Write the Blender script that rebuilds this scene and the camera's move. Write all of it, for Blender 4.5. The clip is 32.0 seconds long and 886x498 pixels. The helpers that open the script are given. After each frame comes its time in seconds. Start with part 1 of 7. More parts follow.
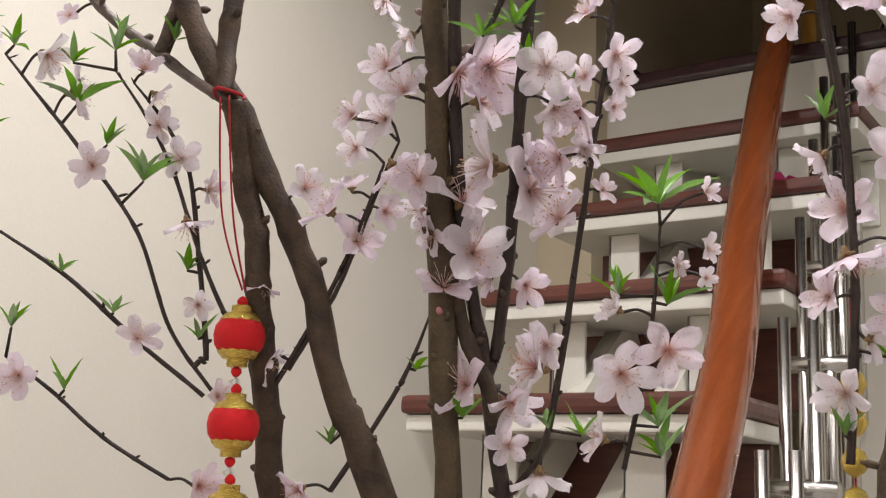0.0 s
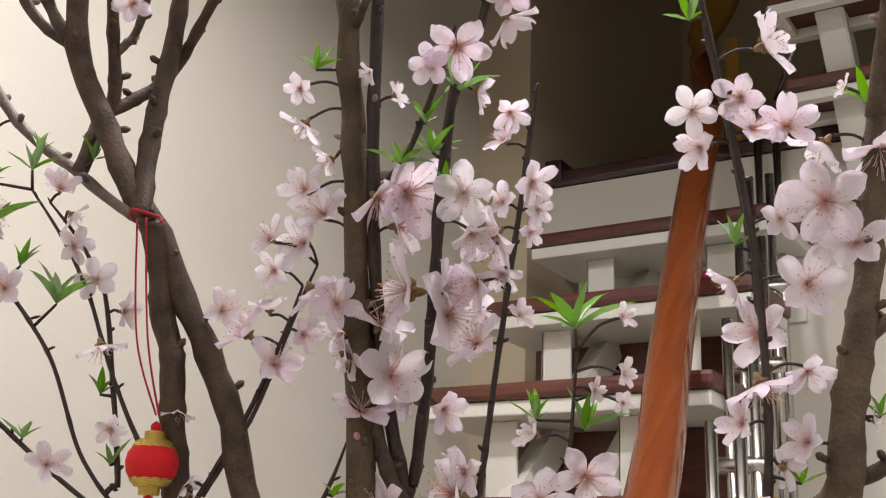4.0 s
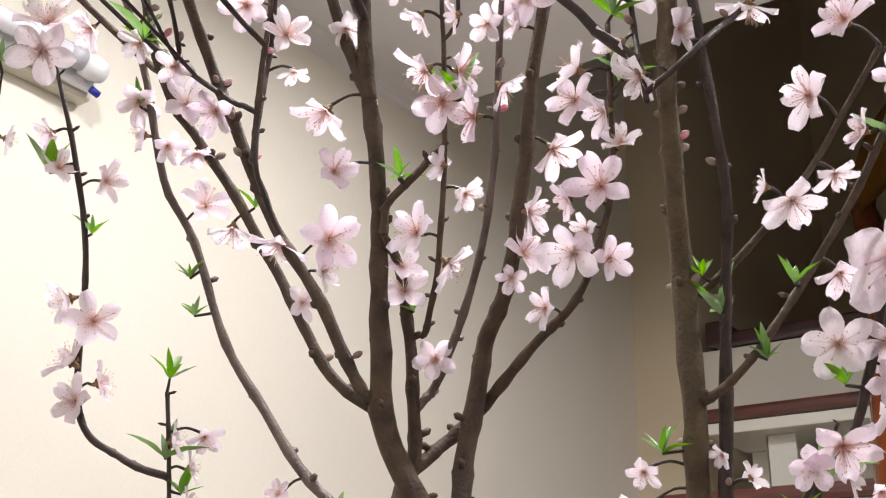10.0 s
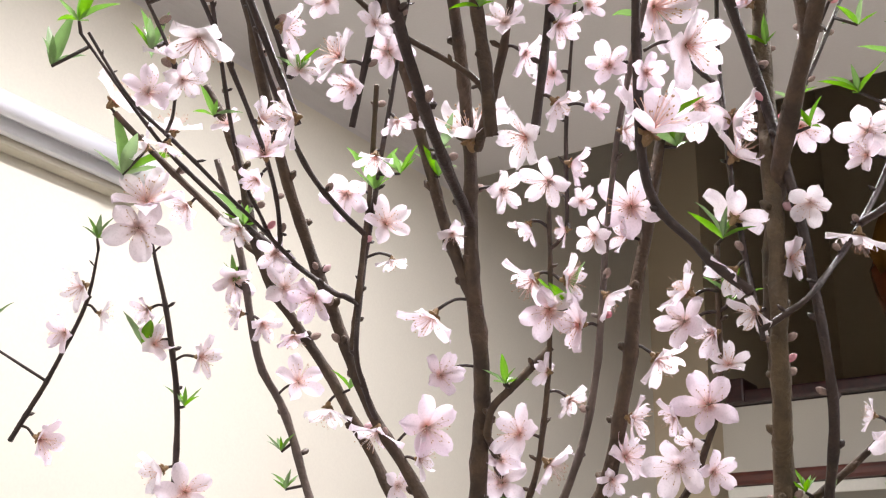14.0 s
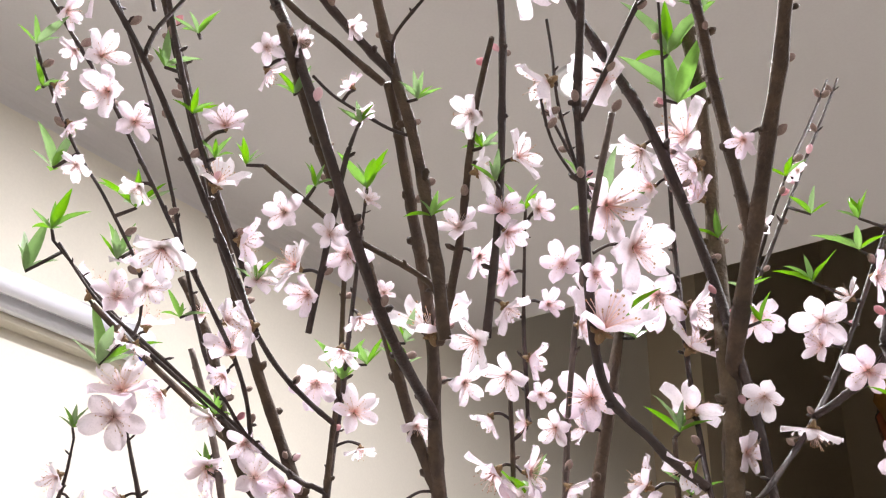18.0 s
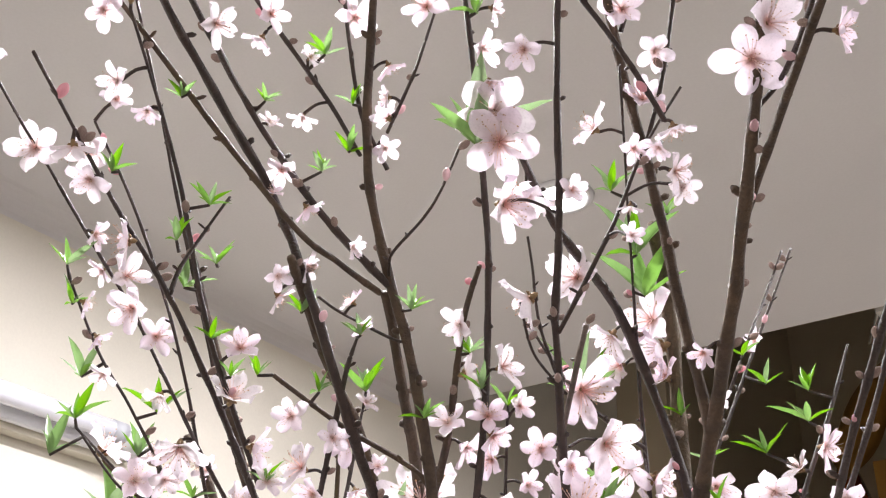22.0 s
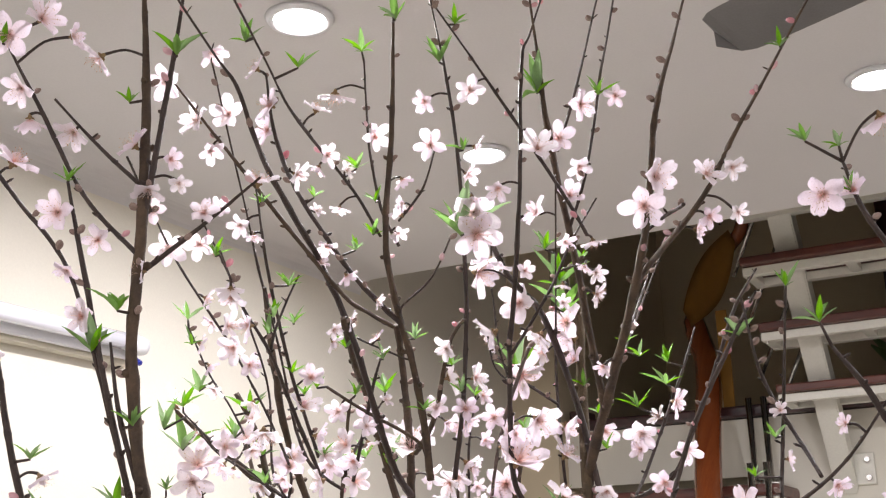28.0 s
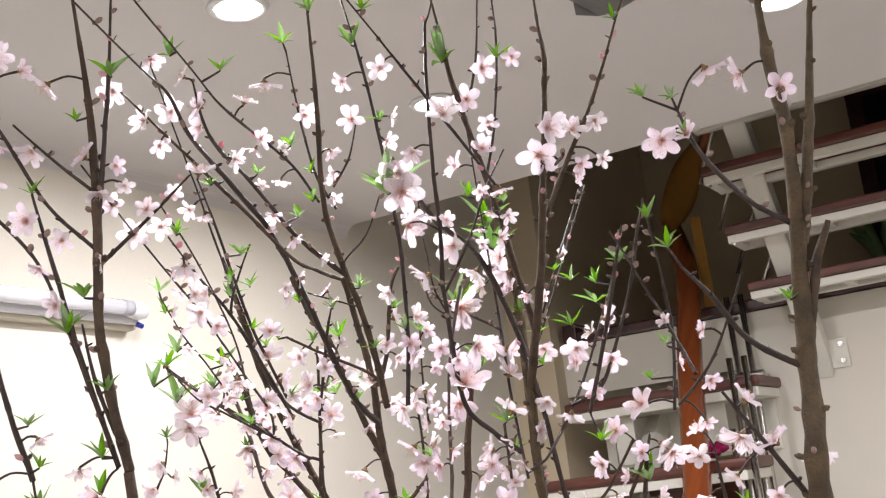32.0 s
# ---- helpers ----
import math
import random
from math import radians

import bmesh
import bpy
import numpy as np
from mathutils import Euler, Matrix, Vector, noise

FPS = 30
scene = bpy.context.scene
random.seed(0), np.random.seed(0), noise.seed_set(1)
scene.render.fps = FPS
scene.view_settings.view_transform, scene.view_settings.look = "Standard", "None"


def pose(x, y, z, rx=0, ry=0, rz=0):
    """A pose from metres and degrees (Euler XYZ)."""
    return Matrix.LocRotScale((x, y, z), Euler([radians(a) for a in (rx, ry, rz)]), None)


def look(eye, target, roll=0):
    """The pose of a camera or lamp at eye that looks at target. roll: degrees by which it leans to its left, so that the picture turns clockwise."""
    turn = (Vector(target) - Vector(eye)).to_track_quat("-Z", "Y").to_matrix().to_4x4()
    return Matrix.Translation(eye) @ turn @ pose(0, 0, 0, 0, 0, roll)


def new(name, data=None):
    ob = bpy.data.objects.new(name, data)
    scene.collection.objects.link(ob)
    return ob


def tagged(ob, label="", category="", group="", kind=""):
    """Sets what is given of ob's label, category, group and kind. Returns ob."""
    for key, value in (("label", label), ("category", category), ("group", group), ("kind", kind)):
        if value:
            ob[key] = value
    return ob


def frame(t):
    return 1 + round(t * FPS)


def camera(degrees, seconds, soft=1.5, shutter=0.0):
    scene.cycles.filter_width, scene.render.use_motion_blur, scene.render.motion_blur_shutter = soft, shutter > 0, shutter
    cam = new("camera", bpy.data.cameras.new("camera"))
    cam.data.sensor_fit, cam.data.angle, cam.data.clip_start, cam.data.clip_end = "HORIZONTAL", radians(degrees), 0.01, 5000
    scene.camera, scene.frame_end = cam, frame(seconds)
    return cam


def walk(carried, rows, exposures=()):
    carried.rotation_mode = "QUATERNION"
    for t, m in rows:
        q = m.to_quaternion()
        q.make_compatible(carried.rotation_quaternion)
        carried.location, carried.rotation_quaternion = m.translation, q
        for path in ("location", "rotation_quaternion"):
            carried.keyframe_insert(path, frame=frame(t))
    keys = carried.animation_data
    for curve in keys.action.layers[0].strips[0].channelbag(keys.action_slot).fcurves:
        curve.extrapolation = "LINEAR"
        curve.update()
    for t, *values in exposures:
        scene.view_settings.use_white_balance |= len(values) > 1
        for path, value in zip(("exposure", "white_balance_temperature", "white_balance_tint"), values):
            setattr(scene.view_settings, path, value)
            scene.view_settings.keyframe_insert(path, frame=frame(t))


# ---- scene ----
cam = camera(42.8, 32.0, 1.2)
PATH = [
    (0, (-0.238, 0.360, 1.524), (-1.135, 1.637, 1.877), 2.96),
    (0.5, (-0.249, 0.352, 1.506), (-1.070, 1.665, 1.909), 1.74),
    (1, (-0.237, 0.353, 1.511), (-1.036, 1.676, 1.926), 1.43),
    (1.5, (-0.223, 0.353, 1.520), (-1.016, 1.681, 1.930), 1.34),
    (2, (-0.215, 0.353, 1.526), (-0.982, 1.698, 1.929), 1.14),
    (2.5, (-0.206, 0.361, 1.534), (-0.974, 1.706, 1.934), 1.22),
    (3, (-0.214, 0.361, 1.548), (-1.006, 1.690, 1.957), 1.90),
    (3.5, (-0.220, 0.364, 1.549), (-1.024, 1.676, 1.989), 2.16),
    (5.5, (-0.226, 0.327, 1.566), (-1.087, 1.568, 2.093), 2.77),
    (6, (-0.232, 0.309, 1.568), (-1.095, 1.534, 2.128), 2.84),
    (6.5, (-0.249, 0.298, 1.567), (-1.105, 1.513, 2.160), 3.24),
    (7, (-0.248, 0.288, 1.581), (-1.109, 1.492, 2.188), 3.38),
    (7.5, (-0.244, 0.283, 1.592), (-1.112, 1.471, 2.220), 3.36),
    (8, (-0.250, 0.274, 1.606), (-1.129, 1.445, 2.249), 3.18),
    (8.5, (-0.287, 0.287, 1.633), (-1.164, 1.452, 2.292), 3.41),
    (9, (-0.324, 0.305, 1.681), (-1.213, 1.475, 2.310), 2.48),
    (9.5, (-0.341, 0.290, 1.709), (-1.228, 1.476, 2.312), 1.72),
    (10, (-0.356, 0.269, 1.735), (-1.246, 1.468, 2.310), 1.22),
    (10.5, (-0.363, 0.252, 1.751), (-1.268, 1.446, 2.314), 1.24),
    (11, (-0.373, 0.235, 1.765), (-1.287, 1.423, 2.326), 1.73),
    (11.5, (-0.397, 0.219, 1.774), (-1.309, 1.405, 2.340), 2.03),
    (12, (-0.414, 0.208, 1.779), (-1.313, 1.400, 2.353), 2.25),
    (12.5, (-0.413, 0.201, 1.787), (-1.303, 1.399, 2.364), 2.16),
    (13, (-0.398, 0.197, 1.806), (-1.280, 1.403, 2.378), 1.85),
    (13.5, (-0.387, 0.188, 1.832), (-1.266, 1.399, 2.397), 1.94),
    (14, (-0.383, 0.180, 1.851), (-1.262, 1.392, 2.415), 1.66),
    (14.5, (-0.378, 0.180, 1.858), (-1.257, 1.383, 2.441), 1.51),
    (16.5, (-0.355, 0.169, 1.859), (-1.180, 1.367, 2.525), 0.84),
    (17, (-0.345, 0.178, 1.869), (-1.191, 1.347, 2.559), 1.47),
    (17.5, (-0.337, 0.179, 1.880), (-1.199, 1.328, 2.583), 1.76),
    (18, (-0.339, 0.175, 1.880), (-1.196, 1.309, 2.614), 1.48),
    (18.5, (-0.332, 0.174, 1.886), (-1.198, 1.297, 2.627), 2.07),
    (19, (-0.332, 0.176, 1.883), (-1.200, 1.281, 2.649), 2.14),
    (19.5, (-0.331, 0.174, 1.892), (-1.192, 1.267, 2.682), 2.05),
    (20, (-0.336, 0.170, 1.895), (-1.199, 1.248, 2.704), 2.18),
    (20.5, (-0.334, 0.164, 1.904), (-1.193, 1.234, 2.728), 2.21),
    (21, (-0.328, 0.154, 1.915), (-1.183, 1.238, 2.724), 2.06),
    (21.5, (-0.304, 0.109, 1.924), (-1.142, 1.227, 2.703), 1.49),
    (22, (-0.284, 0.075, 1.950), (-1.103, 1.229, 2.697), 0.95),
    (22.5, (-0.272, 0.050, 1.962), (-1.048, 1.255, 2.674), -0.46),
    (23, (-0.256, 0.027, 1.965), (-0.989, 1.281, 2.636), -1.70),
    (23.5, (-0.253, 0.006, 1.976), (-0.980, 1.289, 2.596), -1.53),
    (24, (-0.235, -0.033, 1.978), (-0.979, 1.253, 2.573), -1.12),
    (24.5, (-0.202, -0.087, 1.981), (-0.941, 1.217, 2.542), -1.02),
    (25, (-0.162, -0.162, 1.981), (-0.905, 1.155, 2.504), -1.17),
    (25.5, (-0.158, -0.182, 1.996), (-0.901, 1.135, 2.517), -0.91),
    (26, (-0.168, -0.201, 2.012), (-0.916, 1.119, 2.520), -0.34),
    (26.5, (-0.173, -0.205, 2.013), (-0.926, 1.106, 2.537), -0.78),
    (28.5, (-0.135, -0.386, 2.022), (-0.847, 0.980, 2.455), -1.76),
    (29, (-0.109, -0.468, 2.008), (-0.804, 0.912, 2.424), -2.35),
    (29.5, (-0.091, -0.507, 1.999), (-0.765, 0.892, 2.381), -3.28),
    (30, (-0.095, -0.469, 2.006), (-0.766, 0.938, 2.365), -4.12),
    (30.5, (-0.071, -0.436, 2.011), (-0.773, 0.960, 2.358), -4.91),
    (31, (-0.030, -0.418, 2.017), (-0.779, 0.955, 2.357), -5.38),
    (31.5, (-0.020, -0.409, 2.011), (-0.778, 0.955, 2.365), -6.26),
    (32, (-0.004, -0.396, 2.005), (-0.775, 0.960, 2.359), -6.92),
]
walk(cam, [(t, look(eye, target, roll)) for t, eye, target, roll in PATH], [(0, -0.16, 6600, 10), (6.5, -0.17, 6650, 11), (10, -0.04, 6550, 11), (20, 0.10, 6400, 12), (26, 0.10, 6400, 12), (32, 0.10, 6450, 12)])

# ---- world and lamps ----
world = bpy.data.worlds.new("night_room")
scene.world = world
world.use_nodes = True
world.node_tree.nodes["Background"].inputs[0].default_value = (0.9, 0.93, 1.0, 1)
world.node_tree.nodes["Background"].inputs[1].default_value = 0.02

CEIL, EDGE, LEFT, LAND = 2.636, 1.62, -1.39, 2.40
# first three are seen; the others are unseen, added to light the room
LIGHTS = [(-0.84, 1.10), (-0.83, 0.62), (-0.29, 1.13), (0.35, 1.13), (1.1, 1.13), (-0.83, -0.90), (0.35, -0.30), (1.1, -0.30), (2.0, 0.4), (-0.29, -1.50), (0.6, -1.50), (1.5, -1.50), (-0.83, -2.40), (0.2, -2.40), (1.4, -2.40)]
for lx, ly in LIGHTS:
    lamp = bpy.data.lights.new("seen_or_added_lamp", "AREA")
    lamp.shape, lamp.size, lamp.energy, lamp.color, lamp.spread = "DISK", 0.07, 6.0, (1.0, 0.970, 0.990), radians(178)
    new("seen_or_added_lamp", lamp).matrix_world = pose(lx, ly, CEIL - 0.014)


# ---- materials ----
def mat(name, color, rough=0.6, metal=0.0, var=0.12, scale=40.0, fine=600.0, bump=0.15, second=None, trans=0.0, coat=0.0, dist=0.002):
    """A surface with a base colour that varies at two scales, a fine bump and its gloss."""
    m = bpy.data.materials.new(name)
    m.use_nodes = True
    n, l = m.node_tree.nodes, m.node_tree.links
    p = n["Principled BSDF"]
    p.inputs["Roughness"].default_value = rough
    p.inputs["Metallic"].default_value = metal
    p.inputs["Coat Weight"].default_value = coat
    tc = n.new("ShaderNodeTexCoord")
    big, small, mix, mix2 = n.new("ShaderNodeTexNoise"), n.new("ShaderNodeTexNoise"), n.new("ShaderNodeMix"), n.new("ShaderNodeMix")
    big.inputs["Scale"].default_value, small.inputs["Scale"].default_value = scale, fine
    big.inputs["Detail"].default_value, small.inputs["Detail"].default_value = 4, 3
    for t in (big, small):
        l.new(tc.outputs["Object"], t.inputs["Vector"])
    dark = second or tuple(c * (1 - var) for c in color)
    mix.data_type = mix2.data_type = "RGBA"
    mix.inputs[6].default_value, mix.inputs[7].default_value = (*dark, 1), (*color, 1)
    ramp = n.new("ShaderNodeMapRange")
    ramp.inputs[1].default_value, ramp.inputs[2].default_value = 0.35, 0.65
    l.new(big.outputs["Fac"], ramp.inputs[0])
    l.new(ramp.outputs[0], mix.inputs[0])
    mix2.blend_type = "MULTIPLY"
    mix2.inputs[0].default_value = min(1.0, var * 2)
    l.new(mix.outputs[2], mix2.inputs[6])
    l.new(small.outputs["Fac"], mix2.inputs[7])
    l.new(mix2.outputs[2], p.inputs["Base Color"])
    b = n.new("ShaderNodeBump")
    b.inputs["Strength"].default_value, b.inputs["Distance"].default_value = bump, dist
    l.new(small.outputs["Fac"], b.inputs["Height"])
    l.new(b.outputs[0], p.inputs["Normal"])
    return m


def wood(name, light, dark, rough=0.25, grain=(6, 1, 6), coat=0.5):
    """Varnished wood with long grain."""
    m = mat(name, light, rough, second=dark, scale=6, fine=90, var=0.2, bump=0.05, coat=coat)
    n, l = m.node_tree.nodes, m.node_tree.links
    mp = n.new("ShaderNodeMapping")
    mp.inputs["Scale"].default_value = grain
    tc = next(x for x in n if x.type == "TEX_COORD")
    l.new(tc.outputs["Object"], mp.inputs["Vector"])
    for t in [x for x in n if x.type == "TEX_NOISE"]:
        l.new(mp.outputs[0], t.inputs["Vector"])
        t.inputs["Distortion"].default_value = 1.2
    return m


def petal_material(name, tint, heart):
    """Thin petal: pink towards the heart, light shines through it."""
    m = bpy.data.materials.new(name)
    m.use_nodes = True
    n, l = m.node_tree.nodes, m.node_tree.links
    p, o = n["Principled BSDF"], n["Material Output"]
    tc, ln, r, nz, info = (n.new(x) for x in ("ShaderNodeTexCoord", "ShaderNodeVectorMath", "ShaderNodeValToRGB", "ShaderNodeTexNoise", "ShaderNodeObjectInfo"))
    ln.operation = "LENGTH"
    l.new(tc.outputs["Object"], ln.inputs[0])
    l.new(ln.outputs["Value"], r.inputs[0])
    e = r.color_ramp.elements
    e[0].position, e[0].color = 0.0, (*heart, 1)
    e[1].position, e[1].color = 0.9, (*tint, 1)
    mid = r.color_ramp.elements.new(0.30)
    mid.color = tuple(0.15 * a + 0.85 * c for a, c in zip(heart, tint)) + (1,)
    nz.inputs["Scale"].default_value = 16
    l.new(tc.outputs["Object"], nz.inputs["Vector"])
    speck = n.new("ShaderNodeMapRange")
    speck.inputs[1].default_value, speck.inputs[2].default_value, speck.inputs[3].default_value, speck.inputs[4].default_value = 0.3, 0.5, 0.9, 1.0
    l.new(nz.outputs["Fac"], speck.inputs[0])
    hsv = n.new("ShaderNodeHueSaturation")
    sat = n.new("ShaderNodeMapRange")
    sat.inputs[3].default_value, sat.inputs[4].default_value = 0.6, 1.35
    l.new(info.outputs["Random"], sat.inputs[0])
    l.new(sat.outputs[0], hsv.inputs["Saturation"])
    l.new(speck.outputs[0], hsv.inputs["Value"])
    l.new(r.outputs[0], hsv.inputs["Color"])
    l.new(hsv.outputs[0], p.inputs["Base Color"])
    p.inputs["Roughness"].default_value = 0.55
    tr, add = n.new("ShaderNodeBsdfTranslucent"), n.new("ShaderNodeMixShader")
    l.new(hsv.outputs[0], tr.inputs["Color"])
    add.inputs[0].default_value = 0.45
    l.new(p.outputs[0], add.inputs[1])
    l.new(tr.outputs[0], add.inputs[2])
    l.new(add.outputs[0], o.inputs["Surface"])
    return m


def leaf_material(name, tip, base):
    m = petal_material(name, tip, base)
    p = m.node_tree.nodes["Principled BSDF"]
    p.inputs["Roughness"].default_value = 0.35
    return m


def glow(name, color, strength):
    m = bpy.data.materials.new(name)
    m.use_nodes = True
    p = m.node_tree.nodes["Principled BSDF"]
    p.inputs["Emission Color"].default_value, p.inputs["Emission Strength"].default_value = (*color, 1), strength
    return m


WALL = mat("cream_wall_paint", (0.79, 0.75, 0.655), 0.75, var=0.05, scale=3, fine=350, bump=0.12, dist=0.001)
WHITE = mat("white_ceiling_paint", (0.74, 0.725, 0.725), 0.8, var=0.04, scale=2, fine=300, bump=0.06, dist=0.001)
# the cream wall paint again, darkened: stairwell shade is put into the colour
SHADED_WALL = mat("shaded_cream_paint", (0.66, 0.56, 0.40), 0.8, var=0.06, scale=3, fine=350, bump=0.1, dist=0.001)
STEEL_WHITE = mat("cream_painted_steel", (0.80, 0.78, 0.70), 0.4, var=0.06, scale=8, fine=200, bump=0.05)
REDWOOD = wood("red_brown_tread_wood", (0.15, 0.038, 0.022), (0.085, 0.02, 0.014), 0.45, (1, 8, 8), 0.15)
RAILWOOD = wood("orange_brown_rail_wood", (0.28, 0.072, 0.021), (0.225, 0.054, 0.016), 0.18, (9, 0.7, 0.7))
TRIMWOOD = wood("dark_maroon_trim_wood", (0.07, 0.018, 0.02), (0.035, 0.01, 0.012), 0.4)
CHROME = mat("brushed_steel", (0.62, 0.60, 0.57), 0.25, 1.0, var=0.05, scale=30, bump=0.03)
FLOOR = mat("floor_tile", (0.62, 0.60, 0.57), 0.3, var=0.1, scale=5)
TILEGAP = mat("tile_joint", (0.25, 0.22, 0.2), 0.8)
BARKS = {
    "bark": mat("brown_bark", (0.112, 0.068, 0.038), 0.7, second=(0.052, 0.031, 0.019), scale=60, fine=420, var=0.25, bump=0.6),
    "dark": mat("dark_twig_bark", (0.055, 0.030, 0.022), 0.55, second=(0.028, 0.015, 0.012), scale=80, fine=500, var=0.25, bump=0.5),
    "grey": mat("grey_brown_bark", (0.15, 0.103, 0.054), 0.75, second=(0.08, 0.054, 0.03), scale=45, fine=380, var=0.25, bump=0.7),
    "pale": mat("pale_shiny_bark", (0.19, 0.14, 0.115), 0.5, second=(0.10, 0.07, 0.06), scale=50, fine=380, var=0.25, bump=0.5),
}
PETAL = petal_material("pink_white_petal", (0.92, 0.83, 0.92), (0.62, 0.30, 0.22))
BUDPINK = petal_material("pink_bud", (0.80, 0.50, 0.55), (0.60, 0.28, 0.30))
STAMEN = petal_material("stamen_pink_cream", (0.92, 0.76, 0.71), (0.84, 0.50, 0.44))
ANTHER = mat("anther_brown_yellow", (0.72, 0.50, 0.28), 0.7, second=(0.56, 0.30, 0.18), scale=700)
SEPAL = mat("sepal_green_brown", (0.28, 0.22, 0.08), 0.6, second=(0.24, 0.10, 0.06), scale=300)
LEAF = leaf_material("fresh_green_leaf", (0.16, 0.34, 0.05), (0.23, 0.41, 0.085))
BUDGREY = mat("downy_grey_bud", (0.38, 0.30, 0.26), 0.9, second=(0.22, 0.13, 0.11), scale=300)
VELVET = mat("red_velvet", (0.74, 0.006, 0.012), 0.8, var=0.1, scale=200, fine=2500, bump=0.5, dist=0.0005)
VELVET.node_tree.nodes["Principled BSDF"].inputs["Sheen Weight"].default_value = 0.02
GOLD = mat("gold_foil", (0.97, 0.70, 0.17), 0.2, 1.0, var=0.12, scale=300, fine=900, bump=0.9)
CORD = mat("red_cord", (0.50, 0.01, 0.015), 0.8, var=0.2, scale=900)
PLASTIC = mat("clear_bead_plastic", (0.75, 0.77, 0.74), 0.1, var=0.05)
LAMPWHITE = mat("white_lamp_housing", (0.80, 0.81, 0.84), 0.35, var=0.03, scale=20)
TUBE = mat("white_glass_tube", (0.83, 0.84, 0.92), 0.12, var=0.02, scale=20, coat=0.8)
LAMPGREY = mat("grey_lamp_cap", (0.50, 0.51, 0.55), 0.35, var=0.05)
LAMPBLUE = mat("blue_lamp_pin", (0.02, 0.03, 0.35), 0.3, var=0.1)
OFFWHITE = mat("lamp_side_beige", (0.62, 0.58, 0.47), 0.5, var=0.05)
GLOW = glow("lit_downlight", (1.0, 0.97, 0.93), 42)
DARKGLASS = mat("dark_window_glass", (0.012, 0.011, 0.016), 0.08, var=0.2, scale=3)
FANGREY = mat("grey_fan_blade", (0.30, 0.29, 0.28), 0.45, var=0.08, scale=12)
MAGENTA = mat("magenta_ribbon", (0.48, 0.01, 0.12), 0.7, var=0.15, scale=200)
OCHRE = mat("ochre_cloth", (0.42, 0.20, 0.025), 0.8, var=0.2, scale=18)
# ---- helpers of this place ----
def mesh_of(bm, name, material, smooth=False):
    me = bpy.data.meshes.new(name)
    bmesh.ops.recalc_face_normals(bm, faces=bm.faces)
    bm.to_mesh(me)
    bm.free()
    for x in material if isinstance(material, (list, tuple)) else [material]:
        me.materials.append(x)
    if smooth:
        me.polygons.foreach_set("use_smooth", [True] * len(me.polygons))
    return me


def part(name, bm, material, parent=None, label="", smooth=False):
    """Links a bmesh as one mesh object, under a thing or a part."""
    ob = new(name, mesh_of(bm, name, material, smooth))
    if parent:
        ob.parent = parent
    return tagged(ob, label)


def thing(name, label, category, at=(0, 0, 0), group="", kind=""):
    ob = new(name)
    ob.location = at
    ob.empty_display_size = 0.05
    return tagged(ob, label, category, group, kind)


def box(bm, lo, hi, bevel=0.0):
    """A box between two corners, its edges rounded by bevel."""
    r = bmesh.ops.create_cube(bm, size=1)["verts"]
    for v in r:
        v.co = Vector([lo[k] + (v.co[k] + 0.5) * (hi[k] - lo[k]) for k in range(3)])
    if bevel:
        es = list({e for v in r for e in v.link_edges})
        bmesh.ops.bevel(bm, geom=es, offset=bevel, segments=2, affect="EDGES", profile=0.6)
    return bm


def slab(lo, hi, bevel=0.0):
    return box(bmesh.new(), lo, hi, bevel)


def catmull(pts, steps):
    out, n = [], len(pts) - 1
    for k in range(n):
        a, b, c, d = (np.array(pts[i]) for i in (max(k - 1, 0), k, k + 1, min(k + 2, n)))
        for f in np.arange(steps) / steps:
            out.append(0.5 * (2 * b + (c - a) * f + (2 * a - 5 * b + 4 * c - d) * f * f + (3 * b - a - 3 * c + d) * f ** 3))
    return out + [np.array(pts[-1])]


def sweep(bm, line, sides=8, wobble=0.0, cap=True, index=0):
    """A tube along rows of x, y, z, radius."""
    rings, up = [], Vector((0.31, 0.17, 0.93))
    for i, q in enumerate(line):
        a, b = Vector(line[max(i - 1, 0)][:3]), Vector(line[min(i + 1, len(line) - 1)][:3])
        d = (b - a).normalized() if (b - a).length > 1e-9 else Vector((0, 0, 1))
        s = d.cross(up).normalized() if abs(d.dot(up)) < 0.98 else d.cross(Vector((1, 0, 0))).normalized()
        t = d.cross(s)
        ring = []
        for k in range(sides):
            w = 2 * math.pi * k / sides
            r = q[3] * (1 + wobble * noise.noise(Vector(q[:3]) * 60 + Vector((k * 1.7, 0, 0))))
            ring.append(bm.verts.new(Vector(q[:3]) + (s * math.cos(w) + t * math.sin(w)) * r))
        rings.append(ring)
    fs = []
    for a, b in zip(rings, rings[1:]):
        for k in range(sides):
            fs.append(bm.faces.new((a[k], a[(k + 1) % sides], b[(k + 1) % sides], b[k])))
    if cap:
        fs.append(bm.faces.new(rings[0]))
        fs.append(bm.faces.new(rings[-1]))
    for f in fs:
        f.material_index = index
    return bm


def lathe(bm, profile, sides=20, index=0, origin=(0, 0, 0)):
    """Turns rows of radius, height about z."""
    rings = [[bm.verts.new((origin[0] + r * math.cos(2 * math.pi * k / sides), origin[1] + r * math.sin(2 * math.pi * k / sides), origin[2] + h)) for k in range(sides)] for r, h in profile]
    for a, b in zip(rings, rings[1:]):
        for k in range(sides):
            bm.faces.new((a[k], a[(k + 1) % sides], b[(k + 1) % sides], b[k])).material_index = index
    for r in (rings[0], rings[-1]):
        bm.faces.new(r).material_index = index
    return bm


# ---- the room ----
def structure(name, lo, hi, material, label, bevel=0.0):
    return tagged(part(name, slab(lo, hi, bevel), material), label, name.split("_")[0], kind="structure")


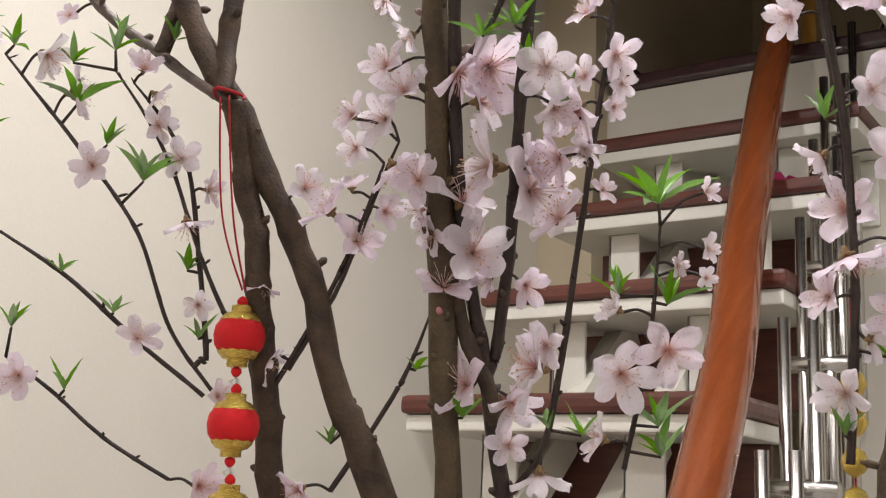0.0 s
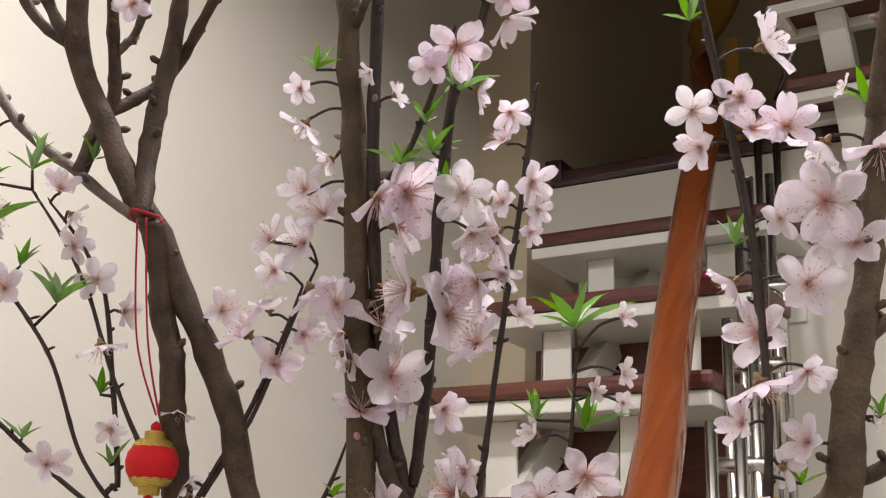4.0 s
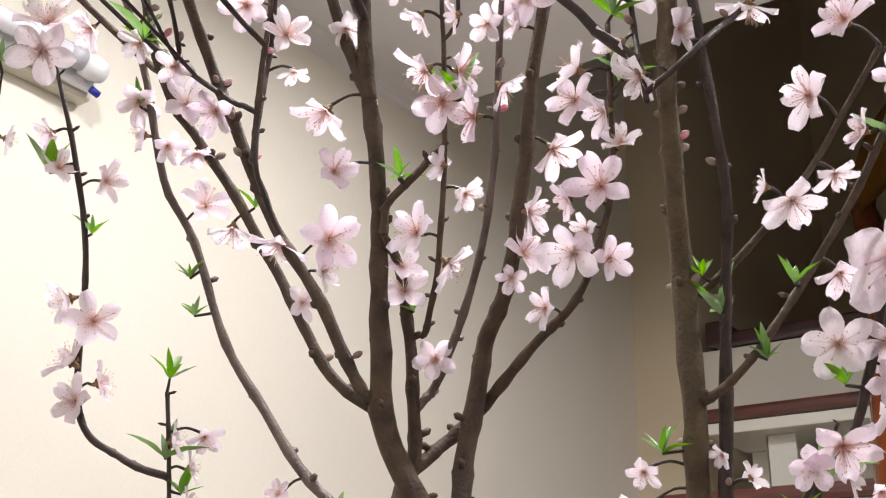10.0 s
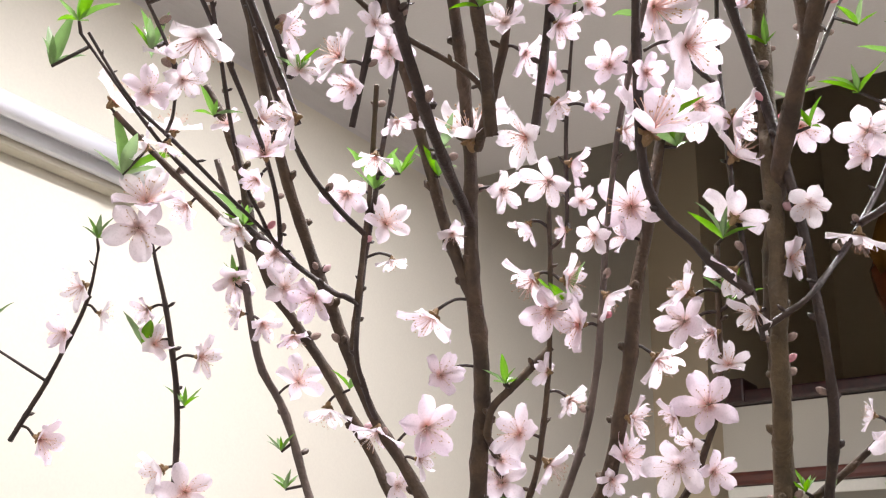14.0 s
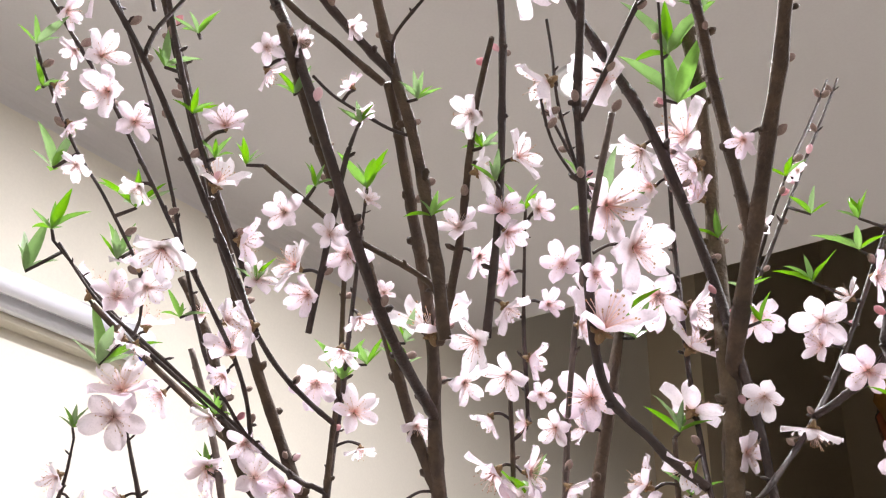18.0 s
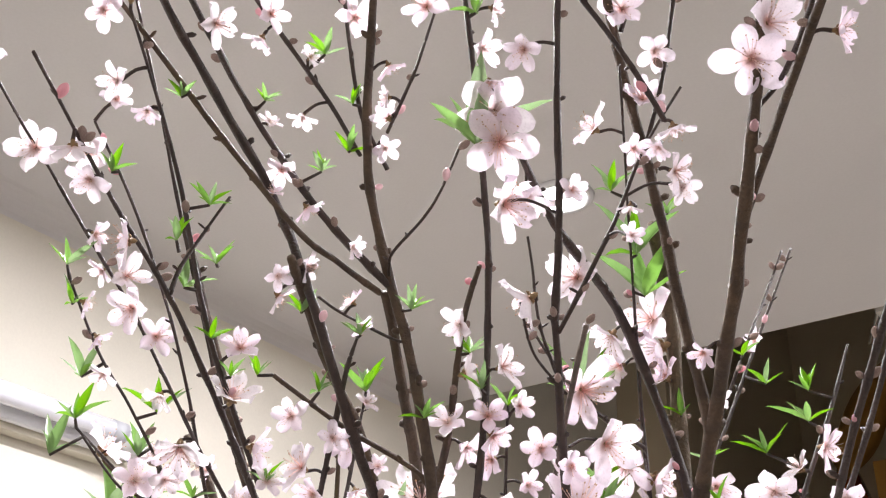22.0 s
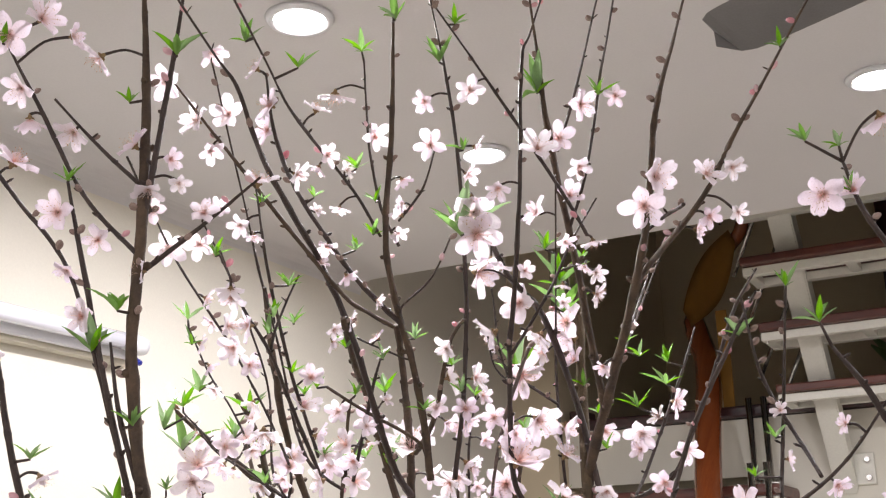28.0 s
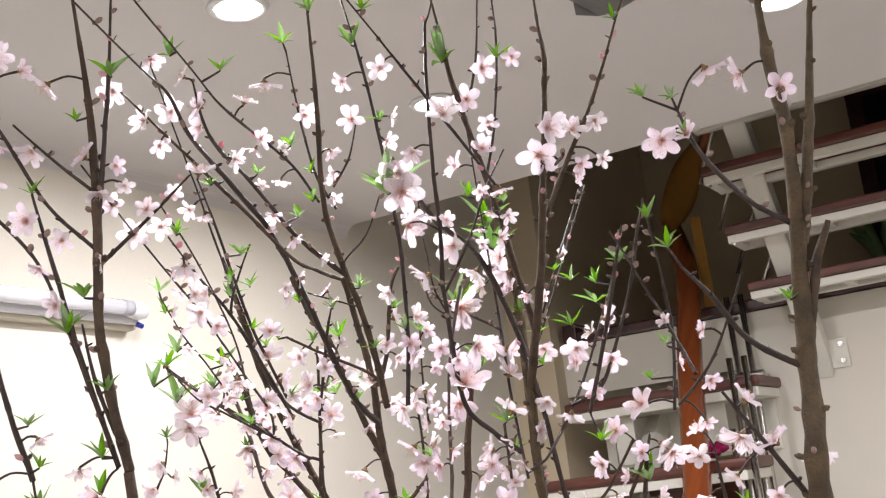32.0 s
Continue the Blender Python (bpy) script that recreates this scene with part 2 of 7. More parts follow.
structure("floor", (-1.7, -3.2, -0.1), (3.2, 3.3, 0.0), FLOOR, "pale beige tiled floor of the room")
structure("wall_left", (LEFT - 0.15, -3.2, 0.0), (LEFT, 3.3, 5.2), WALL, "cream painted plaster wall beside the blossom trees")
structure("wall_behind", (LEFT, -3.35, 0.0), (3.2, -3.2, CEIL), WALL, "cream painted plaster wall at the back of the room")
structure("wall_right", (3.2, -3.2, 0.0), (3.35, 3.3, 5.2), WALL, "cream painted plaster wall closing the room")
structure("ceiling", (LEFT, -3.2, CEIL), (3.2, EDGE, CEIL + 0.22), WHITE, "smooth white painted plaster ceiling")
# unseen lid over the stairwell, added so that no light enters from above
structure("ceiling_upper", (LEFT - 0.15, -3.2, 5.2), (3.35, 3.45, 5.3), WHITE, "unseen white lid added high above the stairwell to keep it dark")
# same cream as the room, in the copy darkened for shade
structure("wall_stairwell", (LEFT - 0.15, 3.3, 0.0), (3.35, 3.45, 5.2), SHADED_WALL, "cream wall of the stairwell, its shade put into the colour")
# unseen wall over the ceiling edge, added to close off the dark stairwell
structure("wall_upper_front", (LEFT, EDGE - 0.55, CEIL + 0.22), (3.2, EDGE - 0.45, 5.2), SHADED_WALL, "unseen wall added above the ceiling edge to close the stairwell")
structure("wall_under_landing", (-0.80, LAND, 0.0), (3.2, LAND + 0.12, 2.25), WALL, "cream wall beneath the stair landing")
# the pier's dimness comes from the darkened cream, not from the lamps
structure("wall_pier", (LEFT, LAND - 0.06, 0.0), (-1.265, 3.3, 5.2), SHADED_WALL, "cream plastered pier beside the stair landing, coloured darker for shade")
structure("landing_slab", (-1.265, LAND, 2.25), (3.2, 3.3, 2.385), WALL, "cream edge of the stair landing slab")

# soft plaster cove where the left wall meets the ceiling
bm = bmesh.new()
rows = []
for y in (-3.2, EDGE):
    arc = [(LEFT + 0.03 * (1 - math.cos(w)), y, CEIL - 0.03 * (1 - math.sin(w))) for w in np.linspace(0, math.pi / 2, 7)]
    rows.append([bm.verts.new(c) for c in arc + [(LEFT - 0.002, y, CEIL + 0.002)]])
for k in range(8):
    bm.faces.new((rows[0][k], rows[0][(k + 1) % 8], rows[1][(k + 1) % 8], rows[1][k]))
for r in rows:
    bm.faces.new(r)
tagged(part("cove", bm, WHITE), "rounded plaster cove between wall and ceiling", "cove", kind="structure")

# landing trim: dark wood nosing with its end block
trim = thing("landing_trim", "dark maroon wooden trim along the landing edge", "trim", kind="structure")
part("nosing", slab((-1.235, LAND - 0.02, 2.387), (3.2, LAND + 0.06, 2.415), 0.006), TRIMWOOD, trim)
part("end_block", slab((-1.245, LAND - 0.026, 2.389), (-1.205, LAND + 0.06, 2.440), 0.005), TRIMWOOD, trim)
part("base_strip", slab((-1.265, 3.27, 2.42), (3.2, 3.3, 2.50), 0.004), TRIMWOOD, trim)


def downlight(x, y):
    ob = thing("ceiling_downlight", "round white recessed ceiling downlight, switched on; three seen, the others added", "downlight", (x, y, CEIL), "ceiling downlights")
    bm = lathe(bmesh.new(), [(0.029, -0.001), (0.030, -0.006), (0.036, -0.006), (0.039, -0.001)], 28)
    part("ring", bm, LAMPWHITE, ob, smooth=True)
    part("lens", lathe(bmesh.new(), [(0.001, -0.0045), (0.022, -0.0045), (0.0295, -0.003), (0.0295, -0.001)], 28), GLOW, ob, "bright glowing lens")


# a fixture for every entry, the added unseen ones included
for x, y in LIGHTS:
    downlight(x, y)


# ---- fluorescent batten on the left wall ----
def tube_lamp(y0, y1, z):
    ob = thing("fluorescent_lamp", "white fluorescent batten with a bare tube on the wall", "wall lamp", (LEFT, 0, z))
    part("housing", slab((0.0, y0, -0.021), (0.022, y1, 0.020), 0.004), OFFWHITE, ob)
    part("channel", slab((0.022, y0 + 0.006, -0.014), (0.034, y1 - 0.004, 0.012), 0.004), LAMPWHITE, ob)
    part("tube", sweep(bmesh.new(), [(0.048, y, 0.008, 0.0125) for y in np.linspace(y0 + 0.03, y1 - 0.035, 8)], 16), TUBE, ob, smooth=True)
    for y, d in ((y0 + 0.006, 1), (y1 - 0.006, -1)):
        part("socket", sweep(bmesh.new(), [(0.046, y, 0.006, 0.013), (0.046, y + d * 0.012, 0.006, 0.0155), (0.046, y + d * 0.028, 0.007, 0.014)], 14), LAMPWHITE, ob, smooth=True)
        part("cap", sweep(bmesh.new(), [(0.048, y + d * 0.030, 0.008, 0.0131), (0.048, y + d * 0.050, 0.008, 0.0131)], 14), LAMPGREY, ob, "grey metal tube cap", smooth=True)
    part("starter", sweep(bmesh.new(), [(0.036, y1 - 0.012, -0.014, 0.0045), (0.036, y1 - 0.001, -0.017, 0.0045)], 10), LAMPBLUE, ob, "blue starter pin", smooth=True)


tube_lamp(-0.22, 0.95, 2.37)


# ---- lower flight ----
def tread(x0, x1, y, z, parent):
    """Wooden board with a rounded front on a white steel tray and two brackets."""
    b = part("tread", slab((x0, y, z - 0.026), (x1, y + 0.215, z), 0.008), REDWOOD, parent)
    part("tray", slab((x0 + 0.006, y + 0.008, z - 0.048), (x1 - 0.006, y + 0.20, z - 0.0265), 0.003), STEEL_WHITE, b)
    for x in (x0 + 0.10, x1 - 0.16):
        bm = bmesh.new()
        box(bm, (x, y + 0.055, z - 0.165), (x + 0.055, y + 0.062, z - 0.0485), 0.002)
        box(bm, (x, y + 0.055, z - 0.165), (x + 0.006, y + 0.15, z - 0.0485), 0.002)
        part("bracket", bm, STEEL_WHITE, b)
    part("riser", slab((x0 + 0.02, y + 0.19, z - 0.17), (x1 - 0.02, y + 0.20, z - 0.0485), 0.002), REDWOOD if z < 2.1 else STEEL_WHITE, b)


lower = thing("staircase_lower", "lower stair flight with red-brown wooden treads on white steel", "staircase", (0, 0, 0))
for k in range(1, 12):
    tread(-1.20 + 0.008 * k, -0.70, LAND - 0.20 * k, 2.40 - 0.183 * k, lower)
for x in (-1.02, -0.88):
    bm = sweep(bmesh.new(), [(x, LAND + 0.05, 2.40 - 0.19, 0.03), (x, LAND - 2.25, 2.40 - 0.19 - 2.04, 0.03)], 4)
    part("stringer", bm, STEEL_WHITE, lower)

# handrail of the lower flight, with steel balusters
rail = thing("handrail", "thick varnished orange-brown wooden handrail rising along the stairs", "handrail")
path = catmull([(-0.60, 0.95, 1.07, 0.030), (-0.687, 1.52, 1.625, 0.030), (-0.757, 1.80, 1.89, 0.030), (-0.835, 2.14, 2.24, 0.030), (-0.88, 2.38, 2.50, 0.030), (-0.915, 2.46, 2.60, 0.030), (-0.935, 2.49, 2.66, 0.026)], 6)
part("rail", sweep(bmesh.new(), path, 14), RAILWOOD, rail, smooth=True)
wreath = catmull([(-0.935, 2.49, 2.65, 0.024), (-0.915, 2.47, 2.70, 0.022), (-0.87, 2.43, 2.75, 0.020), (-0.80, 2.37, 2.80, 0.018), (-0.74, 2.30, 2.86, 0.016), (-0.70, 2.1, 3.08, 0.016)], 6)
part("wreath", sweep(bmesh.new(), wreath, 12), RAILWOOD, rail, "orange-brown curved wooden wreath", smooth=True)
for k in range(12):
    y = 2.36 - 0.17 * k
    f = (y - 1.52) / 0.96
    xr, zr = -0.687 - 0.17 * f, 1.625 + 0.94 * f
    for dx in (0.05, 0.085):
        part("baluster", sweep(bmesh.new(), [(xr + dx, y, max(zr - 0.75, 0.02), 0.0075), (xr + dx, y, zr - 0.02, 0.0075)], 10), CHROME, rail, smooth=True)
    part("clamp", sweep(bmesh.new(), [(xr + 0.03, y, zr - 0.22, 0.012), (xr + 0.11, y, zr - 0.22, 0.012)], 10), CHROME, rail, smooth=True)

bow = thing("ribbon_bow", "magenta ribbon tied round a steel baluster", "ribbon", (-0.80, 2.12, 2.06))
bm = bmesh.new()
for a in range(5):
    w = a * 1.26
    sweep(bm, [(0, 0, 0, 0.005), (0.015 * math.cos(w), 0.01 * math.sin(w), 0.012 * math.sin(w * 2), 0.011), (0.03 * math.cos(w), 0.02 * math.sin(w), 0.014 * math.sin(w * 2), 0.004)], 7)
part("bow", bm, MAGENTA, bow, smooth=True)

# ---- upper flight, seen from beneath ----
upper = thing("staircase_upper", "upper stair flight of white steel with red-brown treads", "staircase", (0.05, 0, 0))
for k in range(15):
    z, y = 2.403 + 0.117 * k, 2.300 - 0.109 * k
    x0, x1 = -0.73, 0.75
    b = part("tread", slab((x0, y - 0.128, z + 0.001), (x1, y + 0.02, z + 0.019), 0.004), REDWOOD, upper)
    for yy in (y - 0.11, y - 0.008):
        part("rail_bar", slab((x0, yy, z - 0.018), (x1, yy + 0.022, z), 0.002), STEEL_WHITE, b)
    for xx in (x0, x0 + 0.20):
        part("end_bar", slab((xx, y - 0.087, z - 0.017), (xx + 0.022, y - 0.009, z - 0.001), 0.002), STEEL_WHITE, b)
    part("bolt", sweep(bmesh.new(), [(x0 + 0.011, y - 0.10, z - 0.017, 0.004), (x0 + 0.011, y - 0.10, z - 0.022, 0.0035)], 8), CHROME, b)
bm = bmesh.new()
v, w = (-0.644, LAND - 0.002, 2.24), (-0.644, LAND - 1.45, 4.07)
d = Vector(w) - Vector(v)
cs = [Vector(v) + Vector((sx * 0.024, 0, sz * 0.045)) for sx, sz in ((-1, -1), (1, -1), (1, 1), (-1, 1))]
a = [bm.verts.new(c) for c in cs]
e = [bm.verts.new(c + d) for c in cs]
for k in range(4):
    bm.faces.new((a[k], a[(k + 1) % 4], e[(k + 1) % 4], e[k]))
bm.faces.new(a)
bm.faces.new(e)
bmesh.ops.bevel(bm, geom=bm.edges[:], offset=0.003, segments=2, affect="EDGES")
part("stringer", bm, STEEL_WHITE, upper, "white painted steel stringer")
plate = part("foot_plate", slab((-0.63, LAND - 0.010, 2.215), (-0.578, LAND - 0.0005, 2.285), 0.003), STEEL_WHITE, upper)
for x in (-0.592,):
    for z in (2.23, 2.27):
        part("bolt", sweep(bmesh.new(), [(x, LAND - 0.012, z, 0.007), (x, LAND - 0.020, z, 0.006)], 8), CHROME, plate)
for k in range(6):
    y = 2.32 - 0.09 * k
    z = 2.48 + 0.10 * k
    part("baluster", sweep(bmesh.new(), [(-0.80, y + 0.14, z - 0.10, 0.005), (-0.70, y + 0.06, z + 0.06, 0.005)], 8), CHROME, upper, smooth=True)

# dark window of the stairwell
win = thing("window_1", "large dark window behind the stairs at night", "window", (0, 3.29, 0), kind="structure")
part("window_frame", slab((-0.55, -0.05, 2.52), (2.2, -0.03, 4.9), 0.004), TRIMWOOD, win)
for i in range(4):
    for j in range(4):
        part("pane", slab((-0.50 + 0.67 * i, -0.06, 2.60 + 0.57 * j), (0.10 + 0.67 * i, -0.052, 3.10 + 0.57 * j)), DARKGLASS, win)
plant = thing("plant", "green leafy plant seen between the stair treads", "plant", (-0.50, 3.10, 2.50))
bm = bmesh.new()
for k in range(9):
    w = k * 0.7
    sweep(bm, [(0, 0, 0, 0.004), (0.05 * math.cos(w), 0.02, 0.10 + 0.02 * (k % 3), 0.018), (0.10 * math.cos(w), 0.02 * math.sin(w), 0.16 + 0.03 * (k % 4), 0.003)], 5)
part("foliage", bm, LEAF, plant, smooth=True)
cloth = thing("draped_cloth", "ochre cloth draped over the curved top of the handrail", "cloth", (-0.86, 2.42, 2.72))
bm = bmesh.new()
rows = []
for i in range(13):
    f = i / 12
    c = Vector((-0.075 + 0.155 * f, 0.035 - 0.10 * f, -0.075 + 0.165 * f ** 0.85))
    h = 0.022 + 0.05 * math.sin(math.pi * min(1, f * 0.95 + 0.05))
    rows.append([bm.verts.new(c + Vector((0.35 * h * v, -0.028 + 0.004 * math.sin(5 * f + 3 * v), -h * 0.9 * v + 0.012))) for v in np.linspace(-0.6, 1.1, 7)])
for a, b in zip(rows, rows[1:]):
    for j in range(6):
        bm.faces.new((a[j], a[j + 1], b[j + 1], b[j]))
bmesh.ops.solidify(bm, geom=bm.faces[:], thickness=0.003)
part("cloth", bm, OCHRE, cloth, smooth=True)
bm = bmesh.new()
box(bm, (0.0, 0.0, -0.30), (0.028, 0.004, -0.06), 0.0015)
part("tail", bm, OCHRE, cloth)

# ---- ceiling fan ----
fan = thing("ceiling_fan", "grey ceiling fan hanging from the ceiling, at rest", "fan", (0.06, 0.30, CEIL))
part("rod", sweep(bmesh.new(), [(0, 0, 0, 0.012), (0, 0, -0.17, 0.012)], 12), CHROME, fan, smooth=True)
part("motor", lathe(bmesh.new(), [(0.02, -0.16), (0.075, -0.175), (0.085, -0.21), (0.075, -0.24), (0.02, -0.25)], 24), FANGREY, fan, smooth=True)
for k in range(3):
    w = math.radians(157 + 120 * k)
    bm = bmesh.new()
    L, R = [], []
    for i in range(25):
        f = i / 24
        h = 0.030 * min(1, 0.5 + f) * math.sqrt(max(0.0004, 1 - max(0.0, (f - 0.88) / 0.12) ** 2))
        for s, row in ((1, L), (-1, R)):
            q = Vector((0.07 + 0.36 * (1 - (1 - f) ** 1.25), s * h, -0.225 + s * 0.006))
            row.append(bm.verts.new(Matrix.Rotation(w, 3, "Z") @ q))
    for i in range(24):
        bm.faces.new((L[i], L[i + 1], R[i + 1], R[i]))
    bmesh.ops.solidify(bm, geom=bm.faces[:], thickness=0.005)
    part("blade", bm, FANGREY, fan, smooth=False)

# ---- blossom trees ----
rng = random.Random(11)


def tree(label, x, y):
    return thing("peach_tree", label, "peach tree", (x, y, 0), "flowering peach trees")


main_tree = tree("flowering peach tree with brown forked stems and pink blossom", -0.60, 0.93)
grey_tree = tree("flowering peach tree with a straight grey-brown trunk", -0.585, 1.00)
near_tree = tree("flowering peach tree with dark slender stems and large blossom", -0.56, 1.06)
right_tree = tree("flowering peach tree with a thick grey trunk and side limbs", -0.42, 1.16)
left_tree = tree("slender flowering peach tree with dark upright twigs", -0.66, 0.30)
far_tree = tree("flowering peach tree with a grey stem and budding twigs", -0.22, 0.55)


def branch(tree_ob, bark, pts, buds=0):
    """One limb with swollen nodes, short spurs and a tapered tip."""
    ox, oy, _ = tree_ob.location
    pts = [(x - ox, y - oy, z, r) for x, y, z, r in pts]
    line = catmull(pts, max(4, 60 // len(pts)))
    dense, acc = [], 0.0
    r0 = pts[0][3]
    nodes = rng.uniform(0.010, 0.03)
    prev = np.array(line[0])
    bm = bmesh.new()
    spurs = []
    for q in line:
        q = np.array(q)
        acc += float(np.linalg.norm(q[:3] - prev[:3]))
        prev = q
        if acc > nodes:
            nodes = acc + rng.uniform(0.016, 0.045)
            q[3] *= 1.16
            spurs.append(q.copy())
        q[3] = max(q[3], 0.0009)
        q[:3] += np.array(noise.noise_vector(Vector(q[:3]) * 25)) * q[3] * 0.35
        dense.append(tuple(q))
    sweep(bm, dense, 10 if r0 > 0.006 else 7, 0.16)
    for q in spurs if buds else ():
        for twin in range(rng.choice((0, 0, 1, 1, 1, 2))):
            w = rng.uniform(0, 6.28)
            s = rng.uniform(0.0046, 0.0072)
            o = Vector((math.cos(w), math.sin(w), 0.6)).normalized()
            bud(tree_ob, Vector(q[:3]) + o * (q[3] + s * 0.5) + Vector(tree_ob.location), s, rng.choice((0, 1, 2, 1, 2)), o)
    for q in spurs:
        w = rng.uniform(0, 6.28)
        d = Vector((math.cos(w), math.sin(w), rng.uniform(0.2, 1.0))).normalized()
        p = Vector(q[:3])
        l = rng.uniform(0.002, 0.0055) + q[3] * 0.3
        s = min(q[3] * 0.5, 0.0022)
        sweep(bm, [(*(p + d * q[3] * 0.6), s), (*(p + d * (q[3] + l * 0.6)), s * 1.25), (*(p + d * (q[3] + l)), s * 0.4)], 5)
    return part("branch" if r0 < 0.009 else "limb", bm, BARKS[bark], tree_ob, smooth=True)


def stem(tree_ob, bark, foot, knee, top):
    """The trunk below its first fork, down to the floor."""
    ox, oy, _ = tree_ob.location
    pts = [(foot[0] - ox, foot[1] - oy, 0.0, top[3] * 1.7), (knee[0] - ox, knee[1] - oy, knee[2], top[3] * 1.15), (top[0] - ox, top[1] - oy, top[2], top[3])]
    part("trunk", sweep(bmesh.new(), catmull(pts, 10), 12, 0.12), BARKS[bark], tree_ob, smooth=True)


# blossom meshes: five cupped petals, a brush of stamens, a cup of sepals on a stalk
def petal_mesh(seed):
    g = random.Random(seed)
    bm = bmesh.new()
    open_ = g.uniform(0.1, 1.15)
    for k in range(5):
        w0 = 2 * math.pi * k / 5 + g.uniform(-0.13, 0.13)
        size, cup, tw, wid = g.uniform(0.88, 1.08), open_ + g.uniform(-0.22, 0.22), g.uniform(-0.3, 0.3), g.uniform(0.86, 1.08)
        grid = []
        for i in range(8):
            u = (0.0, 0.14, 0.32, 0.5, 0.68, 0.84, 0.95, 1.0)[i]
            s = max(0.0, (u - 0.1) / 0.9)
            half = wid * (0.04 + 0.285 * math.sin(math.pi * (0.04 + 0.93 * s ** 1.05)) ** 0.62 * (s > 0))
            row = []
            for j in range(5):
                v = (j - 2) / 2
                r = 0.05 + 0.95 * u * size - 0.03 * v * v * (u > 0.9)
                h = cup * (u ** 1.25) * 0.62 - 0.26 * u ** 3 * cup + 0.16 * v * v * (0.2 + s) + tw * v * u * 0.2 + 0.025 * g.uniform(-1, 1) * u
                x, y = r * math.cos(math.atan(0.35 * cup * u)), v * half
                row.append(bm.verts.new((x * math.cos(w0) - y * math.sin(w0), x * math.sin(w0) + y * math.cos(w0), h + 0.012 * (k % 2))))
            grid.append(row)
        for a, b in zip(grid, grid[1:]):
            for j in range(4):
                bm.faces.new((a[j], a[j + 1], b[j + 1], b[j]))
    return mesh_of(bm, "corolla", PETAL, True)


def stamen_mesh(seed):
    g = random.Random(seed)
    bm = bmesh.new()
    for k in range(24):
        w, tilt, l = g.uniform(0, 6.28), g.uniform(0.1, 0.95), g.uniform(0.45, 0.85)
        d = Vector((math.cos(w) * math.sin(tilt), math.sin(w) * math.sin(tilt), math.cos(tilt)))
        a, b = d * 0.05, d * l + Vector((0, 0, -0.06))
        sweep(bm, [(*a, 0.010), (*(d * l * 0.6), 0.008), (*b, 0.007)], 3, index=0, cap=False)
        sweep(bm, [(*(b - d * 0.02), 0.010), (*b, 0.020), (*(b + d * 0.03), 0.006)], 4, index=1)
    return mesh_of(bm, "stamen_tuft", [STAMEN, ANTHER], True)


def cup_mesh(seed):
    g = random.Random(seed)
    bm = lathe(bmesh.new(), [(0.03, -0.30), (0.085, -0.22), (0.115, -0.10), (0.12, -0.02), (0.04, 0.01)], 9)
    for k in range(5):
        w = 2 * math.pi * (k + 0.5) / 5
        c, s = math.cos(w), math.sin(w)
        sweep(bm, [(0.10 * c, 0.10 * s, -0.06, 0.05), (0.17 * c, 0.17 * s, -0.05, 0.05), (0.24 * c, 0.24 * s, -0.04 + 0.06 * g.random(), 0.010)], 5)
    return mesh_of(bm, "blossom", SEPAL, True)


PETALS = [petal_mesh(s) for s in range(14)]
STAMENS = [stamen_mesh(s) for s in range(4)]
CUPS = [cup_mesh(s) for s in range(3)]


def frame_of(n, spin):
    z = Vector(n).normalized()
    x = z.cross(Vector((0.2, 0.3, 1))).normalized()
    m = Matrix((x, z.cross(x), z)).transposed().to_4x4()
    return m @ Matrix.Rotation(spin, 4, "Z")


def blossom(tree_ob, p, n, width, foot):
    off = Vector(tree_ob.location)
    m = Matrix.Translation(Vector(p) - off) @ frame_of(n, rng.uniform(0, 6.28)) @ Matrix.Scale(width * 0.54, 4)
    cup = new("blossom", rng.choice(CUPS))
    cup.parent, cup.matrix_local = tree_ob, m
    for name, kind in (("corolla", PETALS), ("stamen_tuft", STAMENS)):
        o = new(name, rng.choice(kind))
        o.parent = cup
    a, b = Vector(foot) - off, Vector(p) - off - Vector(n).normalized() * width * 0.13
    if 0.004 < (a - b).length < 0.09:
        mid = (a + b) / 2 + Vector((0, 0, 0.15 * (a - b).length))
        part("stalk", sweep(bmesh.new(), catmull([(*a, 0.0011), (*mid, 0.0010), (*b, 0.0012)], 4), 5), BARKS["dark"], tree_ob, smooth=True)


def leaf_mesh(seed):
    g = random.Random(seed)
    bm = bmesh.new()
    curl, fold = g.uniform(-0.1, 0.5), g.uniform(0.25, 0.7)
    grid = []
    for i in range(9):
        u = i / 8
        half = 0.115 * math.sin(math.pi * u ** 0.75) ** 0.9 + 0.003
        x, z = u * (1 - 0.1 * curl * u), -curl * u * u * 0.45
        grid.append([bm.verts.new((x, v * half, z + abs(v) * half * fold + 0.006 * math.sin(i * 2.1 + v))) for v in (-1, -0.5, 0, 0.5, 1)])
    for a, b in zip(grid, grid[1:]):
        for j in range(4):
            bm.faces.new((a[j], a[j + 1], b[j + 1], b[j]))
    return mesh_of(bm, "leaf", LEAF, True)


def bud_mesh(material):
    bm = lathe(bmesh.new(), [(0.11, -0.62), (0.22, -0.45), (0.34, -0.2), (0.37, 0.05), (0.30, 0.34), (0.14, 0.55), (0.02, 0.62)], 9)
    return mesh_of(bm, "bud", material, True)


LEAVES = [leaf_mesh(s) for s in range(7)]
BUDS = [bud_mesh(BUDPINK), bud_mesh(BUDGREY), bud_mesh(BUDGREY)]


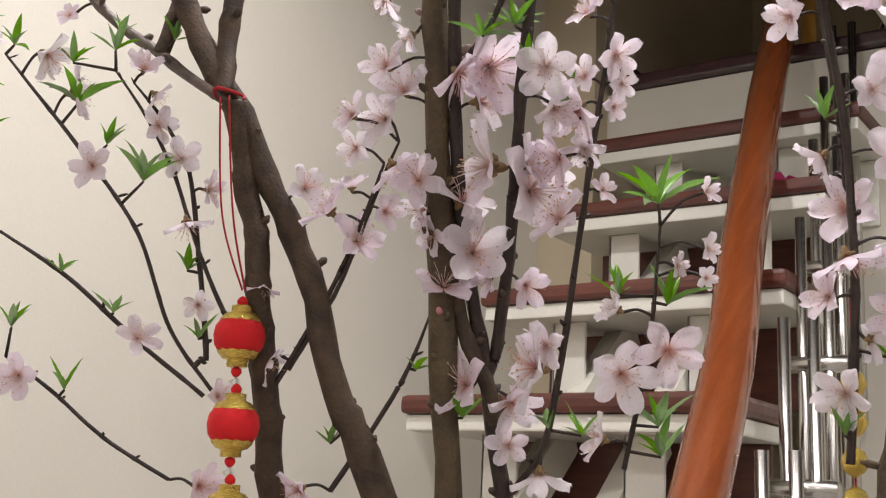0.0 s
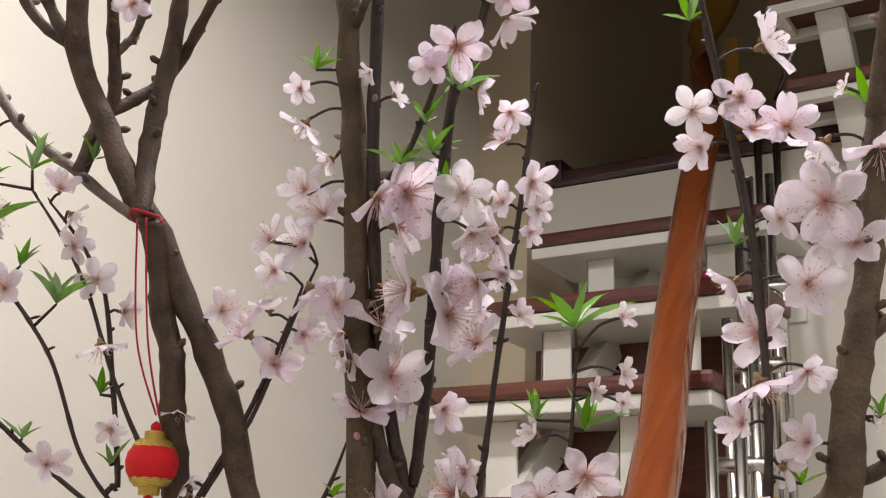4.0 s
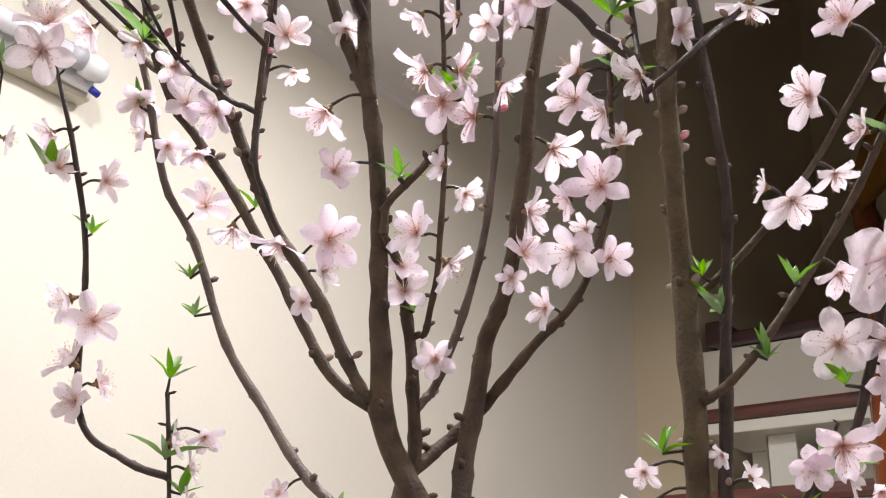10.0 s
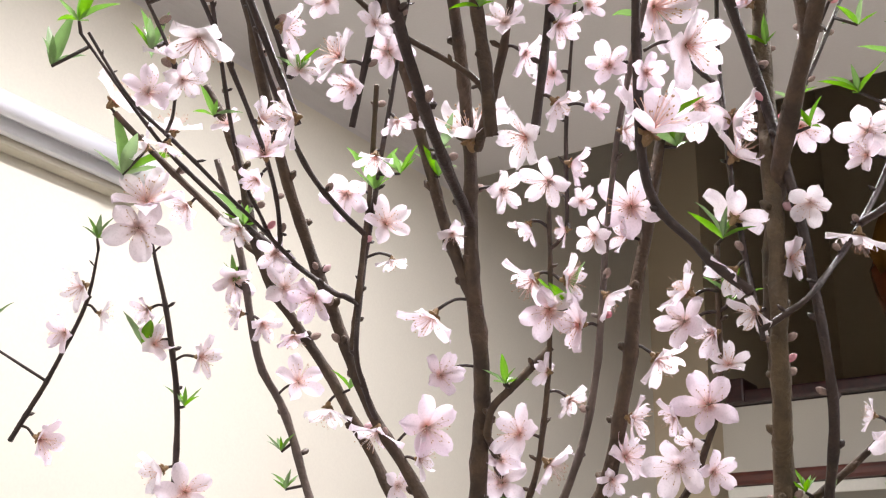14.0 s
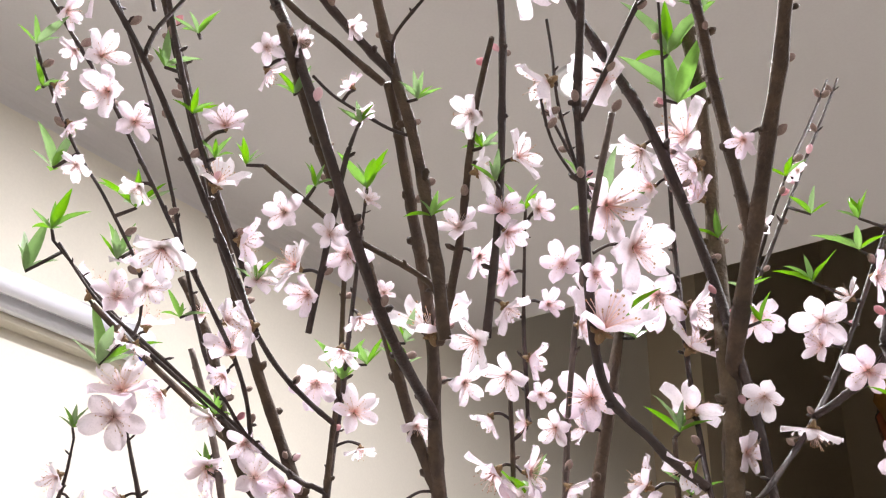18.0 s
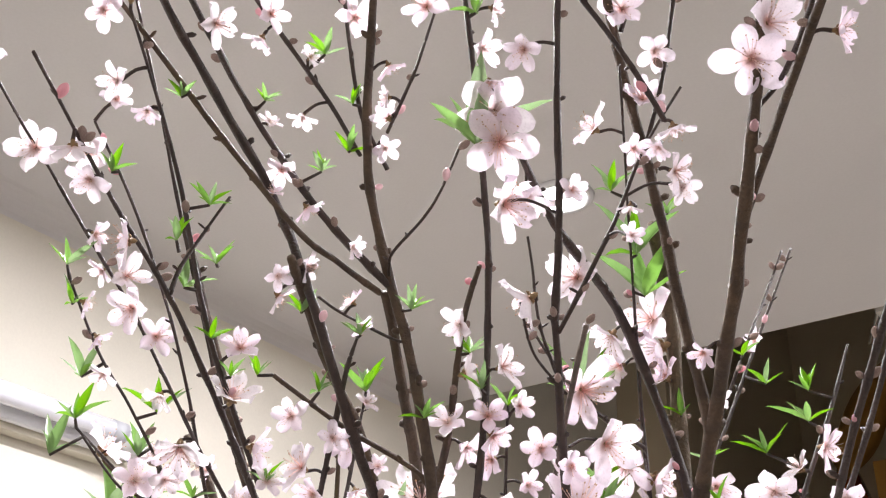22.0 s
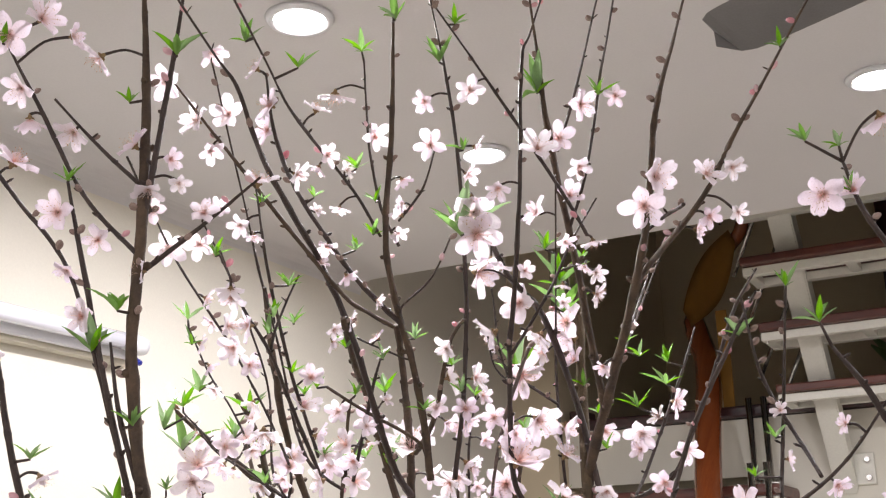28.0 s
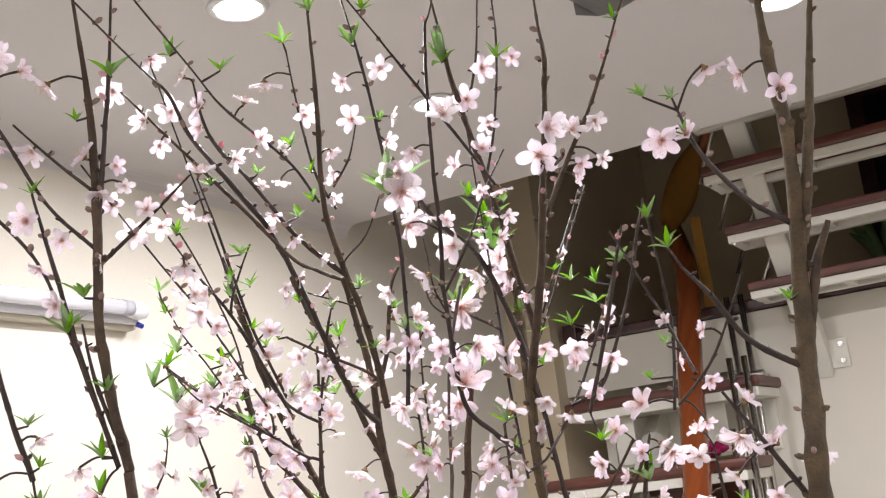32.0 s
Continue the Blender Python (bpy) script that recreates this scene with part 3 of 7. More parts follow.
def sprig(tree_ob, p, length, foot):
    """A tuft of young leaves at a shoot's tip."""
    off = Vector(tree_ob.location)
    a, b = Vector(foot) - off, Vector(p) - off
    if 0.004 < (a - b).length < 0.09:
        part("shoot", sweep(bmesh.new(), [(*a, 0.0012), (*((a + b) / 2), 0.0011), (*b, 0.0009)], 5), BARKS["dark"], tree_ob, smooth=True)
    w0 = rng.uniform(0, 6.28)
    for k in range(rng.choice((5, 6, 6, 7))):
        w, tilt = w0 + k * 2.4, rng.uniform(0.25, 1.15)
        d = Vector((math.cos(w) * math.sin(tilt), math.sin(w) * math.sin(tilt), math.cos(tilt)))
        y = Vector((0, 0, 1)).cross(d).normalized()
        m = Matrix((d, y, d.cross(y))).transposed().to_4x4()
        o = new("leaf", rng.choice(LEAVES))
        o.parent = tree_ob
        o.matrix_local = Matrix.Translation(b) @ m @ Matrix.Scale(length * rng.uniform(0.6, 1.25), 4)


def bud(tree_ob, p, size, kind, n=None):
    o = new("bud", BUDS[kind])
    o.parent = tree_ob
    n = n or (rng.uniform(-1, 1), rng.uniform(-1, 1), rng.uniform(0, 1))
    o.matrix_local = Matrix.Translation(Vector(p) - Vector(tree_ob.location)) @ frame_of(n, 0) @ Matrix.Scale(size, 4)


# main tree
branch(main_tree, 'bark', [(-0.770, 0.962, 1.380, 0.0092), (-0.758, 0.914, 1.551, 0.0086), (-0.751, 0.886, 1.651, 0.0080), (-0.757, 0.872, 1.724, 0.0081), (-0.763, 0.860, 1.777, 0.0081)])
branch(main_tree, 'bark', [(-0.670, 1.006, 1.380, 0.0104), (-0.705, 0.947, 1.553, 0.0098), (-0.716, 0.928, 1.592, 0.0092), (-0.729, 0.907, 1.668, 0.0085), (-0.744, 0.886, 1.718, 0.0082), (-0.762, 0.866, 1.770, 0.0082), (-0.783, 0.851, 1.808, 0.0080), (-0.802, 0.837, 1.854, 0.0077), (-0.805, 0.815, 1.895, 0.0074), (-0.789, 0.786, 1.966, 0.0054), (-0.769, 0.760, 2.006, 0.0050), (-0.759, 0.742, 2.032, 0.0052), (-0.756, 0.730, 2.064, 0.0051)])
branch(main_tree, 'bark', [(-0.756, 0.730, 2.064, 0.0044), (-0.766, 0.699, 2.131, 0.0037), (-0.754, 0.644, 2.195, 0.0034), (-0.722, 0.568, 2.217, 0.0029), (-0.687, 0.493, 2.246, 0.0025)], 1)
branch(main_tree, 'bark', [(-0.756, 0.730, 2.064, 0.0050), (-0.742, 0.701, 2.142, 0.0042), (-0.721, 0.660, 2.186, 0.0039), (-0.697, 0.612, 2.215, 0.0032), (-0.680, 0.571, 2.254, 0.0032)], 1)
branch(main_tree, 'bark', [(-0.733, 0.695, 2.151, 0.0033), (-0.682, 0.642, 2.173, 0.0025), (-0.639, 0.599, 2.236, 0.0019), (-0.606, 0.566, 2.249, 0.0016)], 1)
branch(main_tree, 'bark', [(-0.824, 0.844, 1.816, 0.0057), (-0.820, 0.845, 1.830, 0.0054), (-0.814, 0.848, 1.854, 0.0052), (-0.808, 0.852, 1.872, 0.0050), (-0.799, 0.837, 1.914, 0.0043), (-0.784, 0.803, 1.976, 0.0035), (-0.765, 0.759, 1.990, 0.0022)])
branch(main_tree, 'bark', [(-0.767, 0.851, 1.780, 0.0067), (-0.777, 0.861, 1.830, 0.0068), (-0.774, 0.865, 1.886, 0.0066), (-0.751, 0.850, 1.943, 0.0056), (-0.716, 0.821, 1.966, 0.0049), (-0.685, 0.792, 2.029, 0.0044), (-0.663, 0.773, 2.093, 0.0038), (-0.643, 0.764, 2.168, 0.0031)])
branch(main_tree, 'bark', [(-0.811, 0.851, 1.862, 0.0048), (-0.804, 0.868, 1.878, 0.0045), (-0.785, 0.881, 1.899, 0.0043), (-0.720, 0.853, 1.933, 0.0034), (-0.673, 0.831, 1.951, 0.0026), (-0.646, 0.815, 1.981, 0.0022), (-0.628, 0.796, 2.015, 0.0018), (-0.614, 0.770, 2.090, 0.0016)])
branch(main_tree, 'pale', [(-0.802, 0.843, 1.901, 0.0033), (-0.796, 0.846, 1.909, 0.0032), (-0.787, 0.847, 1.920, 0.0030), (-0.752, 0.826, 1.955, 0.0028), (-0.718, 0.800, 1.997, 0.0024), (-0.692, 0.773, 2.058, 0.0022), (-0.672, 0.748, 2.121, 0.0018), (-0.636, 0.706, 2.179, 0.0018), (-0.577, 0.640, 2.232, 0.0017)], 1)
branch(main_tree, 'pale', [(-0.763, 0.861, 1.775, 0.0040), (-0.768, 0.853, 1.778, 0.0038), (-0.777, 0.844, 1.785, 0.0036), (-0.834, 0.843, 1.823, 0.0037), (-0.880, 0.832, 1.860, 0.0037), (-0.912, 0.813, 1.909, 0.0035), (-0.929, 0.789, 1.954, 0.0032), (-0.935, 0.758, 2.019, 0.0030), (-0.934, 0.724, 2.056, 0.0027), (-0.931, 0.692, 2.131, 0.0025), (-0.926, 0.661, 2.179, 0.0022)])
branch(main_tree, 'bark', [(-0.816, 0.815, 1.899, 0.0037), (-0.842, 0.800, 1.924, 0.0038), (-0.868, 0.781, 1.981, 0.0037), (-0.887, 0.752, 2.035, 0.0037), (-0.897, 0.721, 2.072, 0.0033), (-0.904, 0.692, 2.105, 0.0033), (-0.911, 0.665, 2.179, 0.0033), (-0.918, 0.637, 2.223, 0.0030)], 1)
branch(main_tree, 'bark', [(-0.804, 0.814, 1.898, 0.0044), (-0.809, 0.809, 1.902, 0.0042), (-0.815, 0.802, 1.910, 0.0040), (-0.840, 0.781, 1.972, 0.0041), (-0.858, 0.751, 2.023, 0.0039), (-0.869, 0.717, 2.089, 0.0039), (-0.870, 0.674, 2.153, 0.0036), (-0.835, 0.595, 2.222, 0.0036), (-0.753, 0.467, 2.278, 0.0019)], 1)
branch(main_tree, 'bark', [(-0.854, 0.731, 2.049, 0.0026), (-0.837, 0.715, 2.095, 0.0021), (-0.829, 0.710, 2.154, 0.0018), (-0.800, 0.677, 2.207, 0.0017)], 1)
branch(main_tree, 'bark', [(-0.675, 0.623, 2.124, 0.0019), (-0.679, 0.624, 2.136, 0.0018), (-0.687, 0.620, 2.152, 0.0017), (-0.717, 0.592, 2.175, 0.0017), (-0.724, 0.561, 2.185, 0.0015), (-0.730, 0.531, 2.196, 0.0014)])
branch(main_tree, 'bark', [(-0.899, 0.698, 2.105, 0.0027), (-0.944, 0.681, 2.149, 0.0025), (-0.961, 0.637, 2.181, 0.0024), (-0.976, 0.609, 2.206, 0.0021)], 1)
branch(main_tree, 'bark', [(-0.765, 0.759, 1.990, 0.0027), (-0.762, 0.756, 1.997, 0.0026), (-0.756, 0.753, 2.007, 0.0025), (-0.739, 0.758, 2.023, 0.0025), (-0.721, 0.762, 2.041, 0.0022)])
branch(main_tree, 'bark', [(-0.792, 0.823, 1.944, 0.0026), (-0.786, 0.824, 1.946, 0.0024), (-0.778, 0.822, 1.949, 0.0023), (-0.746, 0.790, 1.983, 0.0019), (-0.721, 0.760, 2.041, 0.0017), (-0.704, 0.731, 2.122, 0.0014)])
branch(main_tree, 'dark', [(-0.789, 0.870, 1.603, 0.0020), (-0.787, 0.873, 1.608, 0.0019), (-0.784, 0.874, 1.618, 0.0018), (-0.795, 0.857, 1.725, 0.0016), (-0.804, 0.843, 1.758, 0.0014), (-0.830, 0.829, 1.792, 0.0008)])
branch(main_tree, 'dark', [(-0.779, 0.882, 1.586, 0.0014), (-0.800, 0.856, 1.627, 0.0014), (-0.813, 0.830, 1.690, 0.0014), (-0.857, 0.807, 1.748, 0.0015), (-0.903, 0.778, 1.808, 0.0009)])
branch(main_tree, 'dark', [(-0.753, 0.894, 1.619, 0.0017), (-0.759, 0.885, 1.624, 0.0017), (-0.767, 0.873, 1.636, 0.0016), (-0.782, 0.857, 1.679, 0.0014), (-0.807, 0.841, 1.746, 0.0014), (-0.840, 0.821, 1.800, 0.0007)])
branch(main_tree, 'dark', [(-0.785, 0.878, 1.585, 0.0016), (-0.820, 0.846, 1.619, 0.0016), (-0.852, 0.812, 1.656, 0.0016), (-0.887, 0.782, 1.683, 0.0010)])
branch(main_tree, 'dark', [(-0.809, 0.877, 1.531, 0.0014), (-0.840, 0.849, 1.554, 0.0014), (-0.869, 0.823, 1.584, 0.0014), (-0.892, 0.802, 1.604, 0.0008)])
branch(main_tree, 'dark', [(-0.724, 0.939, 1.529, 0.0021), (-0.699, 0.947, 1.570, 0.0018), (-0.678, 0.952, 1.607, 0.0016), (-0.664, 0.955, 1.644, 0.0008)])
branch(main_tree, 'dark', [(-0.750, 0.903, 1.591, 0.0018), (-0.725, 0.913, 1.640, 0.0018), (-0.704, 0.918, 1.685, 0.0016), (-0.678, 0.915, 1.739, 0.0010)])
branch(main_tree, 'dark', [(-0.741, 0.908, 1.605, 0.0016), (-0.713, 0.917, 1.657, 0.0016), (-0.686, 0.918, 1.720, 0.0014), (-0.663, 0.910, 1.750, 0.0008)])
branch(main_tree, 'dark', [(-0.971, 0.799, 1.770, 0.0018), (-0.976, 0.795, 1.841, 0.0016), (-0.969, 0.776, 1.922, 0.0016)])
branch(main_tree, 'dark', [(-0.853, 0.761, 2.007, 0.0020), (-0.848, 0.740, 2.022, 0.0019), (-0.841, 0.719, 2.052, 0.0018), (-0.833, 0.718, 2.136, 0.0017), (-0.742, 0.624, 2.174, 0.0012), (-0.702, 0.583, 2.187, 0.0006)])
branch(main_tree, 'dark', [(-0.843, 0.720, 2.078, 0.0020), (-0.848, 0.713, 2.081, 0.0020), (-0.858, 0.704, 2.087, 0.0019), (-0.911, 0.670, 2.136, 0.0017), (-0.915, 0.604, 2.164, 0.0014), (-0.876, 0.507, 2.183, 0.0006)])
branch(main_tree, 'dark', [(-0.709, 0.740, 2.096, 0.0014), (-0.701, 0.738, 2.099, 0.0013), (-0.692, 0.732, 2.106, 0.0013), (-0.675, 0.702, 2.151, 0.0013), (-0.643, 0.654, 2.188, 0.0006)])
branch(main_tree, 'bark', [(-0.676, 0.626, 2.116, 0.0037), (-0.671, 0.595, 2.197, 0.0033), (-0.674, 0.568, 2.260, 0.0033), (-0.665, 0.530, 2.327, 0.0029), (-0.634, 0.490, 2.406, 0.0025), (-0.616, 0.465, 2.492, 0.0013), (-0.598, 0.438, 2.580, 0.0006)], 1)
branch(main_tree, 'dark', [(-0.749, 0.715, 2.111, 0.0036), (-0.729, 0.666, 2.116, 0.0034), (-0.706, 0.597, 2.143, 0.0032), (-0.692, 0.517, 2.232, 0.0028), (-0.720, 0.505, 2.305, 0.0029), (-0.695, 0.400, 2.347, 0.0024), (-0.653, 0.320, 2.349, 0.0019), (-0.651, 0.296, 2.380, 0.0016), (-0.640, 0.253, 2.389, 0.0008), (-0.606, 0.131, 2.415, 0.0004)], 1)
branch(main_tree, 'dark', [(-0.674, 0.572, 2.254, 0.0027), (-0.694, 0.517, 2.294, 0.0023), (-0.724, 0.483, 2.358, 0.0020), (-0.650, 0.345, 2.351, 0.0017), (-0.636, 0.311, 2.392, 0.0008)], 1)
branch(main_tree, 'dark', [(-0.669, 0.528, 2.327, 0.0014), (-0.686, 0.502, 2.372, 0.0015), (-0.659, 0.379, 2.389, 0.0013), (-0.634, 0.304, 2.405, 0.0006), (-0.593, 0.183, 2.430, 0.0003)], 1)
branch(main_tree, 'dark', [(-0.752, 0.559, 2.114, 0.0020), (-0.757, 0.525, 2.166, 0.0020), (-0.727, 0.443, 2.212, 0.0016), (-0.716, 0.390, 2.241, 0.0013), (-0.661, 0.295, 2.254, 0.0005)], 1)
branch(main_tree, 'dark', [(-0.750, 0.548, 2.136, 0.0017), (-0.733, 0.477, 2.210, 0.0016), (-0.730, 0.440, 2.288, 0.0014), (-0.670, 0.346, 2.317, 0.0006)], 1)
branch(main_tree, 'dark', [(-0.657, 0.540, 2.319, 0.0015), (-0.665, 0.521, 2.354, 0.0015), (-0.669, 0.508, 2.412, 0.0012), (-0.644, 0.461, 2.467, 0.0007)], 1)
branch(main_tree, 'dark', [(-0.653, 0.533, 2.341, 0.0012), (-0.612, 0.507, 2.358, 0.0011), (-0.598, 0.506, 2.394, 0.0007)], 1)
branch(main_tree, 'dark', [(-0.731, 0.577, 2.115, 0.0017), (-0.699, 0.560, 2.194, 0.0017), (-0.690, 0.559, 2.221, 0.0009)], 1)
branch(main_tree, 'dark', [(-0.727, 0.443, 2.212, 0.0015), (-0.726, 0.447, 2.232, 0.0013), (-0.724, 0.458, 2.256, 0.0011), (-0.718, 0.470, 2.285, 0.0005)], 1)
branch(main_tree, 'dark', [(-0.887, 0.690, 2.112, 0.0014), (-0.871, 0.654, 2.121, 0.0013), (-0.842, 0.601, 2.138, 0.0013), (-0.773, 0.503, 2.190, 0.0010), (-0.771, 0.474, 2.239, 0.0010), (-0.777, 0.444, 2.292, 0.0010), (-0.782, 0.414, 2.331, 0.0005)], 1)
branch(main_tree, 'dark', [(-0.834, 0.714, 2.122, 0.0019), (-0.832, 0.684, 2.129, 0.0018), (-0.822, 0.638, 2.142, 0.0018), (-0.781, 0.556, 2.164, 0.0014), (-0.754, 0.491, 2.227, 0.0011), (-0.757, 0.463, 2.295, 0.0012), (-0.750, 0.430, 2.350, 0.0006), (-0.737, 0.363, 2.461, 0.0003)], 1)
branch(main_tree, 'dark', [(-0.887, 0.690, 2.112, 0.0017), (-0.866, 0.665, 2.122, 0.0016), (-0.836, 0.623, 2.136, 0.0015), (-0.795, 0.549, 2.154, 0.0014), (-0.781, 0.506, 2.179, 0.0011), (-0.788, 0.471, 2.225, 0.0011), (-0.798, 0.445, 2.259, 0.0011), (-0.808, 0.413, 2.298, 0.0010), (-0.778, 0.361, 2.305, 0.0005), (-0.712, 0.250, 2.322, 0.0002)], 1)
branch(main_tree, 'dark', [(-0.863, 0.564, 2.140, 0.0011), (-0.841, 0.550, 2.144, 0.0010), (-0.816, 0.525, 2.156, 0.0010), (-0.805, 0.489, 2.179, 0.0010), (-0.812, 0.467, 2.206, 0.0008), (-0.815, 0.440, 2.245, 0.0005)], 1)
branch(main_tree, 'dark', [(-0.674, 0.568, 2.260, 0.0011), (-0.669, 0.561, 2.263, 0.0010), (-0.660, 0.553, 2.268, 0.0010), (-0.635, 0.548, 2.281, 0.0010), (-0.621, 0.547, 2.296, 0.0008), (-0.605, 0.545, 2.323, 0.0005)], 1)
branch(main_tree, 'bark', [(-0.681, 0.568, 2.252, 0.0022), (-0.684, 0.532, 2.258, 0.0019), (-0.694, 0.504, 2.270, 0.0019), (-0.732, 0.476, 2.329, 0.0020), (-0.737, 0.442, 2.353, 0.0019), (-0.752, 0.336, 2.426, 0.0009)], 1)
branch(main_tree, 'dark', [(-0.877, 0.695, 2.104, 0.0014), (-0.870, 0.650, 2.115, 0.0013), (-0.863, 0.578, 2.136, 0.0013), (-0.861, 0.535, 2.150, 0.0010), (-0.851, 0.495, 2.169, 0.0006)])
branch(main_tree, 'dark', [(-0.672, 0.585, 2.222, 0.0011), (-0.678, 0.580, 2.224, 0.0010), (-0.685, 0.572, 2.228, 0.0010), (-0.694, 0.546, 2.234, 0.0008), (-0.692, 0.524, 2.235, 0.0005)], 1)

# grey tree
branch(grey_tree, 'grey', [(-0.670, 1.021, 1.380, 0.0086), (-0.657, 0.975, 1.554, 0.0081), (-0.647, 0.939, 1.691, 0.0078), (-0.634, 0.901, 1.824, 0.0077), (-0.620, 0.870, 1.875, 0.0069), (-0.611, 0.846, 1.964, 0.0064), (-0.601, 0.820, 1.989, 0.0057), (-0.589, 0.790, 2.031, 0.0047), (-0.583, 0.779, 2.061, 0.0049), (-0.583, 0.784, 2.191, 0.0051), (-0.574, 0.761, 2.285, 0.0047), (-0.553, 0.696, 2.321, 0.0038)], 1)
branch(grey_tree, 'bark', [(-0.619, 0.872, 1.887, 0.0031), (-0.573, 0.837, 1.898, 0.0024), (-0.543, 0.860, 1.951, 0.0023), (-0.502, 0.849, 1.999, 0.0023), (-0.475, 0.836, 2.039, 0.0020)])
branch(grey_tree, 'bark', [(-0.607, 0.858, 1.949, 0.0027), (-0.566, 0.852, 1.976, 0.0021), (-0.522, 0.831, 2.005, 0.0018), (-0.480, 0.819, 2.054, 0.0017)])
branch(grey_tree, 'bark', [(-0.636, 0.992, 1.579, 0.0057), (-0.633, 0.986, 1.585, 0.0054), (-0.630, 0.978, 1.597, 0.0052), (-0.643, 0.957, 1.647, 0.0052), (-0.644, 0.942, 1.701, 0.0052), (-0.644, 0.921, 1.746, 0.0052)])
branch(grey_tree, 'dark', [(-0.583, 0.784, 2.151, 0.0015), (-0.582, 0.797, 2.160, 0.0014), (-0.579, 0.812, 2.178, 0.0013), (-0.562, 0.831, 2.231, 0.0014), (-0.545, 0.853, 2.289, 0.0012), (-0.517, 0.881, 2.374, 0.0008)], 1)
branch(grey_tree, 'dark', [(-0.586, 0.757, 2.025, 0.0017), (-0.604, 0.777, 2.118, 0.0017), (-0.611, 0.784, 2.228, 0.0016), (-0.569, 0.694, 2.302, 0.0008), (-0.525, 0.601, 2.381, 0.0003)], 1)
branch(grey_tree, 'dark', [(-0.587, 0.758, 2.031, 0.0019), (-0.572, 0.757, 2.038, 0.0018), (-0.555, 0.762, 2.053, 0.0017), (-0.536, 0.830, 2.128, 0.0017), (-0.503, 0.869, 2.231, 0.0016), (-0.487, 0.886, 2.286, 0.0009)], 1)
branch(grey_tree, 'dark', [(-0.613, 0.789, 2.201, 0.0017), (-0.623, 0.765, 2.212, 0.0016), (-0.630, 0.725, 2.222, 0.0015), (-0.617, 0.677, 2.222, 0.0012), (-0.603, 0.617, 2.229, 0.0005)], 1)
branch(grey_tree, 'dark', [(-0.657, 0.637, 2.116, 0.0024), (-0.633, 0.614, 2.196, 0.0021), (-0.612, 0.583, 2.284, 0.0020), (-0.584, 0.521, 2.382, 0.0017), (-0.581, 0.495, 2.455, 0.0014), (-0.582, 0.483, 2.491, 0.0008), (-0.584, 0.452, 2.580, 0.0004)], 1)
branch(grey_tree, 'dark', [(-0.589, 0.623, 2.232, 0.0026), (-0.564, 0.588, 2.285, 0.0023), (-0.529, 0.528, 2.348, 0.0019), (-0.524, 0.533, 2.468, 0.0017), (-0.512, 0.531, 2.495, 0.0009), (-0.473, 0.523, 2.580, 0.0004)], 1)
branch(grey_tree, 'bark', [(-0.540, 0.731, 2.178, 0.0036), (-0.533, 0.672, 2.285, 0.0034), (-0.529, 0.623, 2.367, 0.0032), (-0.519, 0.572, 2.422, 0.0029), (-0.510, 0.532, 2.495, 0.0013), (-0.500, 0.485, 2.580, 0.0006)], 1)
branch(grey_tree, 'dark', [(-0.487, 0.572, 2.309, 0.0018), (-0.491, 0.556, 2.326, 0.0017), (-0.501, 0.534, 2.354, 0.0016), (-0.534, 0.506, 2.423, 0.0014), (-0.570, 0.489, 2.491, 0.0008), (-0.618, 0.468, 2.580, 0.0004)], 1)
branch(grey_tree, 'dark', [(-0.530, 0.640, 2.340, 0.0016), (-0.500, 0.615, 2.385, 0.0014), (-0.470, 0.584, 2.457, 0.0014), (-0.435, 0.513, 2.463, 0.0006), (-0.379, 0.397, 2.472, 0.0003)], 1)
branch(grey_tree, 'dark', [(-0.520, 0.595, 2.401, 0.0018), (-0.493, 0.578, 2.445, 0.0014), (-0.452, 0.514, 2.468, 0.0008), (-0.385, 0.409, 2.506, 0.0004)], 1)
branch(grey_tree, 'bark', [(-0.596, 0.808, 2.005, 0.0058), (-0.596, 0.806, 2.056, 0.0056), (-0.581, 0.786, 2.125, 0.0053), (-0.499, 0.676, 2.231, 0.0041), (-0.437, 0.576, 2.300, 0.0033), (-0.420, 0.580, 2.412, 0.0028), (-0.361, 0.441, 2.403, 0.0012), (-0.311, 0.322, 2.395, 0.0005)], 1)
branch(grey_tree, 'bark', [(-0.488, 0.659, 2.244, 0.0027), (-0.477, 0.647, 2.262, 0.0026), (-0.458, 0.623, 2.280, 0.0025), (-0.360, 0.466, 2.283, 0.0020), (-0.331, 0.468, 2.329, 0.0017), (-0.281, 0.403, 2.355, 0.0008), (-0.207, 0.304, 2.394, 0.0003)], 1)
branch(grey_tree, 'dark', [(-0.380, 0.501, 2.297, 0.0016), (-0.417, 0.571, 2.313, 0.0016), (-0.441, 0.588, 2.307, 0.0016)], 1)
branch(grey_tree, 'dark', [(-0.593, 0.764, 2.055, 0.0031), (-0.615, 0.745, 2.080, 0.0029), (-0.631, 0.712, 2.121, 0.0028), (-0.589, 0.623, 2.232, 0.0023)], 1)
branch(grey_tree, 'dark', [(-0.590, 0.629, 2.226, 0.0016), (-0.568, 0.619, 2.246, 0.0015), (-0.538, 0.607, 2.277, 0.0014), (-0.512, 0.600, 2.316, 0.0011), (-0.489, 0.607, 2.354, 0.0007)], 1)
branch(grey_tree, 'dark', [(-0.612, 0.672, 2.205, 0.0012), (-0.599, 0.623, 2.229, 0.0010), (-0.599, 0.614, 2.269, 0.0008), (-0.598, 0.608, 2.285, 0.0004)], 1)
branch(grey_tree, 'dark', [(-0.611, 0.674, 2.205, 0.0010), (-0.606, 0.626, 2.215, 0.0008), (-0.602, 0.605, 2.240, 0.0003)], 1)
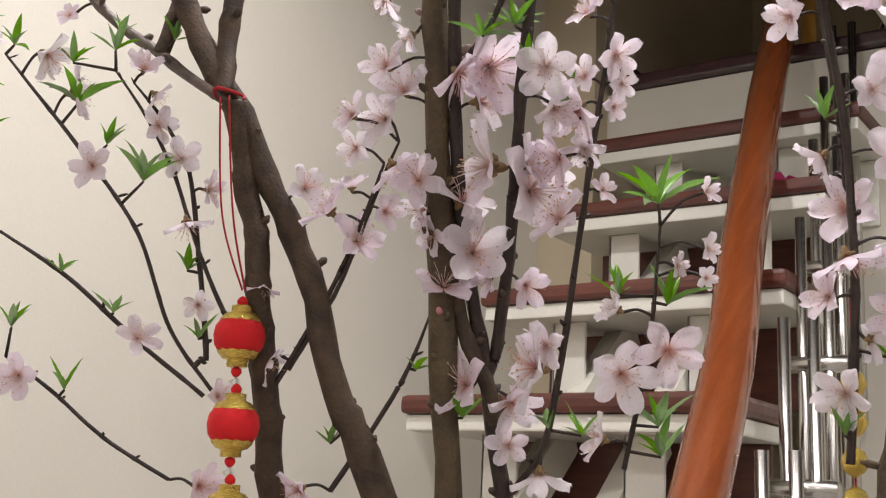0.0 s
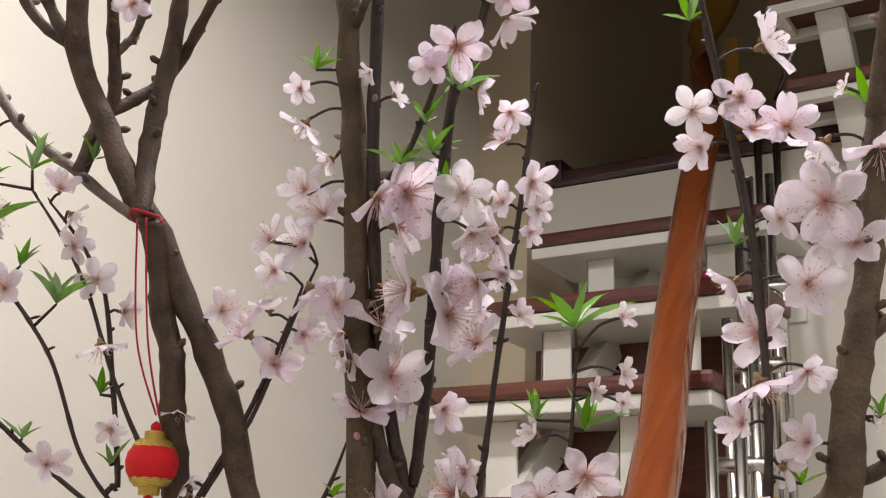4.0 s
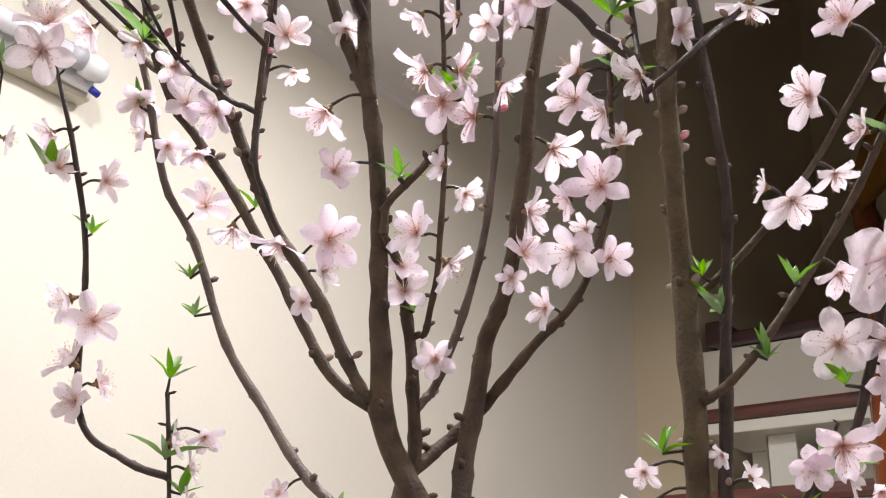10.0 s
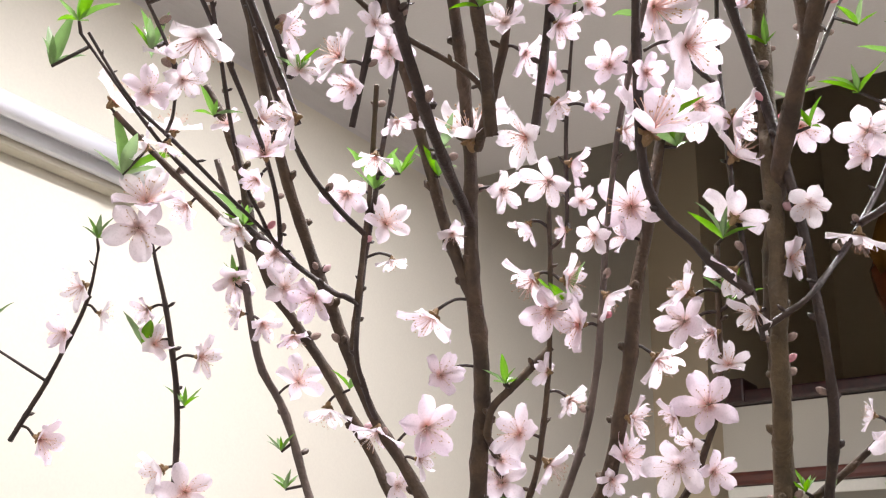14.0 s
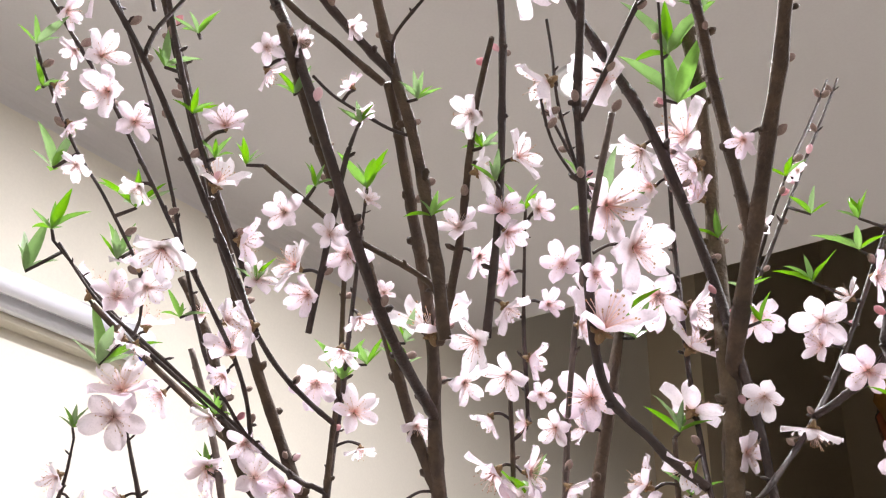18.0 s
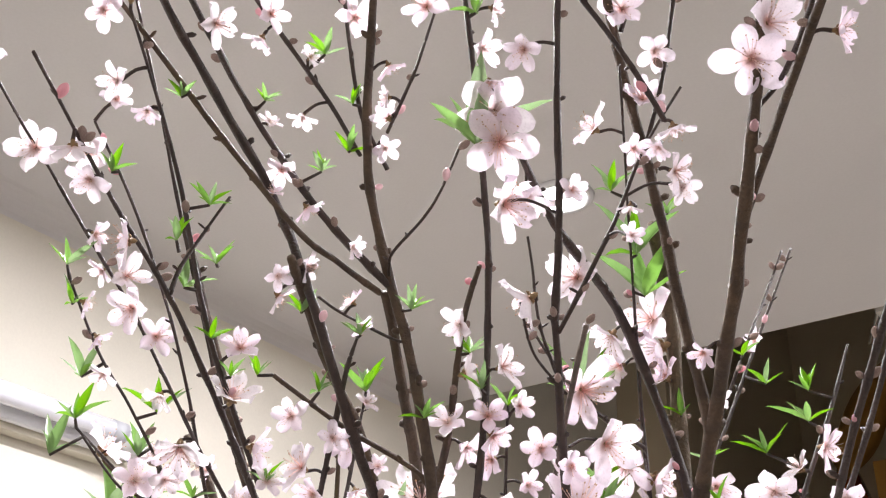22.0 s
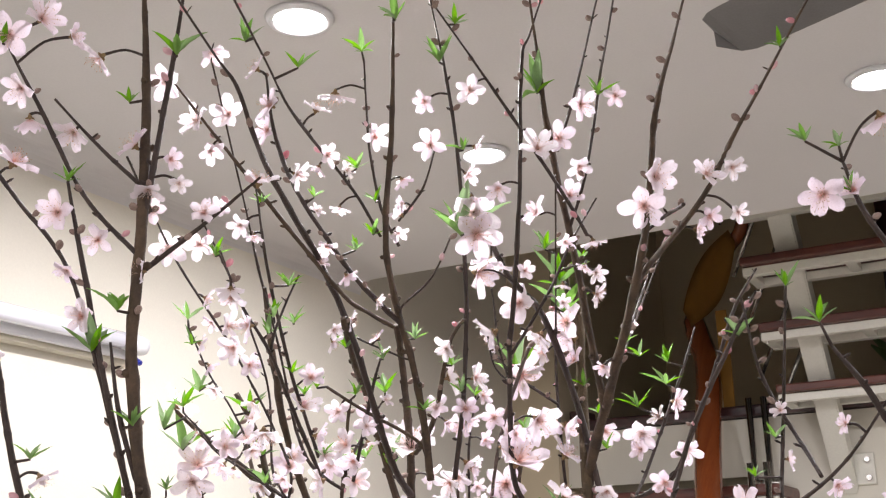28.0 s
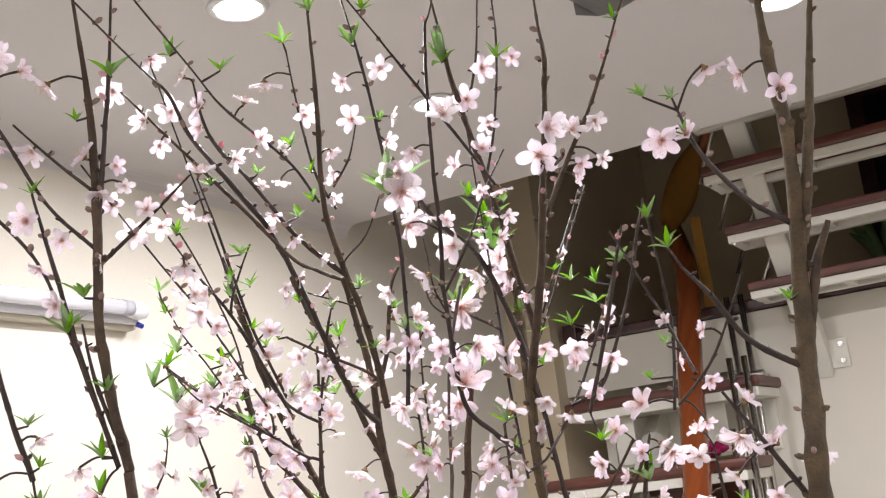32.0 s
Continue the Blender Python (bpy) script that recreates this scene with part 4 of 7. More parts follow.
branch(grey_tree, 'dark', [(-0.575, 0.831, 2.218, 0.0014), (-0.541, 0.807, 2.261, 0.0011), (-0.531, 0.841, 2.317, 0.0012), (-0.521, 0.868, 2.367, 0.0006)], 1)

# near tree
branch(near_tree, 'dark', [(-0.629, 1.051, 1.380, 0.0054), (-0.634, 1.006, 1.530, 0.0050), (-0.637, 0.981, 1.613, 0.0050), (-0.637, 0.955, 1.677, 0.0046), (-0.629, 0.924, 1.760, 0.0041), (-0.612, 0.891, 1.842, 0.0041), (-0.591, 0.858, 1.941, 0.0032), (-0.573, 0.824, 1.986, 0.0032), (-0.564, 0.794, 2.023, 0.0027), (-0.569, 0.782, 2.106, 0.0029), (-0.585, 0.772, 2.198, 0.0031), (-0.596, 0.724, 2.281, 0.0031), (-0.593, 0.634, 2.304, 0.0026), (-0.581, 0.537, 2.355, 0.0015)], 1)
branch(near_tree, 'dark', [(-0.637, 0.983, 1.607, 0.0045), (-0.634, 0.984, 1.615, 0.0043), (-0.629, 0.983, 1.628, 0.0041), (-0.607, 0.959, 1.691, 0.0038), (-0.587, 0.932, 1.759, 0.0038), (-0.562, 0.904, 1.849, 0.0033), (-0.532, 0.882, 1.868, 0.0027), (-0.505, 0.866, 1.941, 0.0027), (-0.484, 0.850, 2.015, 0.0026), (-0.465, 0.831, 2.056, 0.0014)])
branch(near_tree, 'dark', [(-0.634, 1.006, 1.530, 0.0025), (-0.617, 1.002, 1.543, 0.0024), (-0.597, 0.996, 1.569, 0.0023), (-0.575, 0.981, 1.647, 0.0020), (-0.556, 0.966, 1.724, 0.0020), (-0.534, 0.952, 1.824, 0.0018), (-0.518, 0.932, 1.856, 0.0009)])
branch(near_tree, 'dark', [(-0.557, 1.026, 1.552, 0.0018), (-0.531, 1.005, 1.631, 0.0015), (-0.520, 0.995, 1.700, 0.0008)])
branch(near_tree, 'dark', [(-0.623, 0.911, 1.791, 0.0022), (-0.607, 0.905, 1.799, 0.0021), (-0.583, 0.893, 1.814, 0.0020), (-0.554, 0.873, 1.841, 0.0017), (-0.536, 0.862, 1.867, 0.0009)])

# right tree
branch(right_tree, 'dark', [(-0.426, 1.061, 1.560, 0.0028), (-0.418, 1.047, 1.636, 0.0028), (-0.414, 1.034, 1.712, 0.0026), (-0.415, 1.018, 1.778, 0.0025), (-0.417, 0.982, 1.846, 0.0020), (-0.417, 0.925, 1.922, 0.0010)])
branch(right_tree, 'dark', [(-0.416, 1.042, 1.667, 0.0027), (-0.418, 1.052, 1.685, 0.0026), (-0.421, 1.057, 1.712, 0.0025), (-0.421, 1.026, 1.796, 0.0026), (-0.420, 0.989, 1.847, 0.0022), (-0.420, 0.952, 1.902, 0.0020), (-0.420, 0.922, 1.990, 0.0018), (-0.415, 0.900, 2.036, 0.0008)])
branch(right_tree, 'grey', [(-0.436, 1.092, 1.380, 0.0134), (-0.400, 1.075, 1.557, 0.0126), (-0.382, 1.067, 1.619, 0.0115), (-0.367, 1.055, 1.687, 0.0099), (-0.352, 1.051, 1.758, 0.0083), (-0.340, 1.045, 1.846, 0.0073)])
branch(right_tree, 'bark', [(-0.358, 1.056, 1.708, 0.0047), (-0.338, 1.064, 1.726, 0.0041), (-0.307, 1.074, 1.762, 0.0036)])
branch(right_tree, 'bark', [(-0.376, 1.068, 1.626, 0.0055), (-0.356, 1.075, 1.636, 0.0047), (-0.316, 1.089, 1.678, 0.0041)])
branch(right_tree, 'bark', [(-0.390, 1.077, 1.568, 0.0066), (-0.366, 1.089, 1.575, 0.0055), (-0.324, 1.105, 1.607, 0.0049)])
branch(right_tree, 'dark', [(-0.338, 1.051, 1.789, 0.0026), (-0.323, 1.053, 1.814, 0.0024), (-0.303, 1.063, 1.853, 0.0013)])
branch(right_tree, 'dark', [(-0.975, 0.790, 1.865, 0.0027), (-1.003, 0.771, 1.878, 0.0026), (-1.026, 0.747, 1.908, 0.0025), (-1.004, 0.721, 2.006, 0.0022), (-0.981, 0.683, 2.070, 0.0020), (-0.980, 0.654, 2.136, 0.0010)])
branch(right_tree, 'dark', [(-1.107, 0.656, 2.000, 0.0020), (-1.071, 0.656, 2.043, 0.0017), (-1.030, 0.647, 2.087, 0.0015), (-1.009, 0.636, 2.121, 0.0007)])

# left tree
branch(left_tree, 'bark', [(-0.679, 0.253, 2.061, 0.0043), (-0.675, 0.228, 2.153, 0.0040), (-0.673, 0.227, 2.236, 0.0038), (-0.681, 0.235, 2.346, 0.0033), (-0.665, 0.209, 2.425, 0.0016), (-0.640, 0.169, 2.546, 0.0007)], 1)
branch(left_tree, 'dark', [(-0.674, 0.229, 2.254, 0.0023), (-0.670, 0.235, 2.312, 0.0021), (-0.657, 0.233, 2.376, 0.0018), (-0.642, 0.224, 2.420, 0.0011), (-0.602, 0.199, 2.541, 0.0005)], 1)
branch(left_tree, 'dark', [(-0.673, 0.226, 2.236, 0.0018), (-0.707, 0.209, 2.278, 0.0015), (-0.732, 0.189, 2.337, 0.0016), (-0.746, 0.168, 2.382, 0.0008)], 1)
branch(left_tree, 'dark', [(-0.674, 0.232, 2.226, 0.0018), (-0.637, 0.243, 2.253, 0.0015), (-0.594, 0.253, 2.284, 0.0008)], 1)
branch(left_tree, 'dark', [(-0.676, 0.226, 2.287, 0.0015), (-0.703, 0.213, 2.316, 0.0013), (-0.725, 0.192, 2.348, 0.0006)], 1)
branch(left_tree, 'dark', [(-0.749, 0.219, 2.063, 0.0025), (-0.754, 0.200, 2.126, 0.0022), (-0.758, 0.184, 2.189, 0.0020), (-0.781, 0.168, 2.279, 0.0011)], 1)
branch(left_tree, 'dark', [(-0.686, 0.249, 2.065, 0.0022), (-0.692, 0.224, 2.147, 0.0020), (-0.705, 0.212, 2.221, 0.0020), (-0.717, 0.202, 2.289, 0.0011)], 1)
branch(left_tree, 'dark', [(-0.687, 0.236, 2.100, 0.0017), (-0.712, 0.207, 2.221, 0.0015), (-0.748, 0.187, 2.278, 0.0015), (-0.775, 0.161, 2.329, 0.0009)], 1)
branch(left_tree, 'dark', [(-0.678, 0.251, 2.069, 0.0020), (-0.684, 0.229, 2.130, 0.0017), (-0.691, 0.224, 2.179, 0.0009)])

# far tree
branch(far_tree, 'grey', [(-0.340, 1.045, 1.846, 0.0073), (-0.283, 0.847, 1.890, 0.0073), (-0.225, 0.549, 1.975, 0.0084), (-0.211, 0.527, 2.073, 0.0077), (-0.199, 0.510, 2.148, 0.0063), (-0.185, 0.487, 2.248, 0.0052), (-0.183, 0.468, 2.314, 0.0049), (-0.180, 0.456, 2.358, 0.0025), (-0.171, 0.423, 2.483, 0.0011)], 1)
branch(far_tree, 'dark', [(-0.211, 0.525, 2.079, 0.0031), (-0.244, 0.500, 2.104, 0.0025), (-0.263, 0.477, 2.142, 0.0022), (-0.278, 0.462, 2.167, 0.0012)])
branch(far_tree, 'dark', [(-0.196, 0.499, 2.190, 0.0025), (-0.221, 0.479, 2.212, 0.0022), (-0.244, 0.454, 2.250, 0.0019), (-0.253, 0.439, 2.286, 0.0010)], 1)
branch(far_tree, 'bark', [(-0.200, 0.520, 2.113, 0.0042), (-0.183, 0.514, 2.164, 0.0038), (-0.171, 0.513, 2.189, 0.0021)])
branch(far_tree, 'dark', [(-0.231, 0.546, 1.976, 0.0025), (-0.250, 0.522, 2.019, 0.0022), (-0.273, 0.495, 2.068, 0.0012)])
branch(far_tree, 'grey', [(-0.192, 0.506, 2.174, 0.0045), (-0.172, 0.495, 2.247, 0.0042), (-0.145, 0.476, 2.354, 0.0021), (-0.114, 0.455, 2.478, 0.0009)], 1)
branch(far_tree, 'dark', [(-0.464, 0.672, 2.080, 0.0022), (-0.435, 0.666, 2.149, 0.0022), (-0.368, 0.550, 2.194, 0.0017), (-0.327, 0.475, 2.215, 0.0008)], 1)
branch(far_tree, 'dark', [(-0.312, 0.559, 2.091, 0.0016), (-0.355, 0.598, 2.172, 0.0015), (-0.338, 0.476, 2.212, 0.0006)], 1)
branch(far_tree, 'dark', [(-0.358, 0.620, 2.067, 0.0017), (-0.348, 0.623, 2.146, 0.0015), (-0.309, 0.489, 2.219, 0.0006)], 1)
branch(far_tree, 'dark', [(-0.351, 0.616, 2.071, 0.0017), (-0.290, 0.544, 2.101, 0.0013), (-0.230, 0.456, 2.152, 0.0006)])
branch(far_tree, 'dark', [(-0.543, 0.809, 2.101, 0.0024), (-0.521, 0.801, 2.107, 0.0023), (-0.491, 0.792, 2.125, 0.0022), (-0.446, 0.785, 2.211, 0.0019), (-0.405, 0.724, 2.259, 0.0018), (-0.360, 0.635, 2.274, 0.0006)], 1)

# trunks below, down to the floor
stem(main_tree, 'bark', (-0.60, 0.93), (-0.655, 0.992, 1.014), (-0.770, 0.962, 1.380, 0.0092))
stem(main_tree, 'bark', (-0.60, 0.93), (-0.634, 1.077, 1.030), (-0.670, 1.006, 1.380, 0.0104))
stem(grey_tree, 'grey', (-0.58, 1.00), (-0.655, 1.047, 1.015), (-0.670, 1.021, 1.380, 0.0086))
stem(near_tree, 'dark', (-0.56, 1.06), (-0.621, 1.084, 1.000), (-0.629, 1.051, 1.380, 0.0054))
stem(right_tree, 'grey', (-0.43, 1.16), (-0.479, 1.110, 1.019), (-0.436, 1.092, 1.380, 0.0134))
stem(left_tree, 'bark', (-0.66, 0.34), (-0.698, 0.349, 1.347), (-0.679, 0.253, 2.061, 0.0043))

# blossoms: place, facing, width, stalk foot
blossom(right_tree, (-0.436, 0.979, 1.840), (0.44, -0.81, -0.40), 0.032, (-0.420, 0.992, 1.843))
blossom(right_tree, (-0.407, 0.983, 1.845), (0.02, -0.84, -0.54), 0.032, (-0.417, 0.983, 1.844))
blossom(right_tree, (-0.436, 0.993, 1.821), (-0.43, -0.85, -0.31), 0.032, (-0.420, 1.007, 1.825))
blossom(right_tree, (-0.386, 1.004, 1.830), (0.53, -0.84, 0.09), 0.036, (-0.416, 0.994, 1.826))
blossom(right_tree, (-0.369, 1.026, 1.824), (-0.61, -0.01, -0.79), 0.040, (-0.343, 1.047, 1.824))
blossom(right_tree, (-0.341, 1.043, 1.821), (0.19, -0.31, -0.93), 0.052, (-0.343, 1.047, 1.824))
blossom(right_tree, (-0.371, 1.029, 1.788), (-0.05, -0.90, -0.44), 0.052, (-0.348, 1.049, 1.784))
blossom(right_tree, (-0.431, 1.034, 1.745), (-0.80, -0.04, -0.60), 0.033, (-0.421, 1.043, 1.752))
blossom(right_tree, (-0.387, 1.039, 1.740), (0.47, -0.88, -0.06), 0.044, (-0.414, 1.028, 1.742))
blossom(right_tree, (-0.421, 1.051, 1.714), (-0.17, -0.96, 0.20), 0.045, (-0.421, 1.057, 1.712))
blossom(right_tree, (-0.417, 1.033, 1.680), (0.32, 0.20, -0.93), 0.044, (-0.415, 1.041, 1.677))
blossom(right_tree, (-0.392, 1.047, 1.688), (0.35, -0.48, -0.81), 0.032, (-0.415, 1.039, 1.687))
blossom(right_tree, (-0.428, 1.032, 1.656), (-0.58, -0.80, 0.18), 0.032, (-0.416, 1.044, 1.657))
blossom(right_tree, (-0.394, 1.046, 1.645), (-0.34, -0.92, 0.17), 0.031, (-0.377, 1.063, 1.641))
blossom(right_tree, (-0.424, 1.047, 1.601), (-0.28, -0.82, -0.49), 0.040, (-0.421, 1.053, 1.605))
blossom(right_tree, (-0.397, 1.022, 1.778), (0.57, -0.80, -0.16), 0.028, (-0.415, 1.019, 1.775))
blossom(right_tree, (-0.355, 1.027, 1.859), (-0.76, -0.56, 0.31), 0.016, (-0.340, 1.045, 1.846))
blossom(right_tree, (-0.359, 1.062, 1.659), (0.99, 0.05, 0.13), 0.016, (-0.373, 1.059, 1.662))
blossom(right_tree, (-0.358, 1.041, 1.763), (0.08, -0.98, 0.16), 0.040, (-0.351, 1.050, 1.764))
blossom(main_tree, (-0.745, 0.883, 1.655), (0.05, -0.15, -0.99), 0.023, (-0.751, 0.884, 1.657))
blossom(main_tree, (-0.748, 0.895, 1.608), (0.81, 0.37, -0.46), 0.029, (-0.753, 0.897, 1.610))
blossom(main_tree, (-0.786, 0.866, 1.643), (0.56, -0.75, -0.36), 0.021, (-0.787, 0.870, 1.645))
blossom(main_tree, (-0.814, 0.843, 1.619), (0.85, -0.38, 0.37), 0.029, (-0.820, 0.846, 1.619))
blossom(main_tree, (-0.797, 0.848, 1.739), (0.54, -0.84, -0.05), 0.030, (-0.797, 0.853, 1.741))
blossom(main_tree, (-0.786, 0.849, 1.695), (0.09, 0.33, -0.94), 0.031, (-0.789, 0.852, 1.698))
blossom(main_tree, (-0.781, 0.860, 1.719), (0.95, 0.30, -0.02), 0.025, (-0.794, 0.859, 1.719))
blossom(main_tree, (-0.810, 0.832, 1.781), (0.39, 0.73, -0.56), 0.025, (-0.819, 0.834, 1.778))
blossom(near_tree, (-0.619, 0.909, 1.789), (0.66, 0.20, -0.72), 0.045, (-0.623, 0.911, 1.791))
blossom(near_tree, (-0.611, 0.923, 1.773), (0.96, 0.29, 0.03), 0.045, (-0.628, 0.921, 1.767))
blossom(near_tree, (-0.565, 0.925, 1.789), (0.31, -0.85, -0.43), 0.040, (-0.579, 0.923, 1.790))
blossom(near_tree, (-0.564, 0.935, 1.765), (0.52, -0.29, -0.80), 0.032, (-0.583, 0.928, 1.773))
blossom(near_tree, (-0.550, 0.948, 1.788), (-0.02, -1.00, -0.02), 0.025, (-0.543, 0.959, 1.784))
blossom(near_tree, (-0.533, 0.955, 1.801), (0.77, -0.35, -0.53), 0.031, (-0.539, 0.956, 1.805))
blossom(near_tree, (-0.538, 0.933, 1.841), (0.51, -0.37, -0.77), 0.026, (-0.527, 0.944, 1.843))
blossom(near_tree, (-0.546, 0.940, 1.826), (-0.37, -0.79, 0.49), 0.025, (-0.534, 0.953, 1.822))
blossom(near_tree, (-0.531, 0.960, 1.784), (0.80, -0.37, -0.47), 0.020, (-0.543, 0.959, 1.784))
blossom(near_tree, (-0.554, 0.957, 1.744), (0.03, -0.49, -0.87), 0.029, (-0.551, 0.963, 1.750))
blossom(near_tree, (-0.546, 0.967, 1.719), (0.89, -0.42, 0.16), 0.020, (-0.557, 0.967, 1.720))
blossom(grey_tree, (-0.644, 0.892, 1.813), (-0.62, -0.52, -0.59), 0.025, (-0.633, 0.900, 1.828))
blossom(grey_tree, (-0.654, 0.901, 1.780), (0.13, -0.89, 0.44), 0.037, (-0.640, 0.918, 1.768))
blossom(main_tree, (-0.666, 0.898, 1.762), (-0.19, -0.98, -0.10), 0.037, (-0.663, 0.910, 1.750))
blossom(main_tree, (-0.668, 0.912, 1.735), (0.42, 0.35, -0.84), 0.038, (-0.673, 0.914, 1.737))
blossom(main_tree, (-0.690, 0.900, 1.747), (-0.09, -0.95, -0.32), 0.027, (-0.678, 0.915, 1.739))
blossom(main_tree, (-0.710, 0.902, 1.707), (-0.31, -0.76, 0.58), 0.038, (-0.696, 0.917, 1.702))
blossom(main_tree, (-0.697, 0.915, 1.689), (0.87, -0.32, 0.37), 0.038, (-0.702, 0.918, 1.689))
blossom(main_tree, (-0.679, 0.920, 1.708), (0.96, -0.29, -0.06), 0.025, (-0.690, 0.918, 1.712))
blossom(grey_tree, (-0.648, 0.932, 1.692), (-0.24, -0.87, -0.43), 0.029, (-0.647, 0.938, 1.694))
blossom(near_tree, (-0.631, 0.937, 1.714), (0.68, -0.24, 0.70), 0.046, (-0.634, 0.941, 1.714))
blossom(near_tree, (-0.605, 0.931, 1.732), (-0.69, -0.72, 0.00), 0.065, (-0.595, 0.942, 1.732))
blossom(near_tree, (-0.586, 0.941, 1.733), (0.96, 0.18, 0.23), 0.037, (-0.595, 0.942, 1.732))
blossom(near_tree, (-0.629, 0.950, 1.683), (0.69, -0.73, -0.01), 0.050, (-0.636, 0.950, 1.689))
blossom(grey_tree, (-0.646, 0.943, 1.660), (0.57, -0.49, 0.66), 0.042, (-0.650, 0.948, 1.656))
blossom(near_tree, (-0.620, 0.958, 1.668), (-0.51, -0.78, -0.37), 0.025, (-0.613, 0.966, 1.671))
blossom(near_tree, (-0.601, 0.970, 1.663), (0.86, -0.34, -0.37), 0.029, (-0.613, 0.966, 1.671))
blossom(near_tree, (-0.571, 0.959, 1.701), (-0.24, -0.81, 0.53), 0.041, (-0.561, 0.970, 1.703))
blossom(grey_tree, (-0.640, 0.966, 1.600), (-0.15, -0.98, 0.12), 0.046, (-0.633, 0.975, 1.605))
blossom(near_tree, (-0.595, 0.977, 1.611), (-0.72, -0.68, 0.11), 0.057, (-0.585, 0.988, 1.613))
blossom(grey_tree, (-0.616, 0.983, 1.590), (0.60, -0.36, -0.71), 0.037, (-0.630, 0.978, 1.597))
blossom(near_tree, (-0.587, 0.976, 1.625), (-0.18, -0.94, -0.29), 0.033, (-0.582, 0.986, 1.622))
blossom(near_tree, (-0.544, 0.987, 1.647), (-0.64, -0.69, 0.33), 0.028, (-0.528, 1.002, 1.645))
blossom(near_tree, (-0.547, 0.999, 1.609), (0.58, -0.75, -0.32), 0.045, (-0.538, 1.011, 1.607))
blossom(near_tree, (-0.520, 1.008, 1.624), (0.54, -0.73, -0.41), 0.043, (-0.532, 1.006, 1.625))
blossom(near_tree, (-0.564, 1.009, 1.569), (-0.69, -0.68, 0.24), 0.033, (-0.552, 1.022, 1.567))
blossom(near_tree, (-0.625, 0.996, 1.564), (0.44, -0.87, -0.20), 0.029, (-0.635, 1.000, 1.550))
blossom(near_tree, (-0.494, 1.008, 1.686), (0.98, -0.19, -0.07), 0.020, (-0.522, 0.997, 1.687))
blossom(near_tree, (-0.597, 0.892, 1.848), (0.56, 0.63, 0.53), 0.020, (-0.612, 0.891, 1.842))
blossom(near_tree, (-0.603, 0.919, 1.793), (0.86, -0.36, -0.36), 0.056, (-0.623, 0.911, 1.791))
blossom(near_tree, (-0.537, 0.961, 1.770), (0.95, -0.18, -0.24), 0.020, (-0.546, 0.960, 1.773))
blossom(grey_tree, (-0.652, 0.918, 1.725), (0.50, -0.86, 0.01), 0.037, (-0.644, 0.928, 1.731))
blossom(near_tree, (-0.567, 0.949, 1.737), (-0.42, -0.77, -0.48), 0.036, (-0.553, 0.964, 1.739))
blossom(near_tree, (-0.600, 0.995, 1.546), (-0.06, 0.26, -0.96), 0.040, (-0.597, 0.996, 1.569))
blossom(near_tree, (-0.493, 1.003, 1.721), (0.93, -0.34, 0.14), 0.018, (-0.520, 0.995, 1.700))
blossom(near_tree, (-0.511, 1.001, 1.675), (0.98, -0.18, -0.09), 0.018, (-0.523, 0.998, 1.677))
blossom(near_tree, (-0.497, 1.012, 1.669), (0.79, -0.52, -0.31), 0.016, (-0.524, 0.999, 1.669))
blossom(main_tree, (-0.855, 0.801, 1.779), (0.67, 0.71, 0.22), 0.038, (-0.871, 0.799, 1.766))
blossom(main_tree, (-0.839, 0.811, 1.729), (0.44, -0.90, 0.08), 0.031, (-0.841, 0.815, 1.729))
blossom(main_tree, (-0.882, 0.806, 1.592), (0.54, -0.79, -0.28), 0.033, (-0.883, 0.810, 1.597))
blossom(main_tree, (-0.774, 0.879, 1.585), (1.00, -0.04, 0.08), 0.023, (-0.779, 0.882, 1.586))
blossom(main_tree, (-0.790, 0.885, 1.528), (1.00, 0.09, -0.03), 0.033, (-0.809, 0.877, 1.531))
blossom(main_tree, (-0.737, 0.924, 1.529), (-0.28, -0.78, -0.57), 0.033, (-0.724, 0.939, 1.529))
blossom(right_tree, (-0.409, 1.048, 1.632), (0.68, 0.73, -0.07), 0.030, (-0.418, 1.047, 1.637))
blossom(main_tree, (-0.967, 0.783, 1.887), (0.79, 0.58, 0.20), 0.029, (-0.973, 0.784, 1.890))
blossom(main_tree, (-0.959, 0.794, 1.870), (0.71, 0.68, 0.21), 0.024, (-0.975, 0.789, 1.870))
blossom(main_tree, (-0.871, 0.788, 1.805), (0.66, 0.49, -0.57), 0.036, (-0.892, 0.785, 1.794))
blossom(main_tree, (-0.852, 0.758, 2.001), (-0.18, -0.19, -0.97), 0.037, (-0.853, 0.761, 2.007))
blossom(main_tree, (-0.824, 0.775, 2.004), (0.88, -0.38, -0.27), 0.042, (-0.848, 0.770, 1.991))
blossom(main_tree, (-0.831, 0.778, 1.984), (0.98, 0.18, -0.09), 0.028, (-0.845, 0.775, 1.984))
blossom(main_tree, (-0.783, 0.804, 1.969), (0.57, -0.77, 0.28), 0.035, (-0.786, 0.808, 1.971))
blossom(main_tree, (-0.741, 0.793, 1.976), (0.58, 0.51, -0.64), 0.036, (-0.748, 0.793, 1.980))
blossom(main_tree, (-0.780, 0.834, 1.931), (0.42, -0.79, -0.45), 0.028, (-0.779, 0.842, 1.928))
blossom(main_tree, (-0.698, 0.812, 1.980), (0.94, -0.22, 0.25), 0.035, (-0.706, 0.811, 1.982))
blossom(main_tree, (-0.661, 0.808, 1.971), (0.09, -0.88, -0.47), 0.038, (-0.653, 0.820, 1.971))
blossom(main_tree, (-0.645, 0.821, 1.968), (0.82, -0.51, -0.26), 0.026, (-0.653, 0.820, 1.971))
